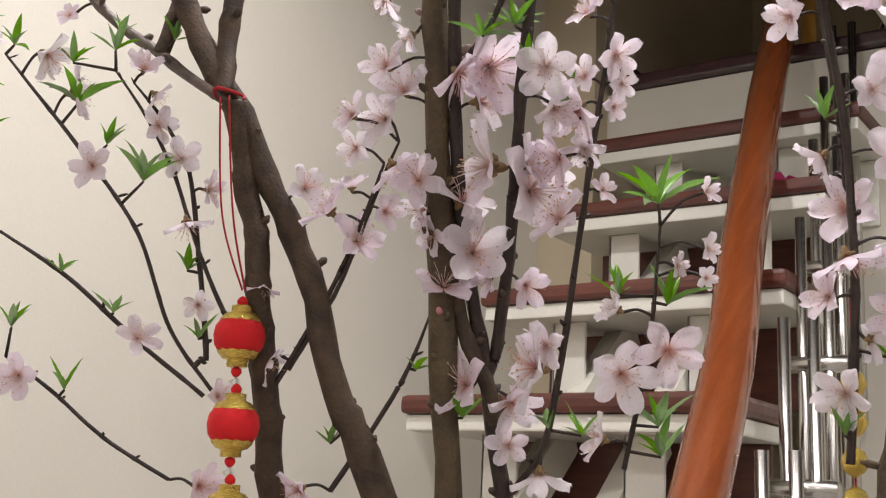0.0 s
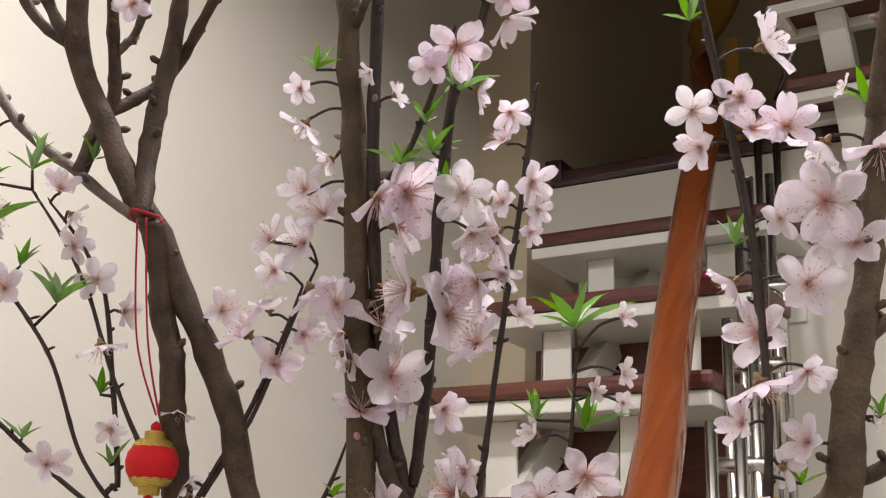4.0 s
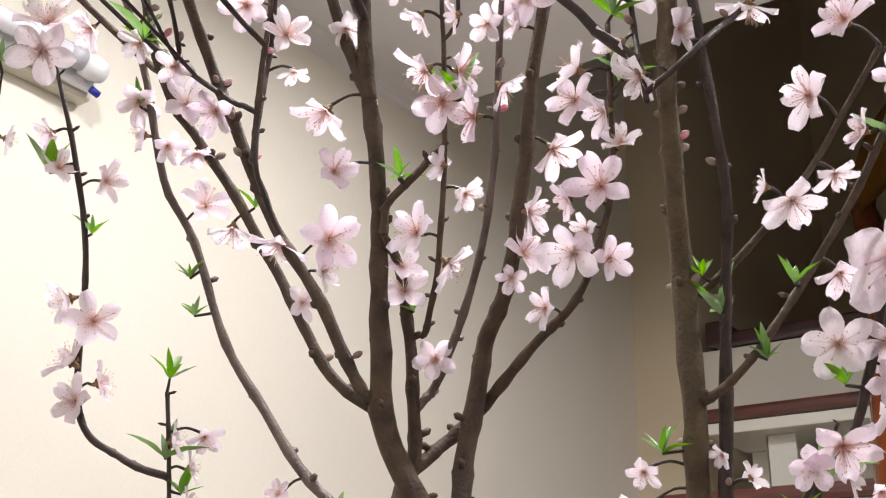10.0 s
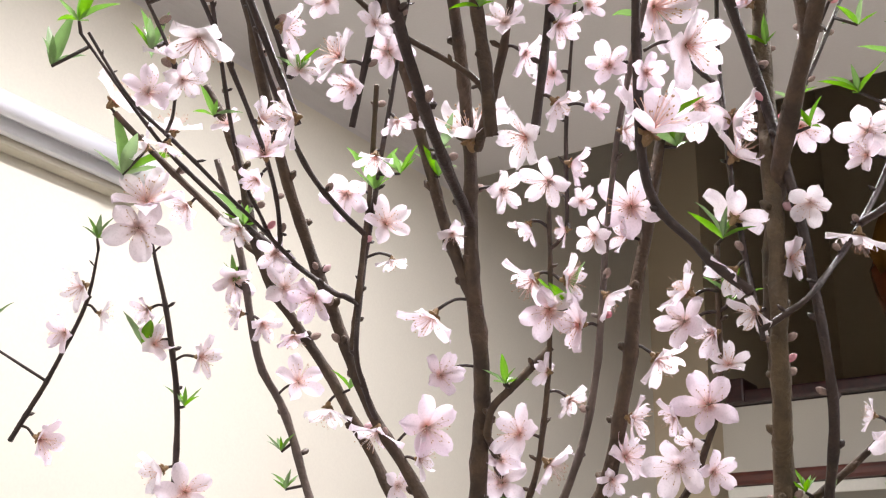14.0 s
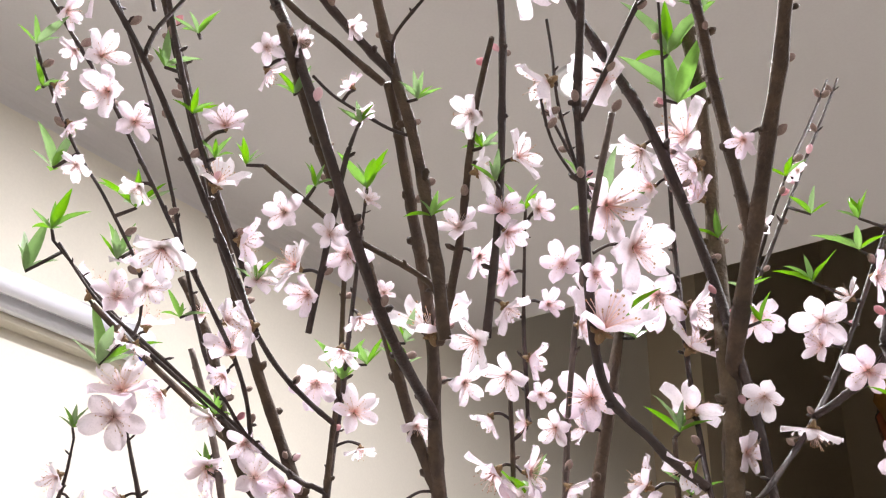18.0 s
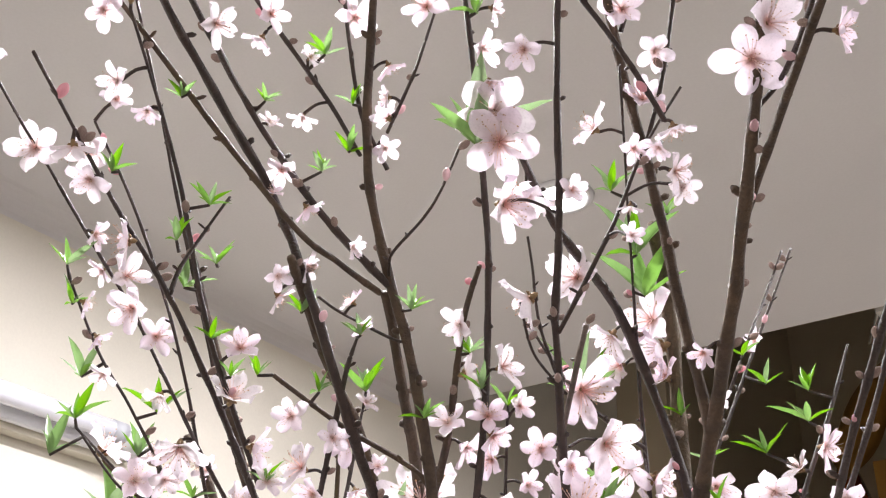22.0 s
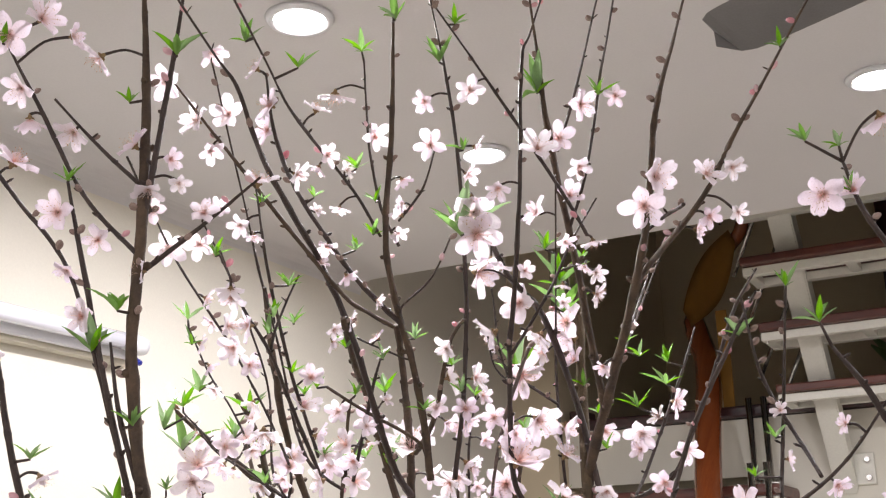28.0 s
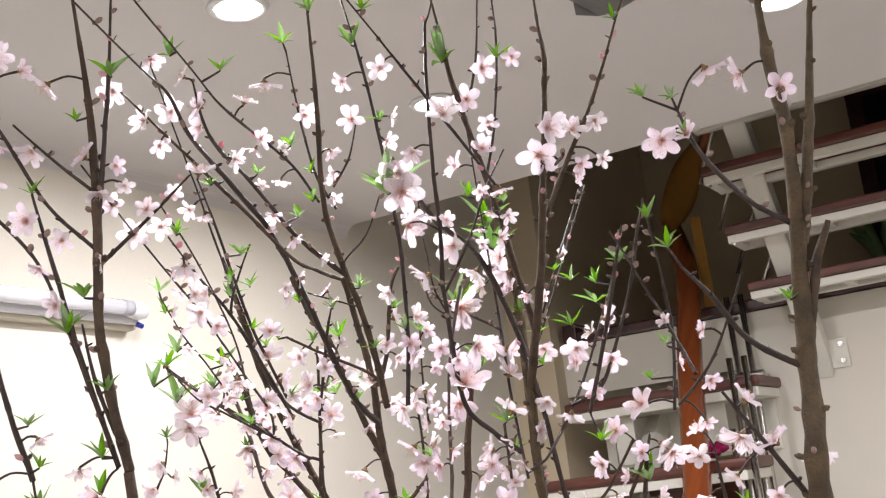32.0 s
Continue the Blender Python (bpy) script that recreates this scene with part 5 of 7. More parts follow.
blossom(main_tree, (-0.692, 0.827, 1.948), (-0.35, -0.92, -0.17), 0.026, (-0.686, 0.838, 1.945))
blossom(grey_tree, (-0.661, 0.889, 1.794), (0.03, -0.95, 0.31), 0.034, (-0.637, 0.909, 1.802))
blossom(main_tree, (-0.723, 0.890, 1.721), (0.98, -0.16, 0.14), 0.034, (-0.741, 0.889, 1.709))
blossom(main_tree, (-0.695, 0.904, 1.722), (0.04, -0.36, 0.93), 0.026, (-0.689, 0.917, 1.717))
blossom(near_tree, (-0.497, 0.861, 1.953), (0.43, -0.70, -0.57), 0.072, (-0.500, 0.863, 1.957))
blossom(near_tree, (-0.509, 0.870, 1.909), (0.06, -0.75, -0.66), 0.032, (-0.514, 0.871, 1.915))
blossom(near_tree, (-0.513, 0.882, 1.876), (0.19, 0.83, -0.52), 0.035, (-0.523, 0.876, 1.887))
blossom(near_tree, (-0.536, 0.865, 1.855), (0.36, -0.53, -0.77), 0.039, (-0.542, 0.866, 1.858))
blossom(near_tree, (-0.552, 0.863, 1.846), (0.27, -0.84, -0.47), 0.027, (-0.550, 0.871, 1.846))
blossom(near_tree, (-0.555, 0.949, 1.768), (-0.38, -0.63, -0.68), 0.050, (-0.546, 0.960, 1.773))
blossom(near_tree, (-0.588, 0.949, 1.719), (1.00, -0.05, -0.02), 0.066, (-0.598, 0.947, 1.720))
blossom(grey_tree, (-0.652, 0.927, 1.708), (-0.52, -0.73, -0.44), 0.034, (-0.644, 0.937, 1.713))
blossom(right_tree, (-0.429, 0.917, 1.912), (-0.75, -0.31, -0.58), 0.035, (-0.417, 0.930, 1.916))
blossom(right_tree, (-0.404, 0.996, 1.828), (0.52, -0.71, 0.47), 0.036, (-0.416, 0.994, 1.826))
blossom(right_tree, (-0.390, 0.978, 1.873), (0.97, -0.08, 0.22), 0.044, (-0.417, 0.969, 1.864))
blossom(near_tree, (-0.608, 0.879, 1.860), (-0.31, -0.74, -0.60), 0.016, (-0.605, 0.881, 1.873))
blossom(main_tree, (-0.936, 0.697, 2.104), (0.47, -0.36, -0.81), 0.032, (-0.932, 0.700, 2.115))
blossom(main_tree, (-0.892, 0.701, 2.091), (0.90, -0.44, 0.03), 0.035, (-0.902, 0.701, 2.091))
blossom(main_tree, (-0.924, 0.716, 2.075), (0.75, 0.02, -0.66), 0.027, (-0.933, 0.712, 2.081))
blossom(main_tree, (-0.917, 0.748, 2.040), (0.90, -0.36, 0.27), 0.036, (-0.935, 0.747, 2.032))
blossom(main_tree, (-0.777, 0.715, 2.057), (-0.32, -0.33, -0.89), 0.038, (-0.757, 0.728, 2.068))
blossom(main_tree, (-0.780, 0.728, 2.023), (0.90, -0.43, 0.07), 0.028, (-0.760, 0.744, 2.029))
blossom(main_tree, (-0.825, 0.732, 2.108), (0.12, 0.16, -0.98), 0.022, (-0.841, 0.725, 2.111))
blossom(main_tree, (-0.717, 0.777, 2.011), (0.70, 0.02, -0.72), 0.024, (-0.730, 0.772, 2.016))
blossom(main_tree, (-0.702, 0.748, 2.077), (0.98, 0.14, -0.11), 0.032, (-0.712, 0.745, 2.082))
blossom(main_tree, (-0.714, 0.748, 2.060), (0.43, -0.61, -0.66), 0.036, (-0.717, 0.753, 2.060))
blossom(main_tree, (-0.702, 0.764, 2.053), (-0.55, -0.82, -0.16), 0.036, (-0.694, 0.775, 2.053))
blossom(main_tree, (-0.684, 0.766, 2.069), (0.60, 0.49, -0.63), 0.028, (-0.688, 0.768, 2.073))
blossom(main_tree, (-0.666, 0.794, 2.034), (0.65, 0.15, -0.74), 0.036, (-0.680, 0.787, 2.042))
blossom(main_tree, (-0.636, 0.769, 2.046), (-0.17, -0.98, 0.06), 0.034, (-0.620, 0.782, 2.053))
blossom(main_tree, (-0.623, 0.780, 2.040), (-0.64, -0.65, -0.40), 0.030, (-0.622, 0.786, 2.042))
blossom(main_tree, (-0.635, 0.794, 2.002), (0.26, -0.96, 0.02), 0.038, (-0.632, 0.802, 2.002))
blossom(main_tree, (-0.688, 0.802, 2.001), (0.94, 0.24, -0.25), 0.032, (-0.695, 0.800, 2.006))
blossom(main_tree, (-0.650, 0.804, 1.982), (-0.45, -0.79, -0.42), 0.023, (-0.644, 0.814, 1.984))
blossom(main_tree, (-0.709, 0.815, 1.967), (0.36, -0.65, -0.67), 0.020, (-0.712, 0.817, 1.972))
blossom(grey_tree, (-0.590, 0.759, 2.042), (-0.52, -0.47, -0.71), 0.029, (-0.591, 0.762, 2.046))
blossom(grey_tree, (-0.541, 0.838, 1.986), (0.28, -0.29, -0.91), 0.037, (-0.542, 0.841, 1.990))
blossom(grey_tree, (-0.516, 0.836, 1.995), (0.30, -0.12, -0.95), 0.025, (-0.525, 0.832, 2.002))
blossom(grey_tree, (-0.497, 0.833, 2.014), (-0.68, -0.71, 0.19), 0.023, (-0.490, 0.844, 2.017))
blossom(near_tree, (-0.495, 0.871, 1.934), (0.59, -0.77, -0.24), 0.042, (-0.505, 0.866, 1.943))
blossom(grey_tree, (-0.528, 0.866, 1.950), (0.36, -0.25, -0.90), 0.029, (-0.537, 0.861, 1.959))
blossom(near_tree, (-0.530, 0.858, 1.908), (0.04, -0.96, -0.29), 0.039, (-0.514, 0.871, 1.915))
blossom(near_tree, (-0.547, 0.908, 1.847), (0.88, 0.40, -0.28), 0.025, (-0.561, 0.903, 1.852))
blossom(near_tree, (-0.511, 0.877, 1.888), (0.59, -0.73, -0.35), 0.028, (-0.523, 0.876, 1.887))
blossom(near_tree, (-0.475, 0.862, 1.986), (0.99, -0.02, 0.14), 0.029, (-0.493, 0.857, 1.985))
blossom(near_tree, (-0.456, 0.838, 2.046), (0.70, 0.25, -0.67), 0.029, (-0.467, 0.833, 2.052))
blossom(grey_tree, (-0.476, 0.829, 2.039), (-0.05, -1.00, 0.02), 0.025, (-0.475, 0.836, 2.039))
blossom(grey_tree, (-0.649, 0.862, 1.851), (0.13, -0.60, -0.79), 0.022, (-0.626, 0.883, 1.854))
blossom(main_tree, (-0.948, 0.795, 1.891), (0.64, -0.13, -0.76), 0.026, (-0.972, 0.783, 1.894))
blossom(main_tree, (-0.962, 0.798, 1.845), (0.59, 0.60, 0.54), 0.026, (-0.976, 0.794, 1.847))
blossom(right_tree, (-1.020, 0.732, 1.940), (-0.15, -0.84, 0.53), 0.040, (-1.019, 0.739, 1.940))
blossom(right_tree, (-1.015, 0.719, 1.982), (-0.41, -0.82, -0.40), 0.036, (-1.010, 0.728, 1.984))
blossom(right_tree, (-1.022, 0.740, 1.914), (0.26, -0.96, 0.02), 0.036, (-1.025, 0.745, 1.913))
blossom(right_tree, (-0.989, 0.678, 2.060), (0.92, -0.32, 0.23), 0.027, (-0.982, 0.686, 2.065))
blossom(main_tree, (-0.971, 0.604, 2.211), (0.70, 0.25, 0.67), 0.044, (-0.976, 0.609, 2.206))
blossom(main_tree, (-0.861, 0.565, 2.134), (-0.51, 0.02, -0.86), 0.022, (-0.863, 0.568, 2.139))
blossom(main_tree, (-0.806, 0.585, 2.143), (0.97, -0.07, 0.25), 0.026, (-0.814, 0.585, 2.145))
blossom(main_tree, (-0.827, 0.610, 2.137), (0.46, -0.75, 0.48), 0.035, (-0.830, 0.614, 2.139))
blossom(right_tree, (-0.974, 0.644, 2.152), (0.52, -0.62, 0.59), 0.049, (-0.980, 0.654, 2.136))
blossom(main_tree, (-0.955, 0.664, 2.152), (-0.22, -0.62, -0.75), 0.031, (-0.951, 0.669, 2.159))
blossom(main_tree, (-0.961, 0.628, 2.183), (-0.54, -0.80, 0.26), 0.026, (-0.963, 0.631, 2.185))
blossom(right_tree, (-1.023, 0.638, 2.097), (-0.22, -0.85, -0.48), 0.033, (-1.023, 0.644, 2.097))
blossom(right_tree, (-1.018, 0.652, 2.080), (0.51, 0.85, -0.13), 0.022, (-1.030, 0.647, 2.087))
blossom(right_tree, (-1.047, 0.646, 2.069), (-0.08, -0.94, -0.34), 0.027, (-1.048, 0.652, 2.067))
blossom(right_tree, (-0.987, 0.667, 2.082), (-0.28, -0.75, -0.60), 0.026, (-0.980, 0.675, 2.086))
blossom(right_tree, (-1.084, 0.664, 2.001), (0.86, 0.42, -0.29), 0.036, (-1.099, 0.657, 2.010))
blossom(right_tree, (-1.003, 0.732, 1.967), (0.82, -0.58, -0.00), 0.040, (-1.014, 0.733, 1.966))
blossom(right_tree, (-1.007, 0.746, 1.926), (0.75, 0.59, 0.29), 0.031, (-1.022, 0.743, 1.925))
blossom(main_tree, (-0.873, 0.711, 2.084), (0.11, -0.71, -0.70), 0.034, (-0.868, 0.720, 2.084))
blossom(main_tree, (-0.897, 0.719, 2.063), (0.27, 0.09, -0.96), 0.026, (-0.897, 0.722, 2.070))
blossom(main_tree, (-0.891, 0.752, 2.019), (-0.03, -0.04, -1.00), 0.035, (-0.885, 0.756, 2.029))
blossom(main_tree, (-0.887, 0.685, 2.110), (0.38, -0.63, -0.67), 0.026, (-0.887, 0.690, 2.112))
blossom(main_tree, (-0.840, 0.700, 2.148), (0.34, -0.68, -0.65), 0.034, (-0.830, 0.711, 2.150))
blossom(main_tree, (-0.823, 0.721, 2.130), (0.81, -0.58, 0.11), 0.034, (-0.833, 0.718, 2.136))
blossom(main_tree, (-0.763, 0.653, 2.160), (0.32, 0.21, -0.92), 0.023, (-0.769, 0.652, 2.166))
blossom(main_tree, (-0.795, 0.673, 2.153), (-0.07, -0.12, -0.99), 0.028, (-0.793, 0.678, 2.158))
blossom(main_tree, (-0.760, 0.709, 2.106), (0.64, -0.09, -0.77), 0.024, (-0.764, 0.711, 2.111))
blossom(grey_tree, (-0.659, 0.631, 2.113), (-0.34, -0.77, -0.53), 0.031, (-0.657, 0.637, 2.116))
blossom(main_tree, (-0.638, 0.717, 2.167), (0.92, -0.34, 0.21), 0.031, (-0.646, 0.718, 2.166))
blossom(main_tree, (-0.692, 0.710, 2.126), (-0.10, -0.75, -0.65), 0.031, (-0.685, 0.719, 2.127))
blossom(main_tree, (-0.726, 0.713, 2.129), (0.87, -0.10, -0.48), 0.028, (-0.746, 0.708, 2.129))
blossom(main_tree, (-0.715, 0.725, 2.108), (-0.54, -0.31, -0.78), 0.024, (-0.707, 0.736, 2.108))
blossom(main_tree, (-0.691, 0.729, 2.101), (-0.95, -0.32, -0.02), 0.020, (-0.692, 0.732, 2.106))
blossom(main_tree, (-0.750, 0.773, 1.992), (-0.09, -0.99, 0.12), 0.036, (-0.742, 0.785, 1.991))
blossom(main_tree, (-0.662, 0.758, 2.120), (0.19, -0.94, -0.28), 0.042, (-0.657, 0.770, 2.115))
blossom(main_tree, (-0.667, 0.760, 2.102), (-0.62, -0.78, 0.11), 0.024, (-0.661, 0.772, 2.100))
blossom(grey_tree, (-0.605, 0.786, 2.177), (0.86, 0.32, -0.39), 0.045, (-0.612, 0.788, 2.178))
blossom(grey_tree, (-0.603, 0.763, 2.069), (-0.57, -0.45, -0.69), 0.030, (-0.597, 0.769, 2.076))
blossom(grey_tree, (-0.575, 0.779, 2.077), (0.95, -0.12, -0.30), 0.026, (-0.583, 0.780, 2.079))
blossom(grey_tree, (-0.538, 0.832, 2.169), (0.07, -0.81, -0.58), 0.037, (-0.524, 0.848, 2.168))
blossom(near_tree, (-0.561, 0.780, 2.108), (0.08, -0.83, -0.55), 0.027, (-0.569, 0.782, 2.106))
blossom(grey_tree, (-0.552, 0.830, 1.994), (-0.89, -0.40, 0.21), 0.019, (-0.546, 0.843, 1.988))
blossom(main_tree, (-0.785, 0.465, 2.228), (0.28, -0.84, -0.46), 0.030, (-0.788, 0.470, 2.227))
blossom(main_tree, (-0.807, 0.460, 2.213), (0.35, 0.62, -0.70), 0.017, (-0.813, 0.461, 2.215))
blossom(main_tree, (-0.809, 0.470, 2.193), (0.05, -0.50, -0.86), 0.020, (-0.809, 0.474, 2.197))
blossom(main_tree, (-0.783, 0.493, 2.182), (-0.15, -0.43, -0.89), 0.020, (-0.781, 0.500, 2.185))
blossom(main_tree, (-0.791, 0.520, 2.159), (0.18, -0.15, -0.97), 0.038, (-0.786, 0.527, 2.164))
blossom(main_tree, (-0.812, 0.521, 2.155), (0.20, -0.66, 0.72), 0.028, (-0.815, 0.524, 2.157))
blossom(right_tree, (-0.983, 0.647, 2.135), (0.59, -0.57, -0.58), 0.045, (-0.980, 0.654, 2.136))
blossom(main_tree, (-0.935, 0.704, 2.081), (-0.52, -0.86, 0.00), 0.027, (-0.933, 0.712, 2.081))
blossom(main_tree, (-0.750, 0.553, 2.115), (-0.56, -0.74, -0.38), 0.030, (-0.752, 0.557, 2.118))
blossom(main_tree, (-0.742, 0.546, 2.137), (0.91, -0.36, 0.19), 0.020, (-0.750, 0.548, 2.136))
blossom(main_tree, (-0.908, 0.652, 2.197), (0.17, -0.93, 0.34), 0.022, (-0.914, 0.657, 2.195))
blossom(main_tree, (-0.704, 0.503, 2.230), (0.40, 0.72, -0.56), 0.020, (-0.696, 0.510, 2.239))
blossom(main_tree, (-0.687, 0.557, 2.228), (0.56, 0.37, -0.74), 0.017, (-0.690, 0.560, 2.231))
blossom(main_tree, (-0.730, 0.550, 2.176), (0.26, -0.94, -0.21), 0.024, (-0.725, 0.554, 2.187))
blossom(main_tree, (-0.708, 0.563, 2.162), (0.86, -0.49, -0.14), 0.020, (-0.711, 0.566, 2.164))
blossom(main_tree, (-0.735, 0.607, 2.176), (0.58, -0.76, -0.30), 0.029, (-0.733, 0.614, 2.177))
blossom(main_tree, (-0.753, 0.663, 2.178), (0.69, -0.69, 0.22), 0.016, (-0.761, 0.666, 2.175))
blossom(grey_tree, (-0.634, 0.622, 2.167), (0.74, 0.13, -0.66), 0.024, (-0.639, 0.620, 2.176))
blossom(grey_tree, (-0.643, 0.634, 2.130), (0.59, 0.40, -0.70), 0.027, (-0.651, 0.632, 2.135))
blossom(main_tree, (-0.654, 0.696, 2.158), (0.93, -0.37, -0.03), 0.019, (-0.668, 0.691, 2.161))
blossom(main_tree, (-0.641, 0.692, 2.179), (0.30, -0.95, -0.09), 0.026, (-0.632, 0.702, 2.183))
blossom(main_tree, (-0.677, 0.711, 2.134), (0.86, 0.41, -0.32), 0.027, (-0.681, 0.712, 2.137))
blossom(main_tree, (-0.679, 0.726, 2.116), (0.90, -0.37, -0.25), 0.019, (-0.689, 0.725, 2.117))
blossom(main_tree, (-0.682, 0.748, 2.102), (-0.05, -0.82, -0.58), 0.024, (-0.679, 0.757, 2.102))
blossom(grey_tree, (-0.583, 0.752, 2.279), (-0.31, -0.95, 0.10), 0.049, (-0.575, 0.762, 2.283))
blossom(near_tree, (-0.603, 0.727, 2.263), (-0.48, -0.34, -0.81), 0.036, (-0.596, 0.734, 2.271))
blossom(grey_tree, (-0.583, 0.768, 2.241), (-0.27, -0.83, 0.48), 0.028, (-0.580, 0.778, 2.240))
blossom(grey_tree, (-0.590, 0.682, 2.171), (0.79, -0.21, -0.57), 0.043, (-0.611, 0.674, 2.170))
blossom(main_tree, (-0.631, 0.764, 2.062), (-0.65, -0.59, 0.47), 0.034, (-0.618, 0.778, 2.064))
blossom(grey_tree, (-0.544, 0.847, 2.288), (-0.52, -0.85, 0.00), 0.020, (-0.545, 0.853, 2.289))
blossom(grey_tree, (-0.560, 0.812, 2.234), (-0.24, -0.97, 0.08), 0.017, (-0.560, 0.818, 2.235))
blossom(far_tree, (-0.502, 0.785, 2.113), (-0.07, -0.89, -0.46), 0.029, (-0.491, 0.792, 2.125))
blossom(grey_tree, (-0.507, 0.857, 2.202), (0.96, -0.03, -0.27), 0.033, (-0.513, 0.859, 2.202))
blossom(main_tree, (-0.675, 0.405, 2.350), (0.88, 0.22, -0.42), 0.026, (-0.683, 0.404, 2.354))
blossom(main_tree, (-0.668, 0.439, 2.377), (0.94, -0.23, -0.26), 0.023, (-0.674, 0.438, 2.383))
blossom(main_tree, (-0.683, 0.448, 2.372), (-0.53, -0.07, -0.85), 0.020, (-0.677, 0.452, 2.382))
blossom(main_tree, (-0.679, 0.486, 2.380), (0.93, -0.22, 0.28), 0.018, (-0.685, 0.491, 2.376))
blossom(main_tree, (-0.699, 0.505, 2.354), (-0.11, -0.08, -0.99), 0.019, (-0.686, 0.513, 2.365))
blossom(main_tree, (-0.712, 0.504, 2.319), (0.17, -0.31, -0.94), 0.023, (-0.712, 0.507, 2.324))
blossom(main_tree, (-0.696, 0.512, 2.291), (0.16, 0.81, -0.57), 0.020, (-0.695, 0.516, 2.296))
blossom(main_tree, (-0.717, 0.502, 2.303), (0.61, -0.44, 0.66), 0.016, (-0.720, 0.506, 2.303))
blossom(main_tree, (-0.635, 0.509, 2.370), (0.04, 0.78, -0.62), 0.020, (-0.649, 0.508, 2.369))
blossom(main_tree, (-0.636, 0.511, 2.348), (-0.62, -0.77, -0.17), 0.016, (-0.633, 0.520, 2.348))
blossom(main_tree, (-0.703, 0.369, 2.301), (-0.01, -0.85, -0.52), 0.021, (-0.691, 0.378, 2.310))
blossom(main_tree, (-0.709, 0.368, 2.242), (-0.03, -0.49, -0.87), 0.023, (-0.708, 0.374, 2.245))
blossom(main_tree, (-0.794, 0.437, 2.268), (0.76, 0.49, -0.43), 0.020, (-0.803, 0.436, 2.272))
blossom(main_tree, (-0.721, 0.406, 2.228), (-0.60, -0.80, -0.11), 0.028, (-0.722, 0.409, 2.233))
blossom(main_tree, (-0.795, 0.447, 2.248), (-0.19, -0.64, -0.74), 0.018, (-0.796, 0.451, 2.251))
blossom(main_tree, (-0.777, 0.479, 2.213), (0.93, -0.33, -0.14), 0.024, (-0.785, 0.481, 2.211))
blossom(main_tree, (-0.903, 0.602, 2.170), (0.18, -0.29, 0.94), 0.033, (-0.915, 0.604, 2.164))
blossom(main_tree, (-0.739, 0.529, 2.152), (0.86, 0.46, -0.22), 0.027, (-0.746, 0.530, 2.153))
blossom(main_tree, (-0.697, 0.579, 2.187), (0.91, -0.28, 0.31), 0.016, (-0.702, 0.583, 2.187))
blossom(grey_tree, (-0.543, 0.515, 2.346), (0.08, -0.55, -0.83), 0.023, (-0.529, 0.526, 2.351))
blossom(grey_tree, (-0.578, 0.526, 2.369), (0.83, 0.04, -0.55), 0.024, (-0.585, 0.525, 2.375))
blossom(near_tree, (-0.579, 0.535, 2.351), (0.18, 0.09, -0.98), 0.018, (-0.581, 0.537, 2.355))
blossom(grey_tree, (-0.587, 0.558, 2.324), (0.52, -0.58, -0.62), 0.046, (-0.598, 0.555, 2.330))
blossom(grey_tree, (-0.597, 0.578, 2.293), (0.91, 0.06, -0.41), 0.041, (-0.566, 0.590, 2.283))
blossom(grey_tree, (-0.599, 0.610, 2.244), (-0.82, -0.32, -0.47), 0.037, (-0.598, 0.617, 2.245))
blossom(grey_tree, (-0.622, 0.714, 2.223), (0.86, -0.15, -0.49), 0.050, (-0.627, 0.717, 2.222))
blossom(grey_tree, (-0.609, 0.751, 2.250), (-0.50, -0.77, -0.38), 0.029, (-0.600, 0.759, 2.257))
blossom(grey_tree, (-0.620, 0.611, 2.204), (1.00, -0.03, 0.10), 0.029, (-0.631, 0.612, 2.203))
blossom(main_tree, (-0.632, 0.651, 2.194), (0.90, -0.42, -0.14), 0.019, (-0.643, 0.654, 2.188))
blossom(grey_tree, (-0.504, 0.608, 2.388), (0.29, -0.45, -0.85), 0.025, (-0.496, 0.617, 2.391))
blossom(grey_tree, (-0.482, 0.572, 2.303), (0.04, 0.40, -0.92), 0.023, (-0.487, 0.572, 2.309))
blossom(grey_tree, (-0.480, 0.544, 2.274), (-0.34, -0.18, -0.92), 0.016, (-0.480, 0.548, 2.279))
blossom(grey_tree, (-0.517, 0.595, 2.314), (0.67, -0.36, -0.65), 0.020, (-0.518, 0.601, 2.314))
blossom(grey_tree, (-0.551, 0.580, 2.289), (0.74, -0.66, -0.15), 0.018, (-0.555, 0.584, 2.287))
blossom(grey_tree, (-0.519, 0.678, 2.214), (-0.30, -0.57, -0.76), 0.019, (-0.507, 0.687, 2.222))
blossom(grey_tree, (-0.355, 0.476, 2.276), (0.63, -0.50, -0.60), 0.019, (-0.365, 0.474, 2.281))
blossom(grey_tree, (-0.373, 0.505, 2.277), (0.96, 0.05, -0.29), 0.022, (-0.385, 0.503, 2.279))
blossom(grey_tree, (-0.333, 0.471, 2.274), (0.66, -0.54, -0.52), 0.016, (-0.353, 0.459, 2.287))
blossom(far_tree, (-0.479, 0.789, 2.144), (0.27, -0.63, -0.72), 0.031, (-0.481, 0.792, 2.147))
blossom(grey_tree, (-0.539, 0.829, 2.152), (-0.29, -0.96, 0.07), 0.024, (-0.529, 0.841, 2.151))
blossom(main_tree, (-0.680, 0.538, 2.271), (0.87, 0.18, -0.46), 0.016, (-0.685, 0.539, 2.275))
blossom(left_tree, (-0.739, 0.175, 2.353), (-0.05, -0.76, -0.65), 0.026, (-0.739, 0.180, 2.358))
blossom(left_tree, (-0.736, 0.182, 2.332), (-0.32, 0.44, -0.84), 0.024, (-0.732, 0.189, 2.337))
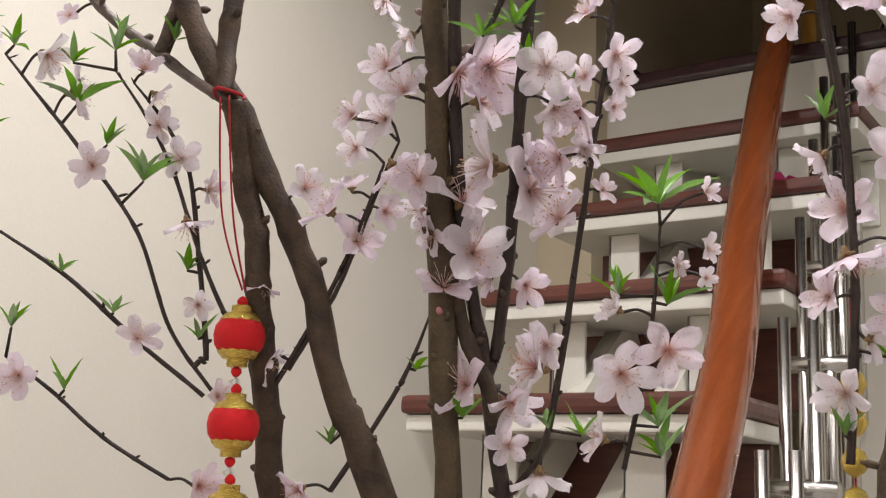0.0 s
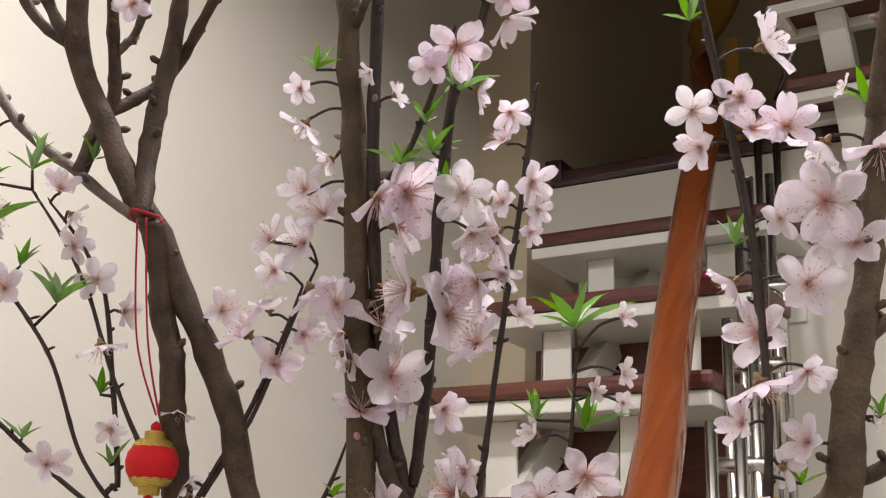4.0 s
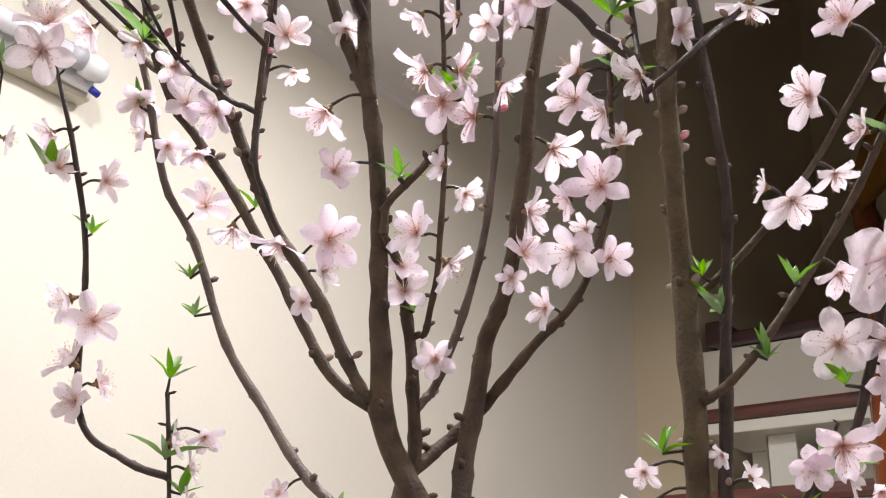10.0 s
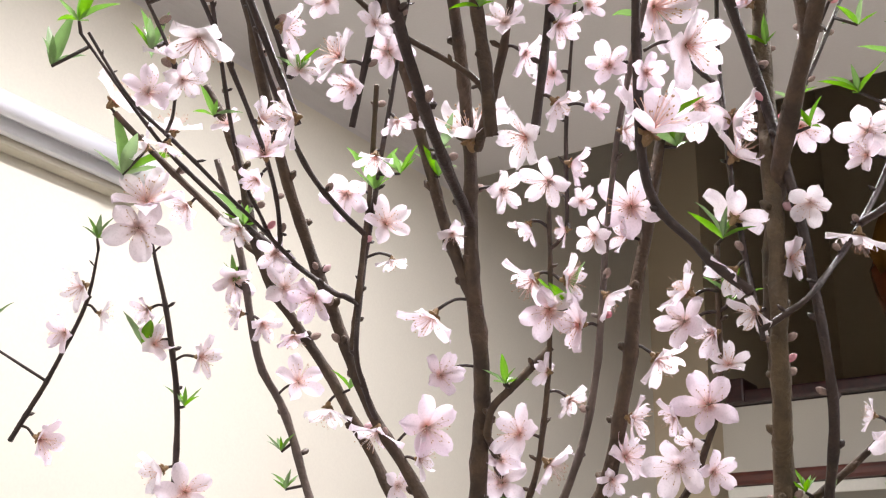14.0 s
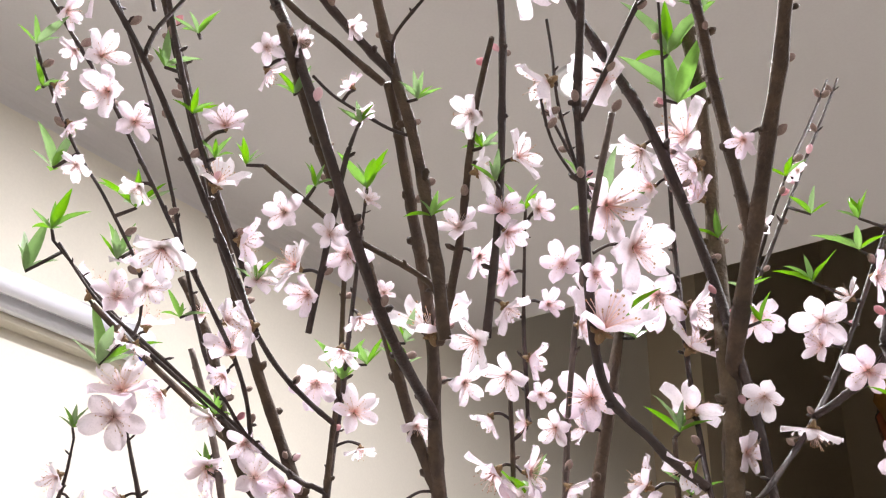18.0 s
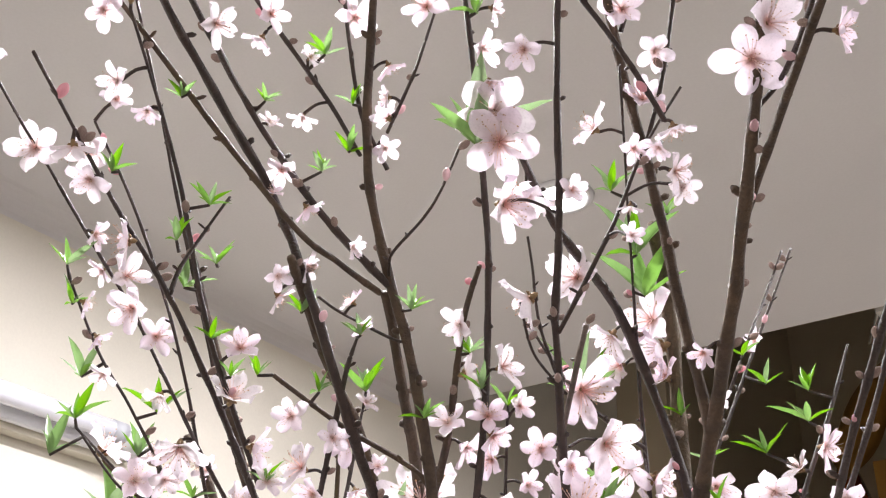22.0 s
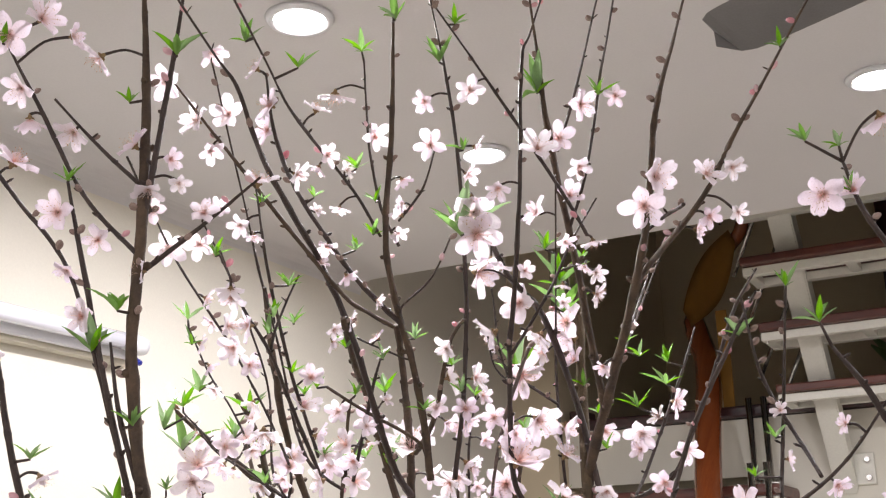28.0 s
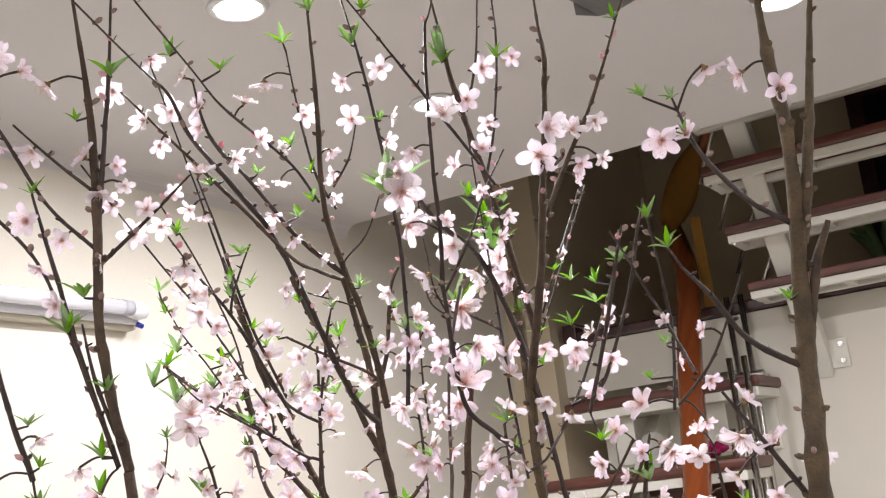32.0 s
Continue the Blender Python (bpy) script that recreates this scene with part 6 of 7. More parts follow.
blossom(left_tree, (-0.713, 0.200, 2.324), (-0.00, -0.60, -0.80), 0.026, (-0.713, 0.205, 2.330))
blossom(left_tree, (-0.705, 0.185, 2.387), (0.97, 0.26, -0.02), 0.019, (-0.743, 0.173, 2.372))
blossom(left_tree, (-0.719, 0.197, 2.266), (0.26, -0.95, -0.17), 0.028, (-0.713, 0.205, 2.268))
blossom(left_tree, (-0.696, 0.212, 2.247), (0.27, -0.84, -0.47), 0.021, (-0.690, 0.218, 2.255))
blossom(left_tree, (-0.703, 0.209, 2.195), (0.16, -0.98, -0.14), 0.023, (-0.705, 0.214, 2.195))
blossom(left_tree, (-0.766, 0.170, 2.292), (-0.55, -0.11, -0.82), 0.019, (-0.760, 0.176, 2.300))
blossom(left_tree, (-0.735, 0.214, 2.094), (0.36, 0.40, -0.84), 0.022, (-0.752, 0.209, 2.093))
blossom(left_tree, (-0.629, 0.239, 2.261), (0.57, -0.68, 0.47), 0.021, (-0.629, 0.245, 2.258))
blossom(left_tree, (-0.654, 0.241, 2.288), (0.53, -0.29, -0.80), 0.016, (-0.672, 0.234, 2.293))
blossom(left_tree, (-0.659, 0.237, 2.305), (0.96, -0.09, -0.28), 0.017, (-0.670, 0.235, 2.307))
blossom(main_tree, (-0.786, 0.417, 2.311), (0.43, -0.71, -0.56), 0.027, (-0.780, 0.424, 2.318))
blossom(main_tree, (-0.732, 0.361, 2.458), (0.48, 0.04, -0.87), 0.026, (-0.737, 0.363, 2.461))
blossom(main_tree, (-0.638, 0.302, 2.394), (-0.50, -0.68, 0.53), 0.020, (-0.636, 0.311, 2.392))
blossom(main_tree, (-0.635, 0.316, 2.369), (-0.35, -0.91, 0.22), 0.026, (-0.638, 0.320, 2.370))
blossom(grey_tree, (-0.621, 0.700, 2.135), (0.65, -0.43, 0.63), 0.058, (-0.626, 0.703, 2.133))
blossom(grey_tree, (-0.542, 0.800, 2.091), (-0.31, 0.19, -0.93), 0.033, (-0.545, 0.803, 2.094))
blossom(far_tree, (-0.381, 0.601, 2.076), (-0.31, -0.87, 0.38), 0.032, (-0.357, 0.622, 2.074))
blossom(far_tree, (-0.343, 0.590, 2.146), (-0.27, -0.79, 0.55), 0.016, (-0.343, 0.596, 2.145))
blossom(far_tree, (-0.249, 0.441, 2.265), (-0.15, -0.85, 0.50), 0.022, (-0.249, 0.447, 2.265))
blossom(grey_tree, (-0.348, 0.450, 2.299), (0.68, -0.54, 0.50), 0.026, (-0.346, 0.458, 2.296))
blossom(grey_tree, (-0.333, 0.466, 2.307), (0.60, -0.30, -0.74), 0.022, (-0.340, 0.466, 2.312))
blossom(grey_tree, (-0.598, 0.487, 2.429), (-0.27, -0.64, -0.72), 0.024, (-0.581, 0.501, 2.437))
blossom(grey_tree, (-0.555, 0.491, 2.431), (0.28, -0.75, -0.60), 0.026, (-0.544, 0.500, 2.443))
blossom(grey_tree, (-0.567, 0.521, 2.391), (0.83, 0.45, -0.33), 0.021, (-0.583, 0.518, 2.389))
blossom(main_tree, (-0.641, 0.597, 2.232), (-0.30, -0.84, -0.45), 0.025, (-0.642, 0.602, 2.233))
blossom(main_tree, (-0.650, 0.617, 2.208), (0.76, 0.60, 0.26), 0.031, (-0.658, 0.618, 2.208))
blossom(main_tree, (-0.670, 0.627, 2.183), (0.36, -0.88, 0.31), 0.025, (-0.671, 0.632, 2.186))
blossom(grey_tree, (-0.461, 0.597, 2.444), (0.28, -0.83, -0.48), 0.021, (-0.475, 0.592, 2.449))
blossom(left_tree, (-0.712, 0.202, 2.226), (0.03, -0.56, -0.83), 0.018, (-0.714, 0.206, 2.227))
blossom(left_tree, (-0.708, 0.230, 2.066), (0.32, -0.19, -0.93), 0.022, (-0.686, 0.246, 2.073))
blossom(main_tree, (-0.645, 0.326, 2.355), (-0.28, -0.96, -0.08), 0.023, (-0.643, 0.332, 2.356))
blossom(main_tree, (-0.749, 0.384, 2.379), (0.54, -0.30, -0.79), 0.023, (-0.744, 0.388, 2.390))
blossom(main_tree, (-0.738, 0.507, 2.175), (0.70, -0.35, 0.62), 0.033, (-0.741, 0.512, 2.172))
blossom(main_tree, (-0.721, 0.494, 2.198), (0.63, -0.69, 0.35), 0.024, (-0.736, 0.493, 2.192))
blossom(main_tree, (-0.649, 0.395, 2.398), (0.52, -0.11, 0.85), 0.025, (-0.664, 0.396, 2.387))
blossom(main_tree, (-0.660, 0.504, 2.415), (0.85, -0.36, -0.39), 0.028, (-0.668, 0.505, 2.416))
blossom(main_tree, (-0.600, 0.499, 2.392), (0.28, -0.96, -0.05), 0.029, (-0.599, 0.506, 2.392))
blossom(grey_tree, (-0.554, 0.619, 2.355), (-0.47, -0.83, 0.29), 0.031, (-0.540, 0.633, 2.354))
blossom(grey_tree, (-0.521, 0.623, 2.367), (0.58, -0.78, 0.24), 0.028, (-0.529, 0.623, 2.369))
blossom(grey_tree, (-0.464, 0.523, 2.243), (0.90, 0.08, -0.44), 0.022, (-0.472, 0.523, 2.247))
blossom(far_tree, (-0.257, 0.501, 2.059), (0.76, 0.03, 0.65), 0.027, (-0.266, 0.503, 2.054))
blossom(left_tree, (-0.701, 0.241, 2.045), (-0.03, -0.85, -0.53), 0.029, (-0.686, 0.249, 2.065))
blossom(far_tree, (-0.266, 0.504, 2.032), (-0.41, -0.47, -0.78), 0.040, (-0.258, 0.513, 2.037))
blossom(far_tree, (-0.244, 0.518, 2.025), (-0.44, -0.41, 0.80), 0.030, (-0.250, 0.522, 2.020))
blossom(far_tree, (-0.276, 0.508, 2.002), (-0.80, 0.08, -0.59), 0.020, (-0.250, 0.522, 2.020))
blossom(right_tree, (-0.424, 0.883, 2.058), (-0.53, -0.47, 0.70), 0.029, (-0.415, 0.900, 2.036))
blossom(right_tree, (-0.431, 0.891, 2.027), (0.06, -1.00, 0.07), 0.029, (-0.416, 0.904, 2.028))
blossom(far_tree, (-0.328, 0.615, 2.053), (0.42, -0.27, -0.87), 0.020, (-0.343, 0.606, 2.074))
blossom(far_tree, (-0.179, 0.471, 2.292), (0.40, -0.86, -0.31), 0.025, (-0.184, 0.473, 2.296))
blossom(far_tree, (-0.349, 0.629, 2.112), (0.93, 0.36, 0.02), 0.018, (-0.354, 0.632, 2.112))
blossom(main_tree, (-0.620, 0.791, 2.023), (0.33, -0.74, 0.58), 0.026, (-0.626, 0.794, 2.021))
blossom(grey_tree, (-0.653, 0.874, 1.832), (-0.49, -0.21, -0.85), 0.032, (-0.630, 0.891, 1.844))
blossom(main_tree, (-0.681, 0.883, 1.762), (-0.24, -0.92, 0.32), 0.029, (-0.663, 0.910, 1.750))
blossom(near_tree, (-0.450, 0.854, 2.035), (0.56, -0.39, -0.73), 0.044, (-0.474, 0.840, 2.039))
blossom(right_tree, (-0.434, 0.911, 1.979), (-0.13, -0.57, -0.81), 0.031, (-0.420, 0.923, 1.988))
blossom(main_tree, (-0.819, 0.827, 1.799), (0.66, -0.48, 0.57), 0.027, (-0.830, 0.829, 1.792))
blossom(main_tree, (-0.808, 0.835, 1.760), (0.98, -0.18, -0.13), 0.026, (-0.814, 0.836, 1.761))
blossom(main_tree, (-0.898, 0.820, 1.852), (0.38, -0.90, 0.23), 0.019, (-0.882, 0.831, 1.863))
blossom(main_tree, (-0.991, 0.777, 1.770), (0.58, -0.80, 0.16), 0.028, (-0.971, 0.799, 1.770))
blossom(main_tree, (-0.850, 0.538, 2.152), (0.90, -0.40, 0.15), 0.029, (-0.862, 0.539, 2.149))
blossom(main_tree, (-0.908, 0.671, 2.128), (-0.11, -0.60, -0.79), 0.026, (-0.908, 0.673, 2.133))
blossom(main_tree, (-0.841, 0.618, 2.127), (-0.20, -0.61, -0.77), 0.024, (-0.836, 0.623, 2.136))
blossom(right_tree, (-0.966, 0.700, 2.053), (0.94, 0.30, -0.13), 0.031, (-0.987, 0.694, 2.051))
blossom(main_tree, (-0.727, 0.559, 2.146), (-0.25, -0.93, 0.29), 0.031, (-0.719, 0.571, 2.144))
blossom(main_tree, (-0.724, 0.567, 2.132), (-0.05, -0.87, -0.50), 0.024, (-0.722, 0.573, 2.135))
blossom(main_tree, (-0.854, 0.785, 1.969), (0.95, -0.26, -0.17), 0.026, (-0.863, 0.785, 1.969))
blossom(main_tree, (-0.776, 0.792, 1.981), (0.77, -0.59, 0.23), 0.025, (-0.780, 0.795, 1.982))
blossom(main_tree, (-0.724, 0.763, 2.026), (-0.95, -0.05, 0.31), 0.022, (-0.726, 0.767, 2.026))
blossom(main_tree, (-0.719, 0.737, 2.077), (-0.56, -0.36, -0.74), 0.038, (-0.712, 0.745, 2.082))
blossom(main_tree, (-0.667, 0.643, 2.171), (0.74, 0.22, -0.64), 0.026, (-0.678, 0.639, 2.177))
blossom(grey_tree, (-0.612, 0.678, 2.159), (0.79, -0.46, -0.41), 0.022, (-0.615, 0.682, 2.160))
blossom(main_tree, (-0.649, 0.723, 2.153), (0.96, 0.14, -0.24), 0.024, (-0.652, 0.725, 2.157))
blossom(grey_tree, (-0.522, 0.845, 2.186), (-0.52, -0.72, 0.47), 0.025, (-0.518, 0.854, 2.185))
blossom(main_tree, (-0.653, 0.789, 1.997), (-0.76, -0.47, -0.45), 0.027, (-0.637, 0.807, 1.994))
blossom(main_tree, (-0.688, 0.341, 2.240), (-0.52, 0.58, -0.63), 0.022, (-0.688, 0.340, 2.249))
blossom(main_tree, (-0.792, 0.386, 2.300), (0.61, -0.76, -0.23), 0.031, (-0.795, 0.389, 2.303))
blossom(main_tree, (-0.765, 0.414, 2.340), (0.87, -0.49, -0.04), 0.021, (-0.782, 0.414, 2.331))
blossom(main_tree, (-0.711, 0.397, 2.301), (0.00, -0.15, -0.99), 0.016, (-0.708, 0.403, 2.304))
blossom(main_tree, (-0.784, 0.456, 2.245), (1.00, -0.02, -0.01), 0.028, (-0.794, 0.456, 2.245))
blossom(main_tree, (-0.808, 0.448, 2.231), (0.57, 0.78, -0.27), 0.019, (-0.814, 0.449, 2.232))
blossom(main_tree, (-0.812, 0.530, 2.145), (0.78, -0.04, -0.63), 0.025, (-0.816, 0.525, 2.156))
blossom(main_tree, (-0.691, 0.511, 2.249), (0.89, 0.42, -0.19), 0.020, (-0.697, 0.511, 2.252))
blossom(main_tree, (-0.698, 0.495, 2.238), (0.82, -0.17, -0.55), 0.017, (-0.692, 0.503, 2.242))
blossom(main_tree, (-0.644, 0.522, 2.342), (-0.56, -0.17, 0.81), 0.021, (-0.645, 0.527, 2.344))
blossom(main_tree, (-0.653, 0.532, 2.329), (0.56, -0.30, -0.78), 0.018, (-0.659, 0.533, 2.329))
blossom(main_tree, (-0.717, 0.494, 2.351), (0.88, -0.28, 0.39), 0.016, (-0.725, 0.494, 2.352))
blossom(main_tree, (-0.684, 0.546, 2.238), (-0.44, -0.60, 0.67), 0.017, (-0.693, 0.549, 2.233))
blossom(grey_tree, (-0.633, 0.616, 2.177), (0.50, -0.81, 0.31), 0.024, (-0.639, 0.620, 2.176))
blossom(main_tree, (-0.663, 0.667, 2.169), (-0.43, -0.85, -0.31), 0.026, (-0.658, 0.676, 2.172))
blossom(near_tree, (-0.586, 0.552, 2.342), (0.33, -0.58, -0.75), 0.048, (-0.585, 0.560, 2.342))
blossom(near_tree, (-0.592, 0.596, 2.307), (-0.14, -0.01, -0.99), 0.040, (-0.589, 0.593, 2.324))
blossom(near_tree, (-0.602, 0.679, 2.287), (0.00, -0.98, -0.20), 0.043, (-0.596, 0.686, 2.294))
blossom(grey_tree, (-0.582, 0.762, 2.262), (-0.74, -0.53, -0.41), 0.045, (-0.578, 0.771, 2.263))
blossom(grey_tree, (-0.622, 0.777, 2.187), (0.04, -0.60, -0.80), 0.044, (-0.612, 0.789, 2.190))
blossom(grey_tree, (-0.602, 0.776, 2.146), (0.71, -0.07, 0.70), 0.039, (-0.607, 0.781, 2.142))
blossom(grey_tree, (-0.493, 0.604, 2.284), (0.51, -0.40, -0.76), 0.020, (-0.530, 0.605, 2.290))
blossom(grey_tree, (-0.520, 0.591, 2.274), (-0.21, 0.29, -0.93), 0.016, (-0.519, 0.597, 2.276))
blossom(grey_tree, (-0.524, 0.599, 2.260), (0.89, -0.45, -0.04), 0.016, (-0.545, 0.610, 2.270))
blossom(left_tree, (-0.742, 0.163, 2.389), (0.40, -0.74, -0.54), 0.032, (-0.746, 0.168, 2.382))
blossom(left_tree, (-0.745, 0.179, 2.301), (0.68, -0.01, 0.73), 0.031, (-0.758, 0.179, 2.296))
blossom(left_tree, (-0.699, 0.206, 2.379), (-0.61, -0.45, -0.65), 0.029, (-0.676, 0.226, 2.382))
blossom(left_tree, (-0.768, 0.170, 2.225), (-0.04, -0.79, -0.61), 0.031, (-0.766, 0.177, 2.226))
blossom(left_tree, (-0.756, 0.180, 2.182), (-0.47, -0.17, -0.87), 0.031, (-0.757, 0.185, 2.183))
blossom(left_tree, (-0.763, 0.180, 2.160), (-0.12, -0.29, -0.95), 0.028, (-0.755, 0.190, 2.163))
blossom(left_tree, (-0.775, 0.197, 2.063), (0.20, -0.95, -0.23), 0.028, (-0.750, 0.217, 2.069))
blossom(main_tree, (-0.753, 0.330, 2.423), (0.21, -0.80, -0.56), 0.031, (-0.752, 0.336, 2.426))
blossom(left_tree, (-0.671, 0.230, 2.283), (0.21, -0.31, -0.93), 0.023, (-0.672, 0.234, 2.286))
blossom(main_tree, (-0.749, 0.365, 2.400), (-0.12, -0.98, 0.17), 0.031, (-0.747, 0.372, 2.401))
blossom(left_tree, (-0.682, 0.226, 2.316), (-0.38, -0.72, 0.58), 0.026, (-0.680, 0.234, 2.314))
blossom(main_tree, (-0.757, 0.326, 2.311), (0.51, -0.85, -0.10), 0.024, (-0.760, 0.331, 2.310))
blossom(left_tree, (-0.671, 0.228, 2.225), (-0.51, -0.85, -0.15), 0.021, (-0.674, 0.232, 2.226))
blossom(main_tree, (-0.674, 0.460, 2.443), (-0.26, 0.33, -0.91), 0.033, (-0.653, 0.477, 2.450))
blossom(grey_tree, (-0.507, 0.521, 2.376), (0.51, -0.79, 0.34), 0.034, (-0.511, 0.525, 2.376))
blossom(grey_tree, (-0.489, 0.581, 2.436), (0.89, -0.24, -0.40), 0.033, (-0.495, 0.581, 2.442))
blossom(grey_tree, (-0.432, 0.565, 2.324), (0.26, -0.76, -0.60), 0.040, (-0.432, 0.572, 2.319))
blossom(grey_tree, (-0.424, 0.576, 2.352), (0.81, -0.51, -0.29), 0.037, (-0.429, 0.578, 2.352))
blossom(grey_tree, (-0.572, 0.812, 2.173), (0.47, -0.56, -0.68), 0.033, (-0.579, 0.812, 2.178))
blossom(grey_tree, (-0.492, 0.802, 2.065), (-0.26, -0.91, 0.32), 0.035, (-0.480, 0.819, 2.054))
blossom(grey_tree, (-0.517, 0.810, 2.031), (-0.57, -0.80, -0.18), 0.035, (-0.507, 0.826, 2.020))
blossom(far_tree, (-0.303, 0.567, 2.085), (0.56, -0.28, -0.78), 0.022, (-0.309, 0.567, 2.090))
blossom(far_tree, (-0.282, 0.503, 2.121), (-0.74, -0.66, 0.10), 0.016, (-0.271, 0.517, 2.115))
blossom(far_tree, (-0.267, 0.431, 2.263), (-0.04, -0.74, -0.67), 0.030, (-0.251, 0.444, 2.272))
blossom(far_tree, (-0.226, 0.441, 2.313), (0.30, 0.53, -0.79), 0.032, (-0.253, 0.439, 2.286))
blossom(far_tree, (-0.216, 0.537, 2.011), (0.01, -0.35, -0.94), 0.029, (-0.219, 0.540, 2.015))
blossom(far_tree, (-0.251, 0.526, 1.983), (0.01, -0.91, -0.41), 0.020, (-0.238, 0.537, 1.993))
blossom(main_tree, (-0.734, 0.689, 2.156), (0.24, -0.64, 0.73), 0.058, (-0.738, 0.693, 2.154))
blossom(grey_tree, (-0.601, 0.767, 2.103), (0.30, 0.42, 0.85), 0.040, (-0.601, 0.774, 2.099))
blossom(far_tree, (-0.203, 0.453, 2.306), (-0.85, -0.38, -0.36), 0.030, (-0.183, 0.468, 2.314))
blossom(left_tree, (-0.721, 0.172, 2.399), (0.96, -0.16, 0.22), 0.031, (-0.746, 0.168, 2.382))
blossom(main_tree, (-0.665, 0.342, 2.321), (0.42, -0.27, 0.86), 0.029, (-0.670, 0.346, 2.317))
blossom(main_tree, (-0.737, 0.391, 2.413), (0.28, -0.95, -0.14), 0.031, (-0.743, 0.395, 2.408))
blossom(grey_tree, (-0.514, 0.587, 2.411), (0.39, -0.88, -0.27), 0.030, (-0.514, 0.593, 2.412))

# young leaves: foot, length
sprig(near_tree, (-0.518, 0.988, 1.712), 0.037, (-0.520, 0.995, 1.700))
sprig(near_tree, (-0.578, 0.908, 1.812), 0.020, (-0.575, 0.917, 1.809))
sprig(near_tree, (-0.562, 0.945, 1.765), 0.027, (-0.548, 0.961, 1.761))
sprig(near_tree, (-0.518, 1.002, 1.651), 0.027, (-0.526, 1.001, 1.653))
sprig(main_tree, (-0.835, 0.815, 1.811), 0.022, (-0.840, 0.821, 1.800))
sprig(main_tree, (-0.860, 0.801, 1.802), 0.018, (-0.840, 0.821, 1.800))
sprig(main_tree, (-0.832, 0.815, 1.744), 0.018, (-0.846, 0.813, 1.734))
sprig(main_tree, (-0.785, 0.868, 1.621), 0.018, (-0.785, 0.874, 1.623))
sprig(main_tree, (-0.851, 0.806, 1.658), 0.016, (-0.855, 0.810, 1.658))
sprig(main_tree, (-0.826, 0.831, 1.634), 0.017, (-0.832, 0.833, 1.633))
sprig(main_tree, (-0.883, 0.797, 1.622), 0.017, (-0.892, 0.802, 1.604))
sprig(main_tree, (-0.857, 0.824, 1.584), 0.021, (-0.865, 0.826, 1.580))
sprig(main_tree, (-0.670, 0.951, 1.608), 0.018, (-0.677, 0.953, 1.610))
sprig(grey_tree, (-0.644, 0.970, 1.579), 0.024, (-0.656, 0.968, 1.579))
sprig(near_tree, (-0.593, 0.991, 1.574), 0.020, (-0.596, 0.995, 1.574))
sprig(near_tree, (-0.576, 1.004, 1.571), 0.020, (-0.596, 0.995, 1.574))
sprig(near_tree, (-0.534, 1.031, 1.560), 0.027, (-0.553, 1.023, 1.563))
sprig(right_tree, (-0.426, 1.051, 1.576), 0.019, (-0.425, 1.058, 1.574))
sprig(right_tree, (-0.427, 1.028, 1.766), 0.020, (-0.421, 1.039, 1.765))
sprig(main_tree, (-0.792, 0.859, 1.665), 0.018, (-0.789, 0.868, 1.665))
sprig(main_tree, (-0.893, 0.777, 1.812), 0.018, (-0.903, 0.778, 1.808))
sprig(main_tree, (-0.963, 0.772, 1.929), 0.029, (-0.969, 0.776, 1.922))
sprig(grey_tree, (-0.562, 0.837, 1.899), 0.020, (-0.569, 0.837, 1.903))
sprig(near_tree, (-0.556, 0.902, 1.846), 0.028, (-0.561, 0.903, 1.852))
sprig(near_tree, (-0.575, 0.919, 1.791), 0.021, (-0.579, 0.923, 1.790))
sprig(near_tree, (-0.489, 0.892, 1.892), 0.020, (-0.518, 0.874, 1.900))
sprig(right_tree, (-0.410, 0.929, 1.914), 0.026, (-0.417, 0.930, 1.916))
sprig(right_tree, (-0.400, 0.939, 1.965), 0.020, (-0.420, 0.929, 1.967))
sprig(right_tree, (-0.426, 0.950, 1.885), 0.024, (-0.420, 0.958, 1.890))
sprig(main_tree, (-0.966, 0.795, 1.853), 0.022, (-0.976, 0.792, 1.856))
sprig(near_tree, (-0.593, 0.854, 1.934), 0.026, (-0.592, 0.861, 1.935))
sprig(near_tree, (-0.531, 0.865, 1.887), 0.021, (-0.523, 0.876, 1.887))
sprig(grey_tree, (-0.548, 0.851, 1.943), 0.016, (-0.548, 0.858, 1.943))
sprig(main_tree, (-0.857, 0.834, 1.835), 0.021, (-0.856, 0.839, 1.839))
sprig(near_tree, (-0.568, 0.884, 1.820), 0.018, (-0.573, 0.886, 1.823))
sprig(main_tree, (-0.979, 0.625, 2.166), 0.041, (-0.963, 0.631, 2.185))
sprig(main_tree, (-0.815, 0.698, 2.144), 0.029, (-0.816, 0.701, 2.149))
sprig(main_tree, (-0.759, 0.692, 2.138), 0.020, (-0.765, 0.694, 2.140))
sprig(main_tree, (-0.638, 0.760, 2.172), 0.024, (-0.643, 0.764, 2.168))
sprig(main_tree, (-0.609, 0.766, 2.091), 0.026, (-0.614, 0.770, 2.090))
sprig(main_tree, (-0.936, 0.697, 2.101), 0.019, (-0.933, 0.706, 2.098))
sprig(right_tree, (-1.004, 0.630, 2.126), 0.016, (-1.009, 0.636, 2.121))
sprig(grey_tree, (-0.600, 0.849, 1.957), 0.016, (-0.598, 0.857, 1.955))
sprig(main_tree, (-0.829, 0.569, 2.145), 0.016, (-0.824, 0.576, 2.151))
sprig(main_tree, (-0.814, 0.444, 2.230), 0.016, (-0.815, 0.447, 2.235))
sprig(main_tree, (-0.872, 0.502, 2.187), 0.022, (-0.876, 0.507, 2.183))
sprig(main_tree, (-0.792, 0.500, 2.175), 0.026, (-0.806, 0.497, 2.173))
sprig(main_tree, (-0.731, 0.480, 2.201), 0.016, (-0.734, 0.482, 2.204))
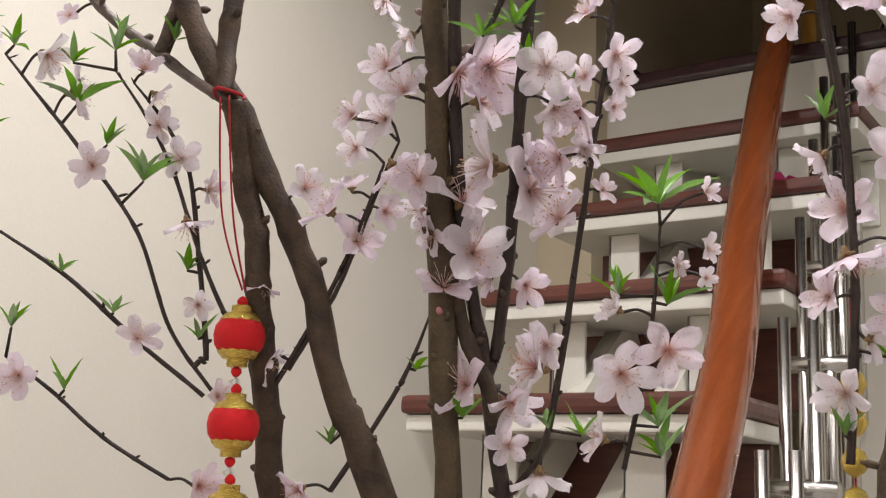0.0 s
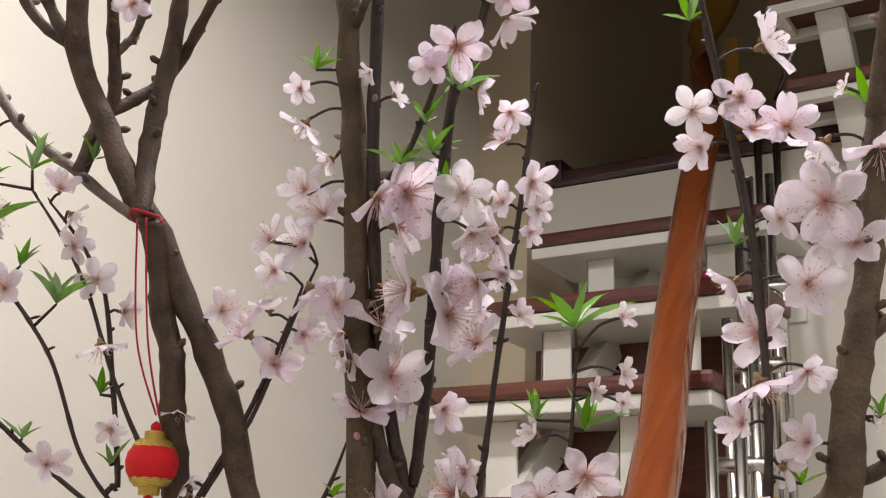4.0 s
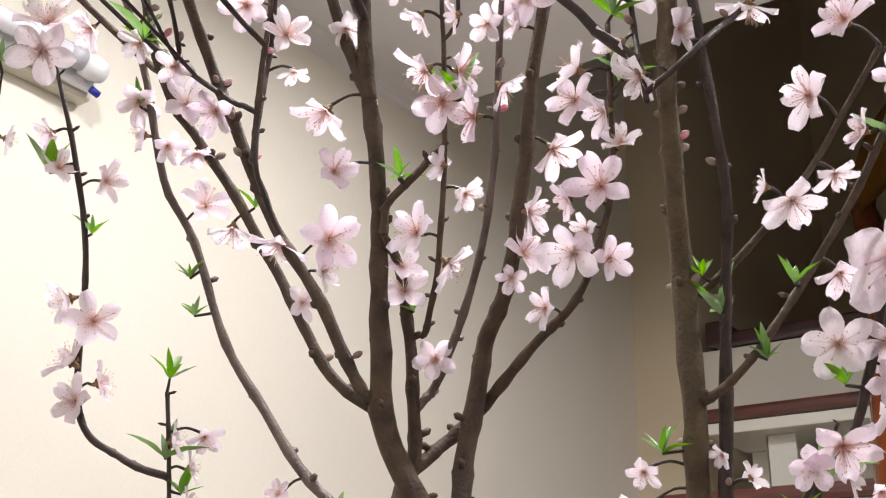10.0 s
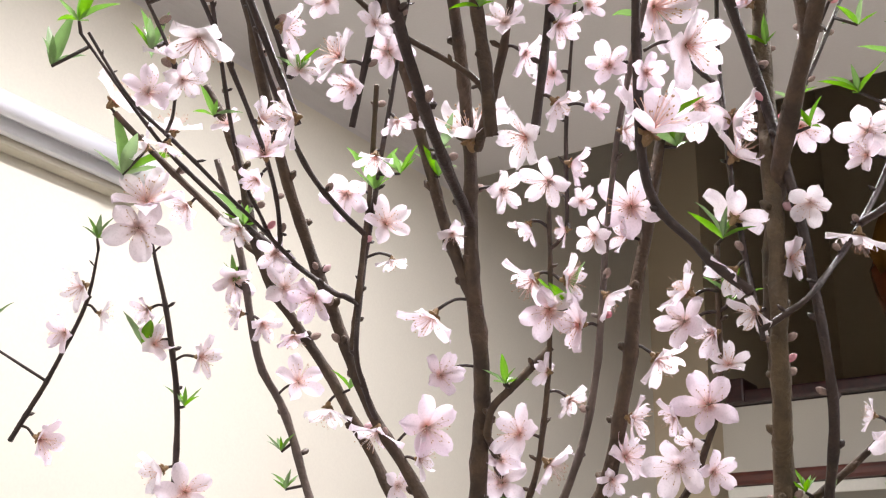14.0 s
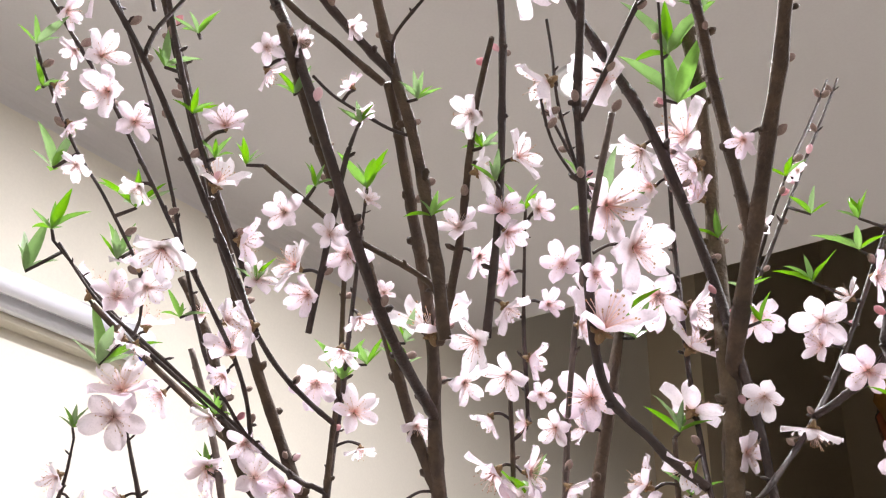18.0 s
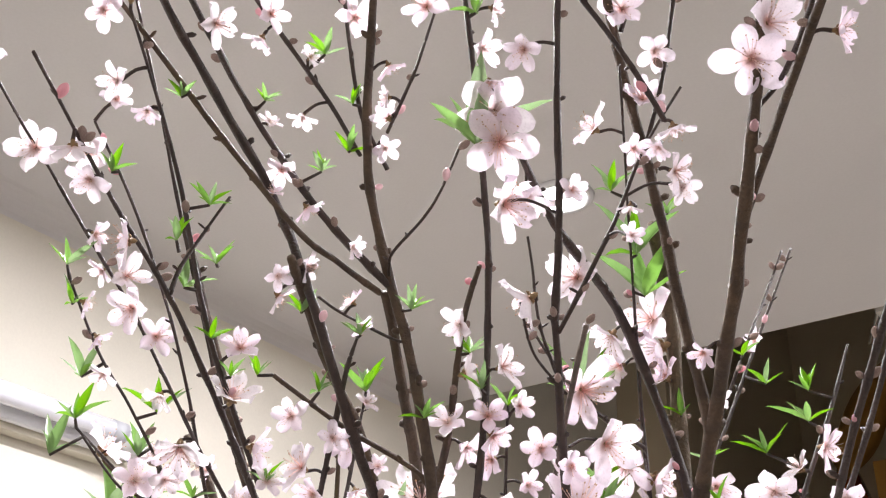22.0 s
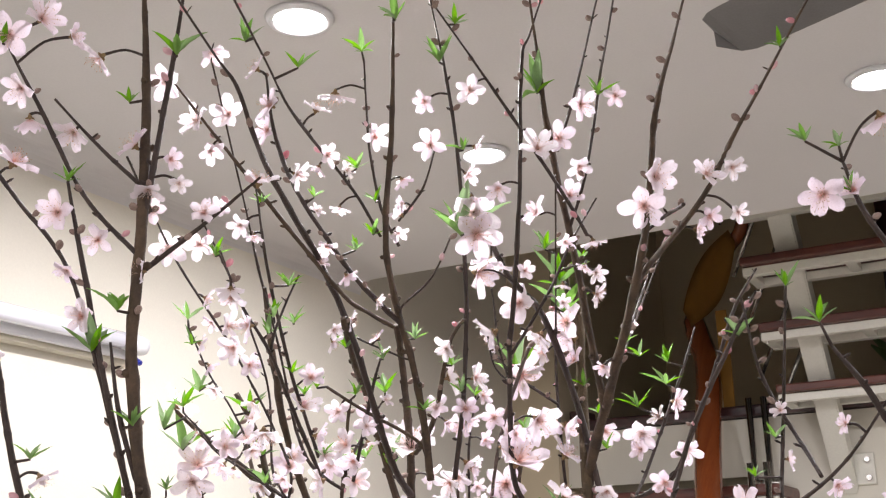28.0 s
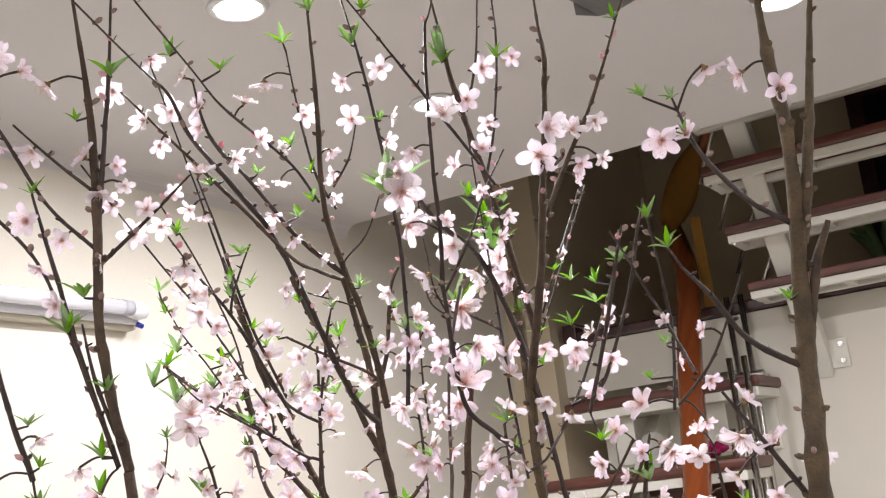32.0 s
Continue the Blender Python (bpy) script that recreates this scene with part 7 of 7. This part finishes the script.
sprig(main_tree, (-0.731, 0.498, 2.184), 0.016, (-0.738, 0.499, 2.185))
sprig(main_tree, (-0.696, 0.577, 2.193), 0.024, (-0.702, 0.583, 2.187))
sprig(main_tree, (-0.753, 0.686, 2.152), 0.020, (-0.764, 0.683, 2.154))
sprig(main_tree, (-0.735, 0.523, 2.194), 0.016, (-0.730, 0.531, 2.196))
sprig(grey_tree, (-0.633, 0.609, 2.192), 0.016, (-0.634, 0.616, 2.190))
sprig(main_tree, (-0.638, 0.647, 2.194), 0.016, (-0.643, 0.654, 2.188))
sprig(grey_tree, (-0.512, 0.856, 2.245), 0.021, (-0.500, 0.873, 2.242))
sprig(grey_tree, (-0.578, 0.777, 2.215), 0.016, (-0.582, 0.782, 2.214))
sprig(main_tree, (-0.643, 0.611, 2.218), 0.016, (-0.651, 0.611, 2.219))
sprig(main_tree, (-0.668, 0.599, 2.177), 0.016, (-0.672, 0.602, 2.178))
sprig(main_tree, (-0.821, 0.464, 2.192), 0.023, (-0.811, 0.471, 2.201))
sprig(main_tree, (-0.704, 0.523, 2.227), 0.016, (-0.703, 0.527, 2.232))
sprig(main_tree, (-0.685, 0.556, 2.220), 0.021, (-0.690, 0.559, 2.221))
sprig(main_tree, (-0.666, 0.514, 2.356), 0.018, (-0.665, 0.520, 2.358))
sprig(main_tree, (-0.718, 0.455, 2.272), 0.016, (-0.734, 0.452, 2.273))
sprig(main_tree, (-0.723, 0.470, 2.242), 0.016, (-0.726, 0.474, 2.243))
sprig(main_tree, (-0.686, 0.512, 2.313), 0.016, (-0.703, 0.510, 2.309))
sprig(grey_tree, (-0.572, 0.718, 2.281), 0.039, (-0.580, 0.717, 2.286))
sprig(grey_tree, (-0.562, 0.655, 2.329), 0.023, (-0.556, 0.666, 2.327))
sprig(grey_tree, (-0.514, 0.853, 2.221), 0.029, (-0.508, 0.864, 2.217))
sprig(far_tree, (-0.356, 0.623, 2.129), 0.020, (-0.352, 0.631, 2.131))
sprig(far_tree, (-0.373, 0.613, 2.098), 0.016, (-0.355, 0.629, 2.098))
sprig(grey_tree, (-0.539, 0.803, 2.260), 0.016, (-0.541, 0.807, 2.261))
sprig(grey_tree, (-0.576, 0.516, 2.388), 0.016, (-0.583, 0.518, 2.389))
sprig(main_tree, (-0.738, 0.440, 2.346), 0.016, (-0.736, 0.444, 2.351))
sprig(grey_tree, (-0.599, 0.551, 2.322), 0.052, (-0.598, 0.555, 2.330))
sprig(grey_tree, (-0.582, 0.486, 2.462), 0.030, (-0.581, 0.492, 2.462))
sprig(main_tree, (-0.624, 0.335, 2.405), 0.018, (-0.643, 0.331, 2.399))
sprig(main_tree, (-0.642, 0.454, 2.474), 0.020, (-0.644, 0.461, 2.467))
sprig(left_tree, (-0.679, 0.216, 2.197), 0.023, (-0.673, 0.225, 2.196))
sprig(left_tree, (-0.691, 0.237, 2.073), 0.019, (-0.686, 0.246, 2.073))
sprig(left_tree, (-0.688, 0.225, 2.349), 0.016, (-0.681, 0.234, 2.353))
sprig(left_tree, (-0.746, 0.162, 2.383), 0.016, (-0.746, 0.168, 2.382))
sprig(grey_tree, (-0.540, 0.831, 2.196), 0.024, (-0.518, 0.854, 2.185))
sprig(far_tree, (-0.282, 0.449, 2.182), 0.019, (-0.278, 0.462, 2.167))
sprig(grey_tree, (-0.474, 0.588, 2.444), 0.026, (-0.475, 0.592, 2.449))
sprig(main_tree, (-0.610, 0.459, 2.499), 0.025, (-0.615, 0.462, 2.499))
sprig(main_tree, (-0.630, 0.278, 2.404), 0.017, (-0.627, 0.284, 2.409))
sprig(main_tree, (-0.671, 0.491, 2.382), 0.020, (-0.685, 0.491, 2.376))
sprig(left_tree, (-0.739, 0.208, 2.105), 0.016, (-0.753, 0.206, 2.104))
sprig(left_tree, (-0.714, 0.199, 2.288), 0.016, (-0.717, 0.202, 2.289))
sprig(far_tree, (-0.308, 0.485, 2.218), 0.018, (-0.309, 0.489, 2.219))
sprig(left_tree, (-0.772, 0.159, 2.325), 0.020, (-0.774, 0.162, 2.327))
sprig(grey_tree, (-0.276, 0.391, 2.356), 0.016, (-0.276, 0.396, 2.358))
sprig(grey_tree, (-0.566, 0.487, 2.495), 0.018, (-0.574, 0.488, 2.497))
sprig(far_tree, (-0.253, 0.430, 2.294), 0.016, (-0.253, 0.439, 2.286))
sprig(far_tree, (-0.251, 0.440, 2.265), 0.016, (-0.250, 0.446, 2.269))
sprig(far_tree, (-0.209, 0.504, 2.131), 0.017, (-0.201, 0.513, 2.136))
sprig(near_tree, (-0.588, 0.888, 1.799), 0.020, (-0.583, 0.893, 1.814))
sprig(main_tree, (-0.810, 0.843, 1.824), 0.018, (-0.824, 0.844, 1.816))
sprig(main_tree, (-0.804, 0.825, 1.718), 0.028, (-0.822, 0.824, 1.705))
sprig(near_tree, (-0.543, 0.985, 1.656), 0.021, (-0.526, 1.001, 1.657))
sprig(near_tree, (-0.532, 1.022, 1.578), 0.028, (-0.547, 1.018, 1.579))
sprig(right_tree, (-0.345, 1.036, 1.850), 0.031, (-0.340, 1.045, 1.846))
sprig(main_tree, (-0.720, 0.930, 1.559), 0.018, (-0.711, 0.937, 1.570))
sprig(right_tree, (-0.355, 1.063, 1.661), 0.016, (-0.373, 1.059, 1.662))
sprig(right_tree, (-0.401, 1.055, 1.622), 0.017, (-0.419, 1.049, 1.627))
sprig(main_tree, (-0.972, 0.783, 1.876), 0.029, (-0.974, 0.787, 1.880))
sprig(main_tree, (-0.975, 0.793, 1.803), 0.033, (-0.975, 0.798, 1.805))
sprig(main_tree, (-0.965, 0.800, 1.765), 0.024, (-0.971, 0.799, 1.770))
sprig(main_tree, (-0.849, 0.801, 1.771), 0.034, (-0.866, 0.802, 1.759))
sprig(main_tree, (-0.941, 0.769, 1.970), 0.017, (-0.932, 0.780, 1.974))
sprig(near_tree, (-0.480, 0.851, 2.007), 0.031, (-0.485, 0.851, 2.011))
sprig(grey_tree, (-0.636, 0.860, 1.860), 0.021, (-0.623, 0.875, 1.864))
sprig(main_tree, (-0.746, 0.749, 2.018), 0.019, (-0.746, 0.756, 2.016))
sprig(main_tree, (-0.783, 0.814, 1.958), 0.016, (-0.789, 0.816, 1.959))
sprig(main_tree, (-0.899, 0.507, 2.169), 0.028, (-0.881, 0.517, 2.181))
sprig(main_tree, (-0.817, 0.511, 2.155), 0.021, (-0.813, 0.516, 2.161))
sprig(main_tree, (-0.743, 0.546, 2.136), 0.017, (-0.750, 0.548, 2.136))
sprig(main_tree, (-0.611, 0.780, 2.057), 0.020, (-0.620, 0.782, 2.053))
sprig(main_tree, (-0.875, 0.755, 2.031), 0.016, (-0.885, 0.756, 2.029))
sprig(right_tree, (-0.990, 0.712, 2.023), 0.019, (-0.999, 0.713, 2.023))
sprig(main_tree, (-0.940, 0.761, 1.995), 0.016, (-0.934, 0.767, 2.003))
sprig(grey_tree, (-0.540, 0.848, 2.253), 0.019, (-0.553, 0.842, 2.260))
sprig(grey_tree, (-0.553, 0.766, 2.148), 0.016, (-0.565, 0.766, 2.146))
sprig(main_tree, (-0.810, 0.433, 2.250), 0.021, (-0.815, 0.440, 2.245))
sprig(main_tree, (-0.755, 0.476, 2.238), 0.018, (-0.753, 0.484, 2.239))
sprig(main_tree, (-0.715, 0.556, 2.190), 0.018, (-0.724, 0.559, 2.186))
sprig(main_tree, (-0.674, 0.522, 2.328), 0.018, (-0.672, 0.526, 2.334))
sprig(main_tree, (-0.664, 0.578, 2.240), 0.016, (-0.674, 0.577, 2.241))
sprig(main_tree, (-0.795, 0.699, 2.151), 0.028, (-0.809, 0.694, 2.152))
sprig(grey_tree, (-0.565, 0.694, 2.300), 0.046, (-0.570, 0.697, 2.301))
sprig(main_tree, (-0.635, 0.768, 2.157), 0.030, (-0.646, 0.765, 2.159))
sprig(grey_tree, (-0.576, 0.808, 2.191), 0.016, (-0.575, 0.816, 2.190))
sprig(main_tree, (-0.714, 0.486, 2.361), 0.016, (-0.725, 0.487, 2.357))
sprig(grey_tree, (-0.541, 0.696, 2.325), 0.016, (-0.553, 0.696, 2.321))
sprig(main_tree, (-0.718, 0.435, 2.240), 0.016, (-0.722, 0.441, 2.237))
sprig(main_tree, (-0.779, 0.430, 2.302), 0.016, (-0.779, 0.435, 2.305))
sprig(left_tree, (-0.651, 0.230, 2.378), 0.023, (-0.656, 0.233, 2.379))
sprig(left_tree, (-0.698, 0.215, 2.172), 0.026, (-0.700, 0.219, 2.173))
sprig(left_tree, (-0.674, 0.231, 2.123), 0.017, (-0.683, 0.231, 2.123))
sprig(left_tree, (-0.748, 0.222, 2.038), 0.026, (-0.749, 0.219, 2.063))
sprig(right_tree, (-1.110, 0.619, 2.068), 0.034, (-1.074, 0.657, 2.039))
sprig(grey_tree, (-0.518, 0.551, 2.442), 0.033, (-0.516, 0.557, 2.447))
sprig(far_tree, (-0.272, 0.417, 2.297), 0.016, (-0.253, 0.439, 2.286))
sprig(far_tree, (-0.356, 0.533, 2.197), 0.024, (-0.360, 0.535, 2.199))
sprig(main_tree, (-0.904, 0.671, 2.129), 0.029, (-0.905, 0.677, 2.130))
sprig(left_tree, (-0.739, 0.217, 2.072), 0.016, (-0.750, 0.217, 2.069))
sprig(main_tree, (-0.705, 0.754, 2.061), 0.028, (-0.717, 0.753, 2.060))
sprig(far_tree, (-0.459, 0.679, 2.051), 0.027, (-0.464, 0.672, 2.080))
sprig(grey_tree, (-0.629, 0.722, 2.217), 0.049, (-0.630, 0.725, 2.222))
sprig(right_tree, (-0.997, 0.676, 2.058), 0.033, (-0.984, 0.689, 2.060))

# trunks below, down to the floor


# ---- red lantern charms ----
def lantern_string(x, y, z, knot):
    ob = thing("lantern_charm", "red velvet mini lanterns with gold caps hanging from a branch", "lantern", (x, y, z))
    k = Vector(knot) - Vector((x, y, z))
    for dx in (-0.004, 0.004):
        pts = [(k.x + dx, k.y - 0.004, k.z, 0.0007), (k.x * 0.5 + dx * 1.2, k.y * 0.5 - 0.006, k.z * 0.5, 0.0007), (dx * 0.3, 0, 0.030, 0.0007)]
        part("cord", sweep(bmesh.new(), catmull(pts, 8), 6), CORD, ob, smooth=True)
    part("knot", sweep(bmesh.new(), catmull([(k.x - 0.012, k.y, k.z + 0.002, 0.0011), (k.x, k.y - 0.012, k.z + 0.003, 0.0014), (k.x + 0.012, k.y, k.z, 0.0011), (k.x + 0.020, k.y - 0.006, k.z - 0.006, 0.0009)], 5), 6), CORD, ob, smooth=True)
    for i in range(3):
        h, sx = -0.056 * i, 0.0016 * i
        body = part("lantern", lathe(bmesh.new(), [(0.0075, h + 0.0125), (0.0125, h + 0.0105), (0.0155, h + 0.006), (0.0165, h), (0.0155, h - 0.006), (0.0125, h - 0.0105), (0.0075, h - 0.0125)], 28), VELVET, ob, smooth=True)
        for s in (1, -1):
            part("cap", lathe(bmesh.new(), [(0.0128, h + s * 0.0098), (0.0118, h + s * 0.0122), (0.0085, h + s * 0.0148), (0.0066, h + s * 0.0155), (0.0066, h + s * 0.0195), (0.0058, h + s * 0.0197)], 22), GOLD, body, "embossed gold foil cap", smooth=True)
            frill = bmesh.new()
            rim = []
            for k in range(33):
                w = k * math.pi / 16
                out = 0.0134 + 0.0006 * math.cos(12 * w)
                rim.append([frill.verts.new((r * math.cos(w), r * math.sin(w), h + s * z)) for r, z in ((0.0098, 0.0144), (0.0124, 0.0118), (out, 0.0096 - 0.0005 * math.cos(12 * w)))])
            for a, b in zip(rim, rim[1:]):
                for j in range(2):
                    frill.faces.new((a[j], b[j], b[j + 1], a[j + 1]))
            part("frill", frill, GOLD, body, "scalloped gold foil edge", smooth=True)
            part("pompom", lathe(bmesh.new(), [(0.0006, h + s * 0.0195), (0.0032, h + s * 0.0205), (0.0036, h + s * 0.0228), (0.0022, h + s * 0.0250), (0.0004, h + s * 0.0262)], 12), VELVET, body, "small red felt ball", smooth=True)
        body.location.x = sx
        for a in range(3):
            w = a * 2.1
            part("bead", sweep(bmesh.new(), [(0.001, 0, h - 0.026, 0.0005), (0.0035 * math.cos(w), 0.0035 * math.sin(w), h - 0.029, 0.0009), (0.001, 0, h - 0.032, 0.0005)], 6), PLASTIC, body, "clear plastic bead", smooth=True)


lantern_string(-0.753, 0.873, 1.622, (-0.757, 0.848, 1.775))


def gold_charm(x, y, z):
    ob = thing("gold_charm", "small gold foil charm hanging in the branches", "ornament", (x, y, z))
    for i in range(4):
        part("charm", lathe(bmesh.new(), [(0.001, -0.024 * i), (0.006, -0.003 - 0.024 * i), (0.009, -0.010 - 0.024 * i), (0.006, -0.016 - 0.024 * i), (0.001, -0.019 - 0.024 * i)], 10), GOLD, ob, smooth=True)
    part("cord", sweep(bmesh.new(), [(0, 0, 0.05, 0.0007), (0, 0, -0.09, 0.0007)], 5), CORD, ob)


gold_charm(-0.43, 1.085, 1.62)
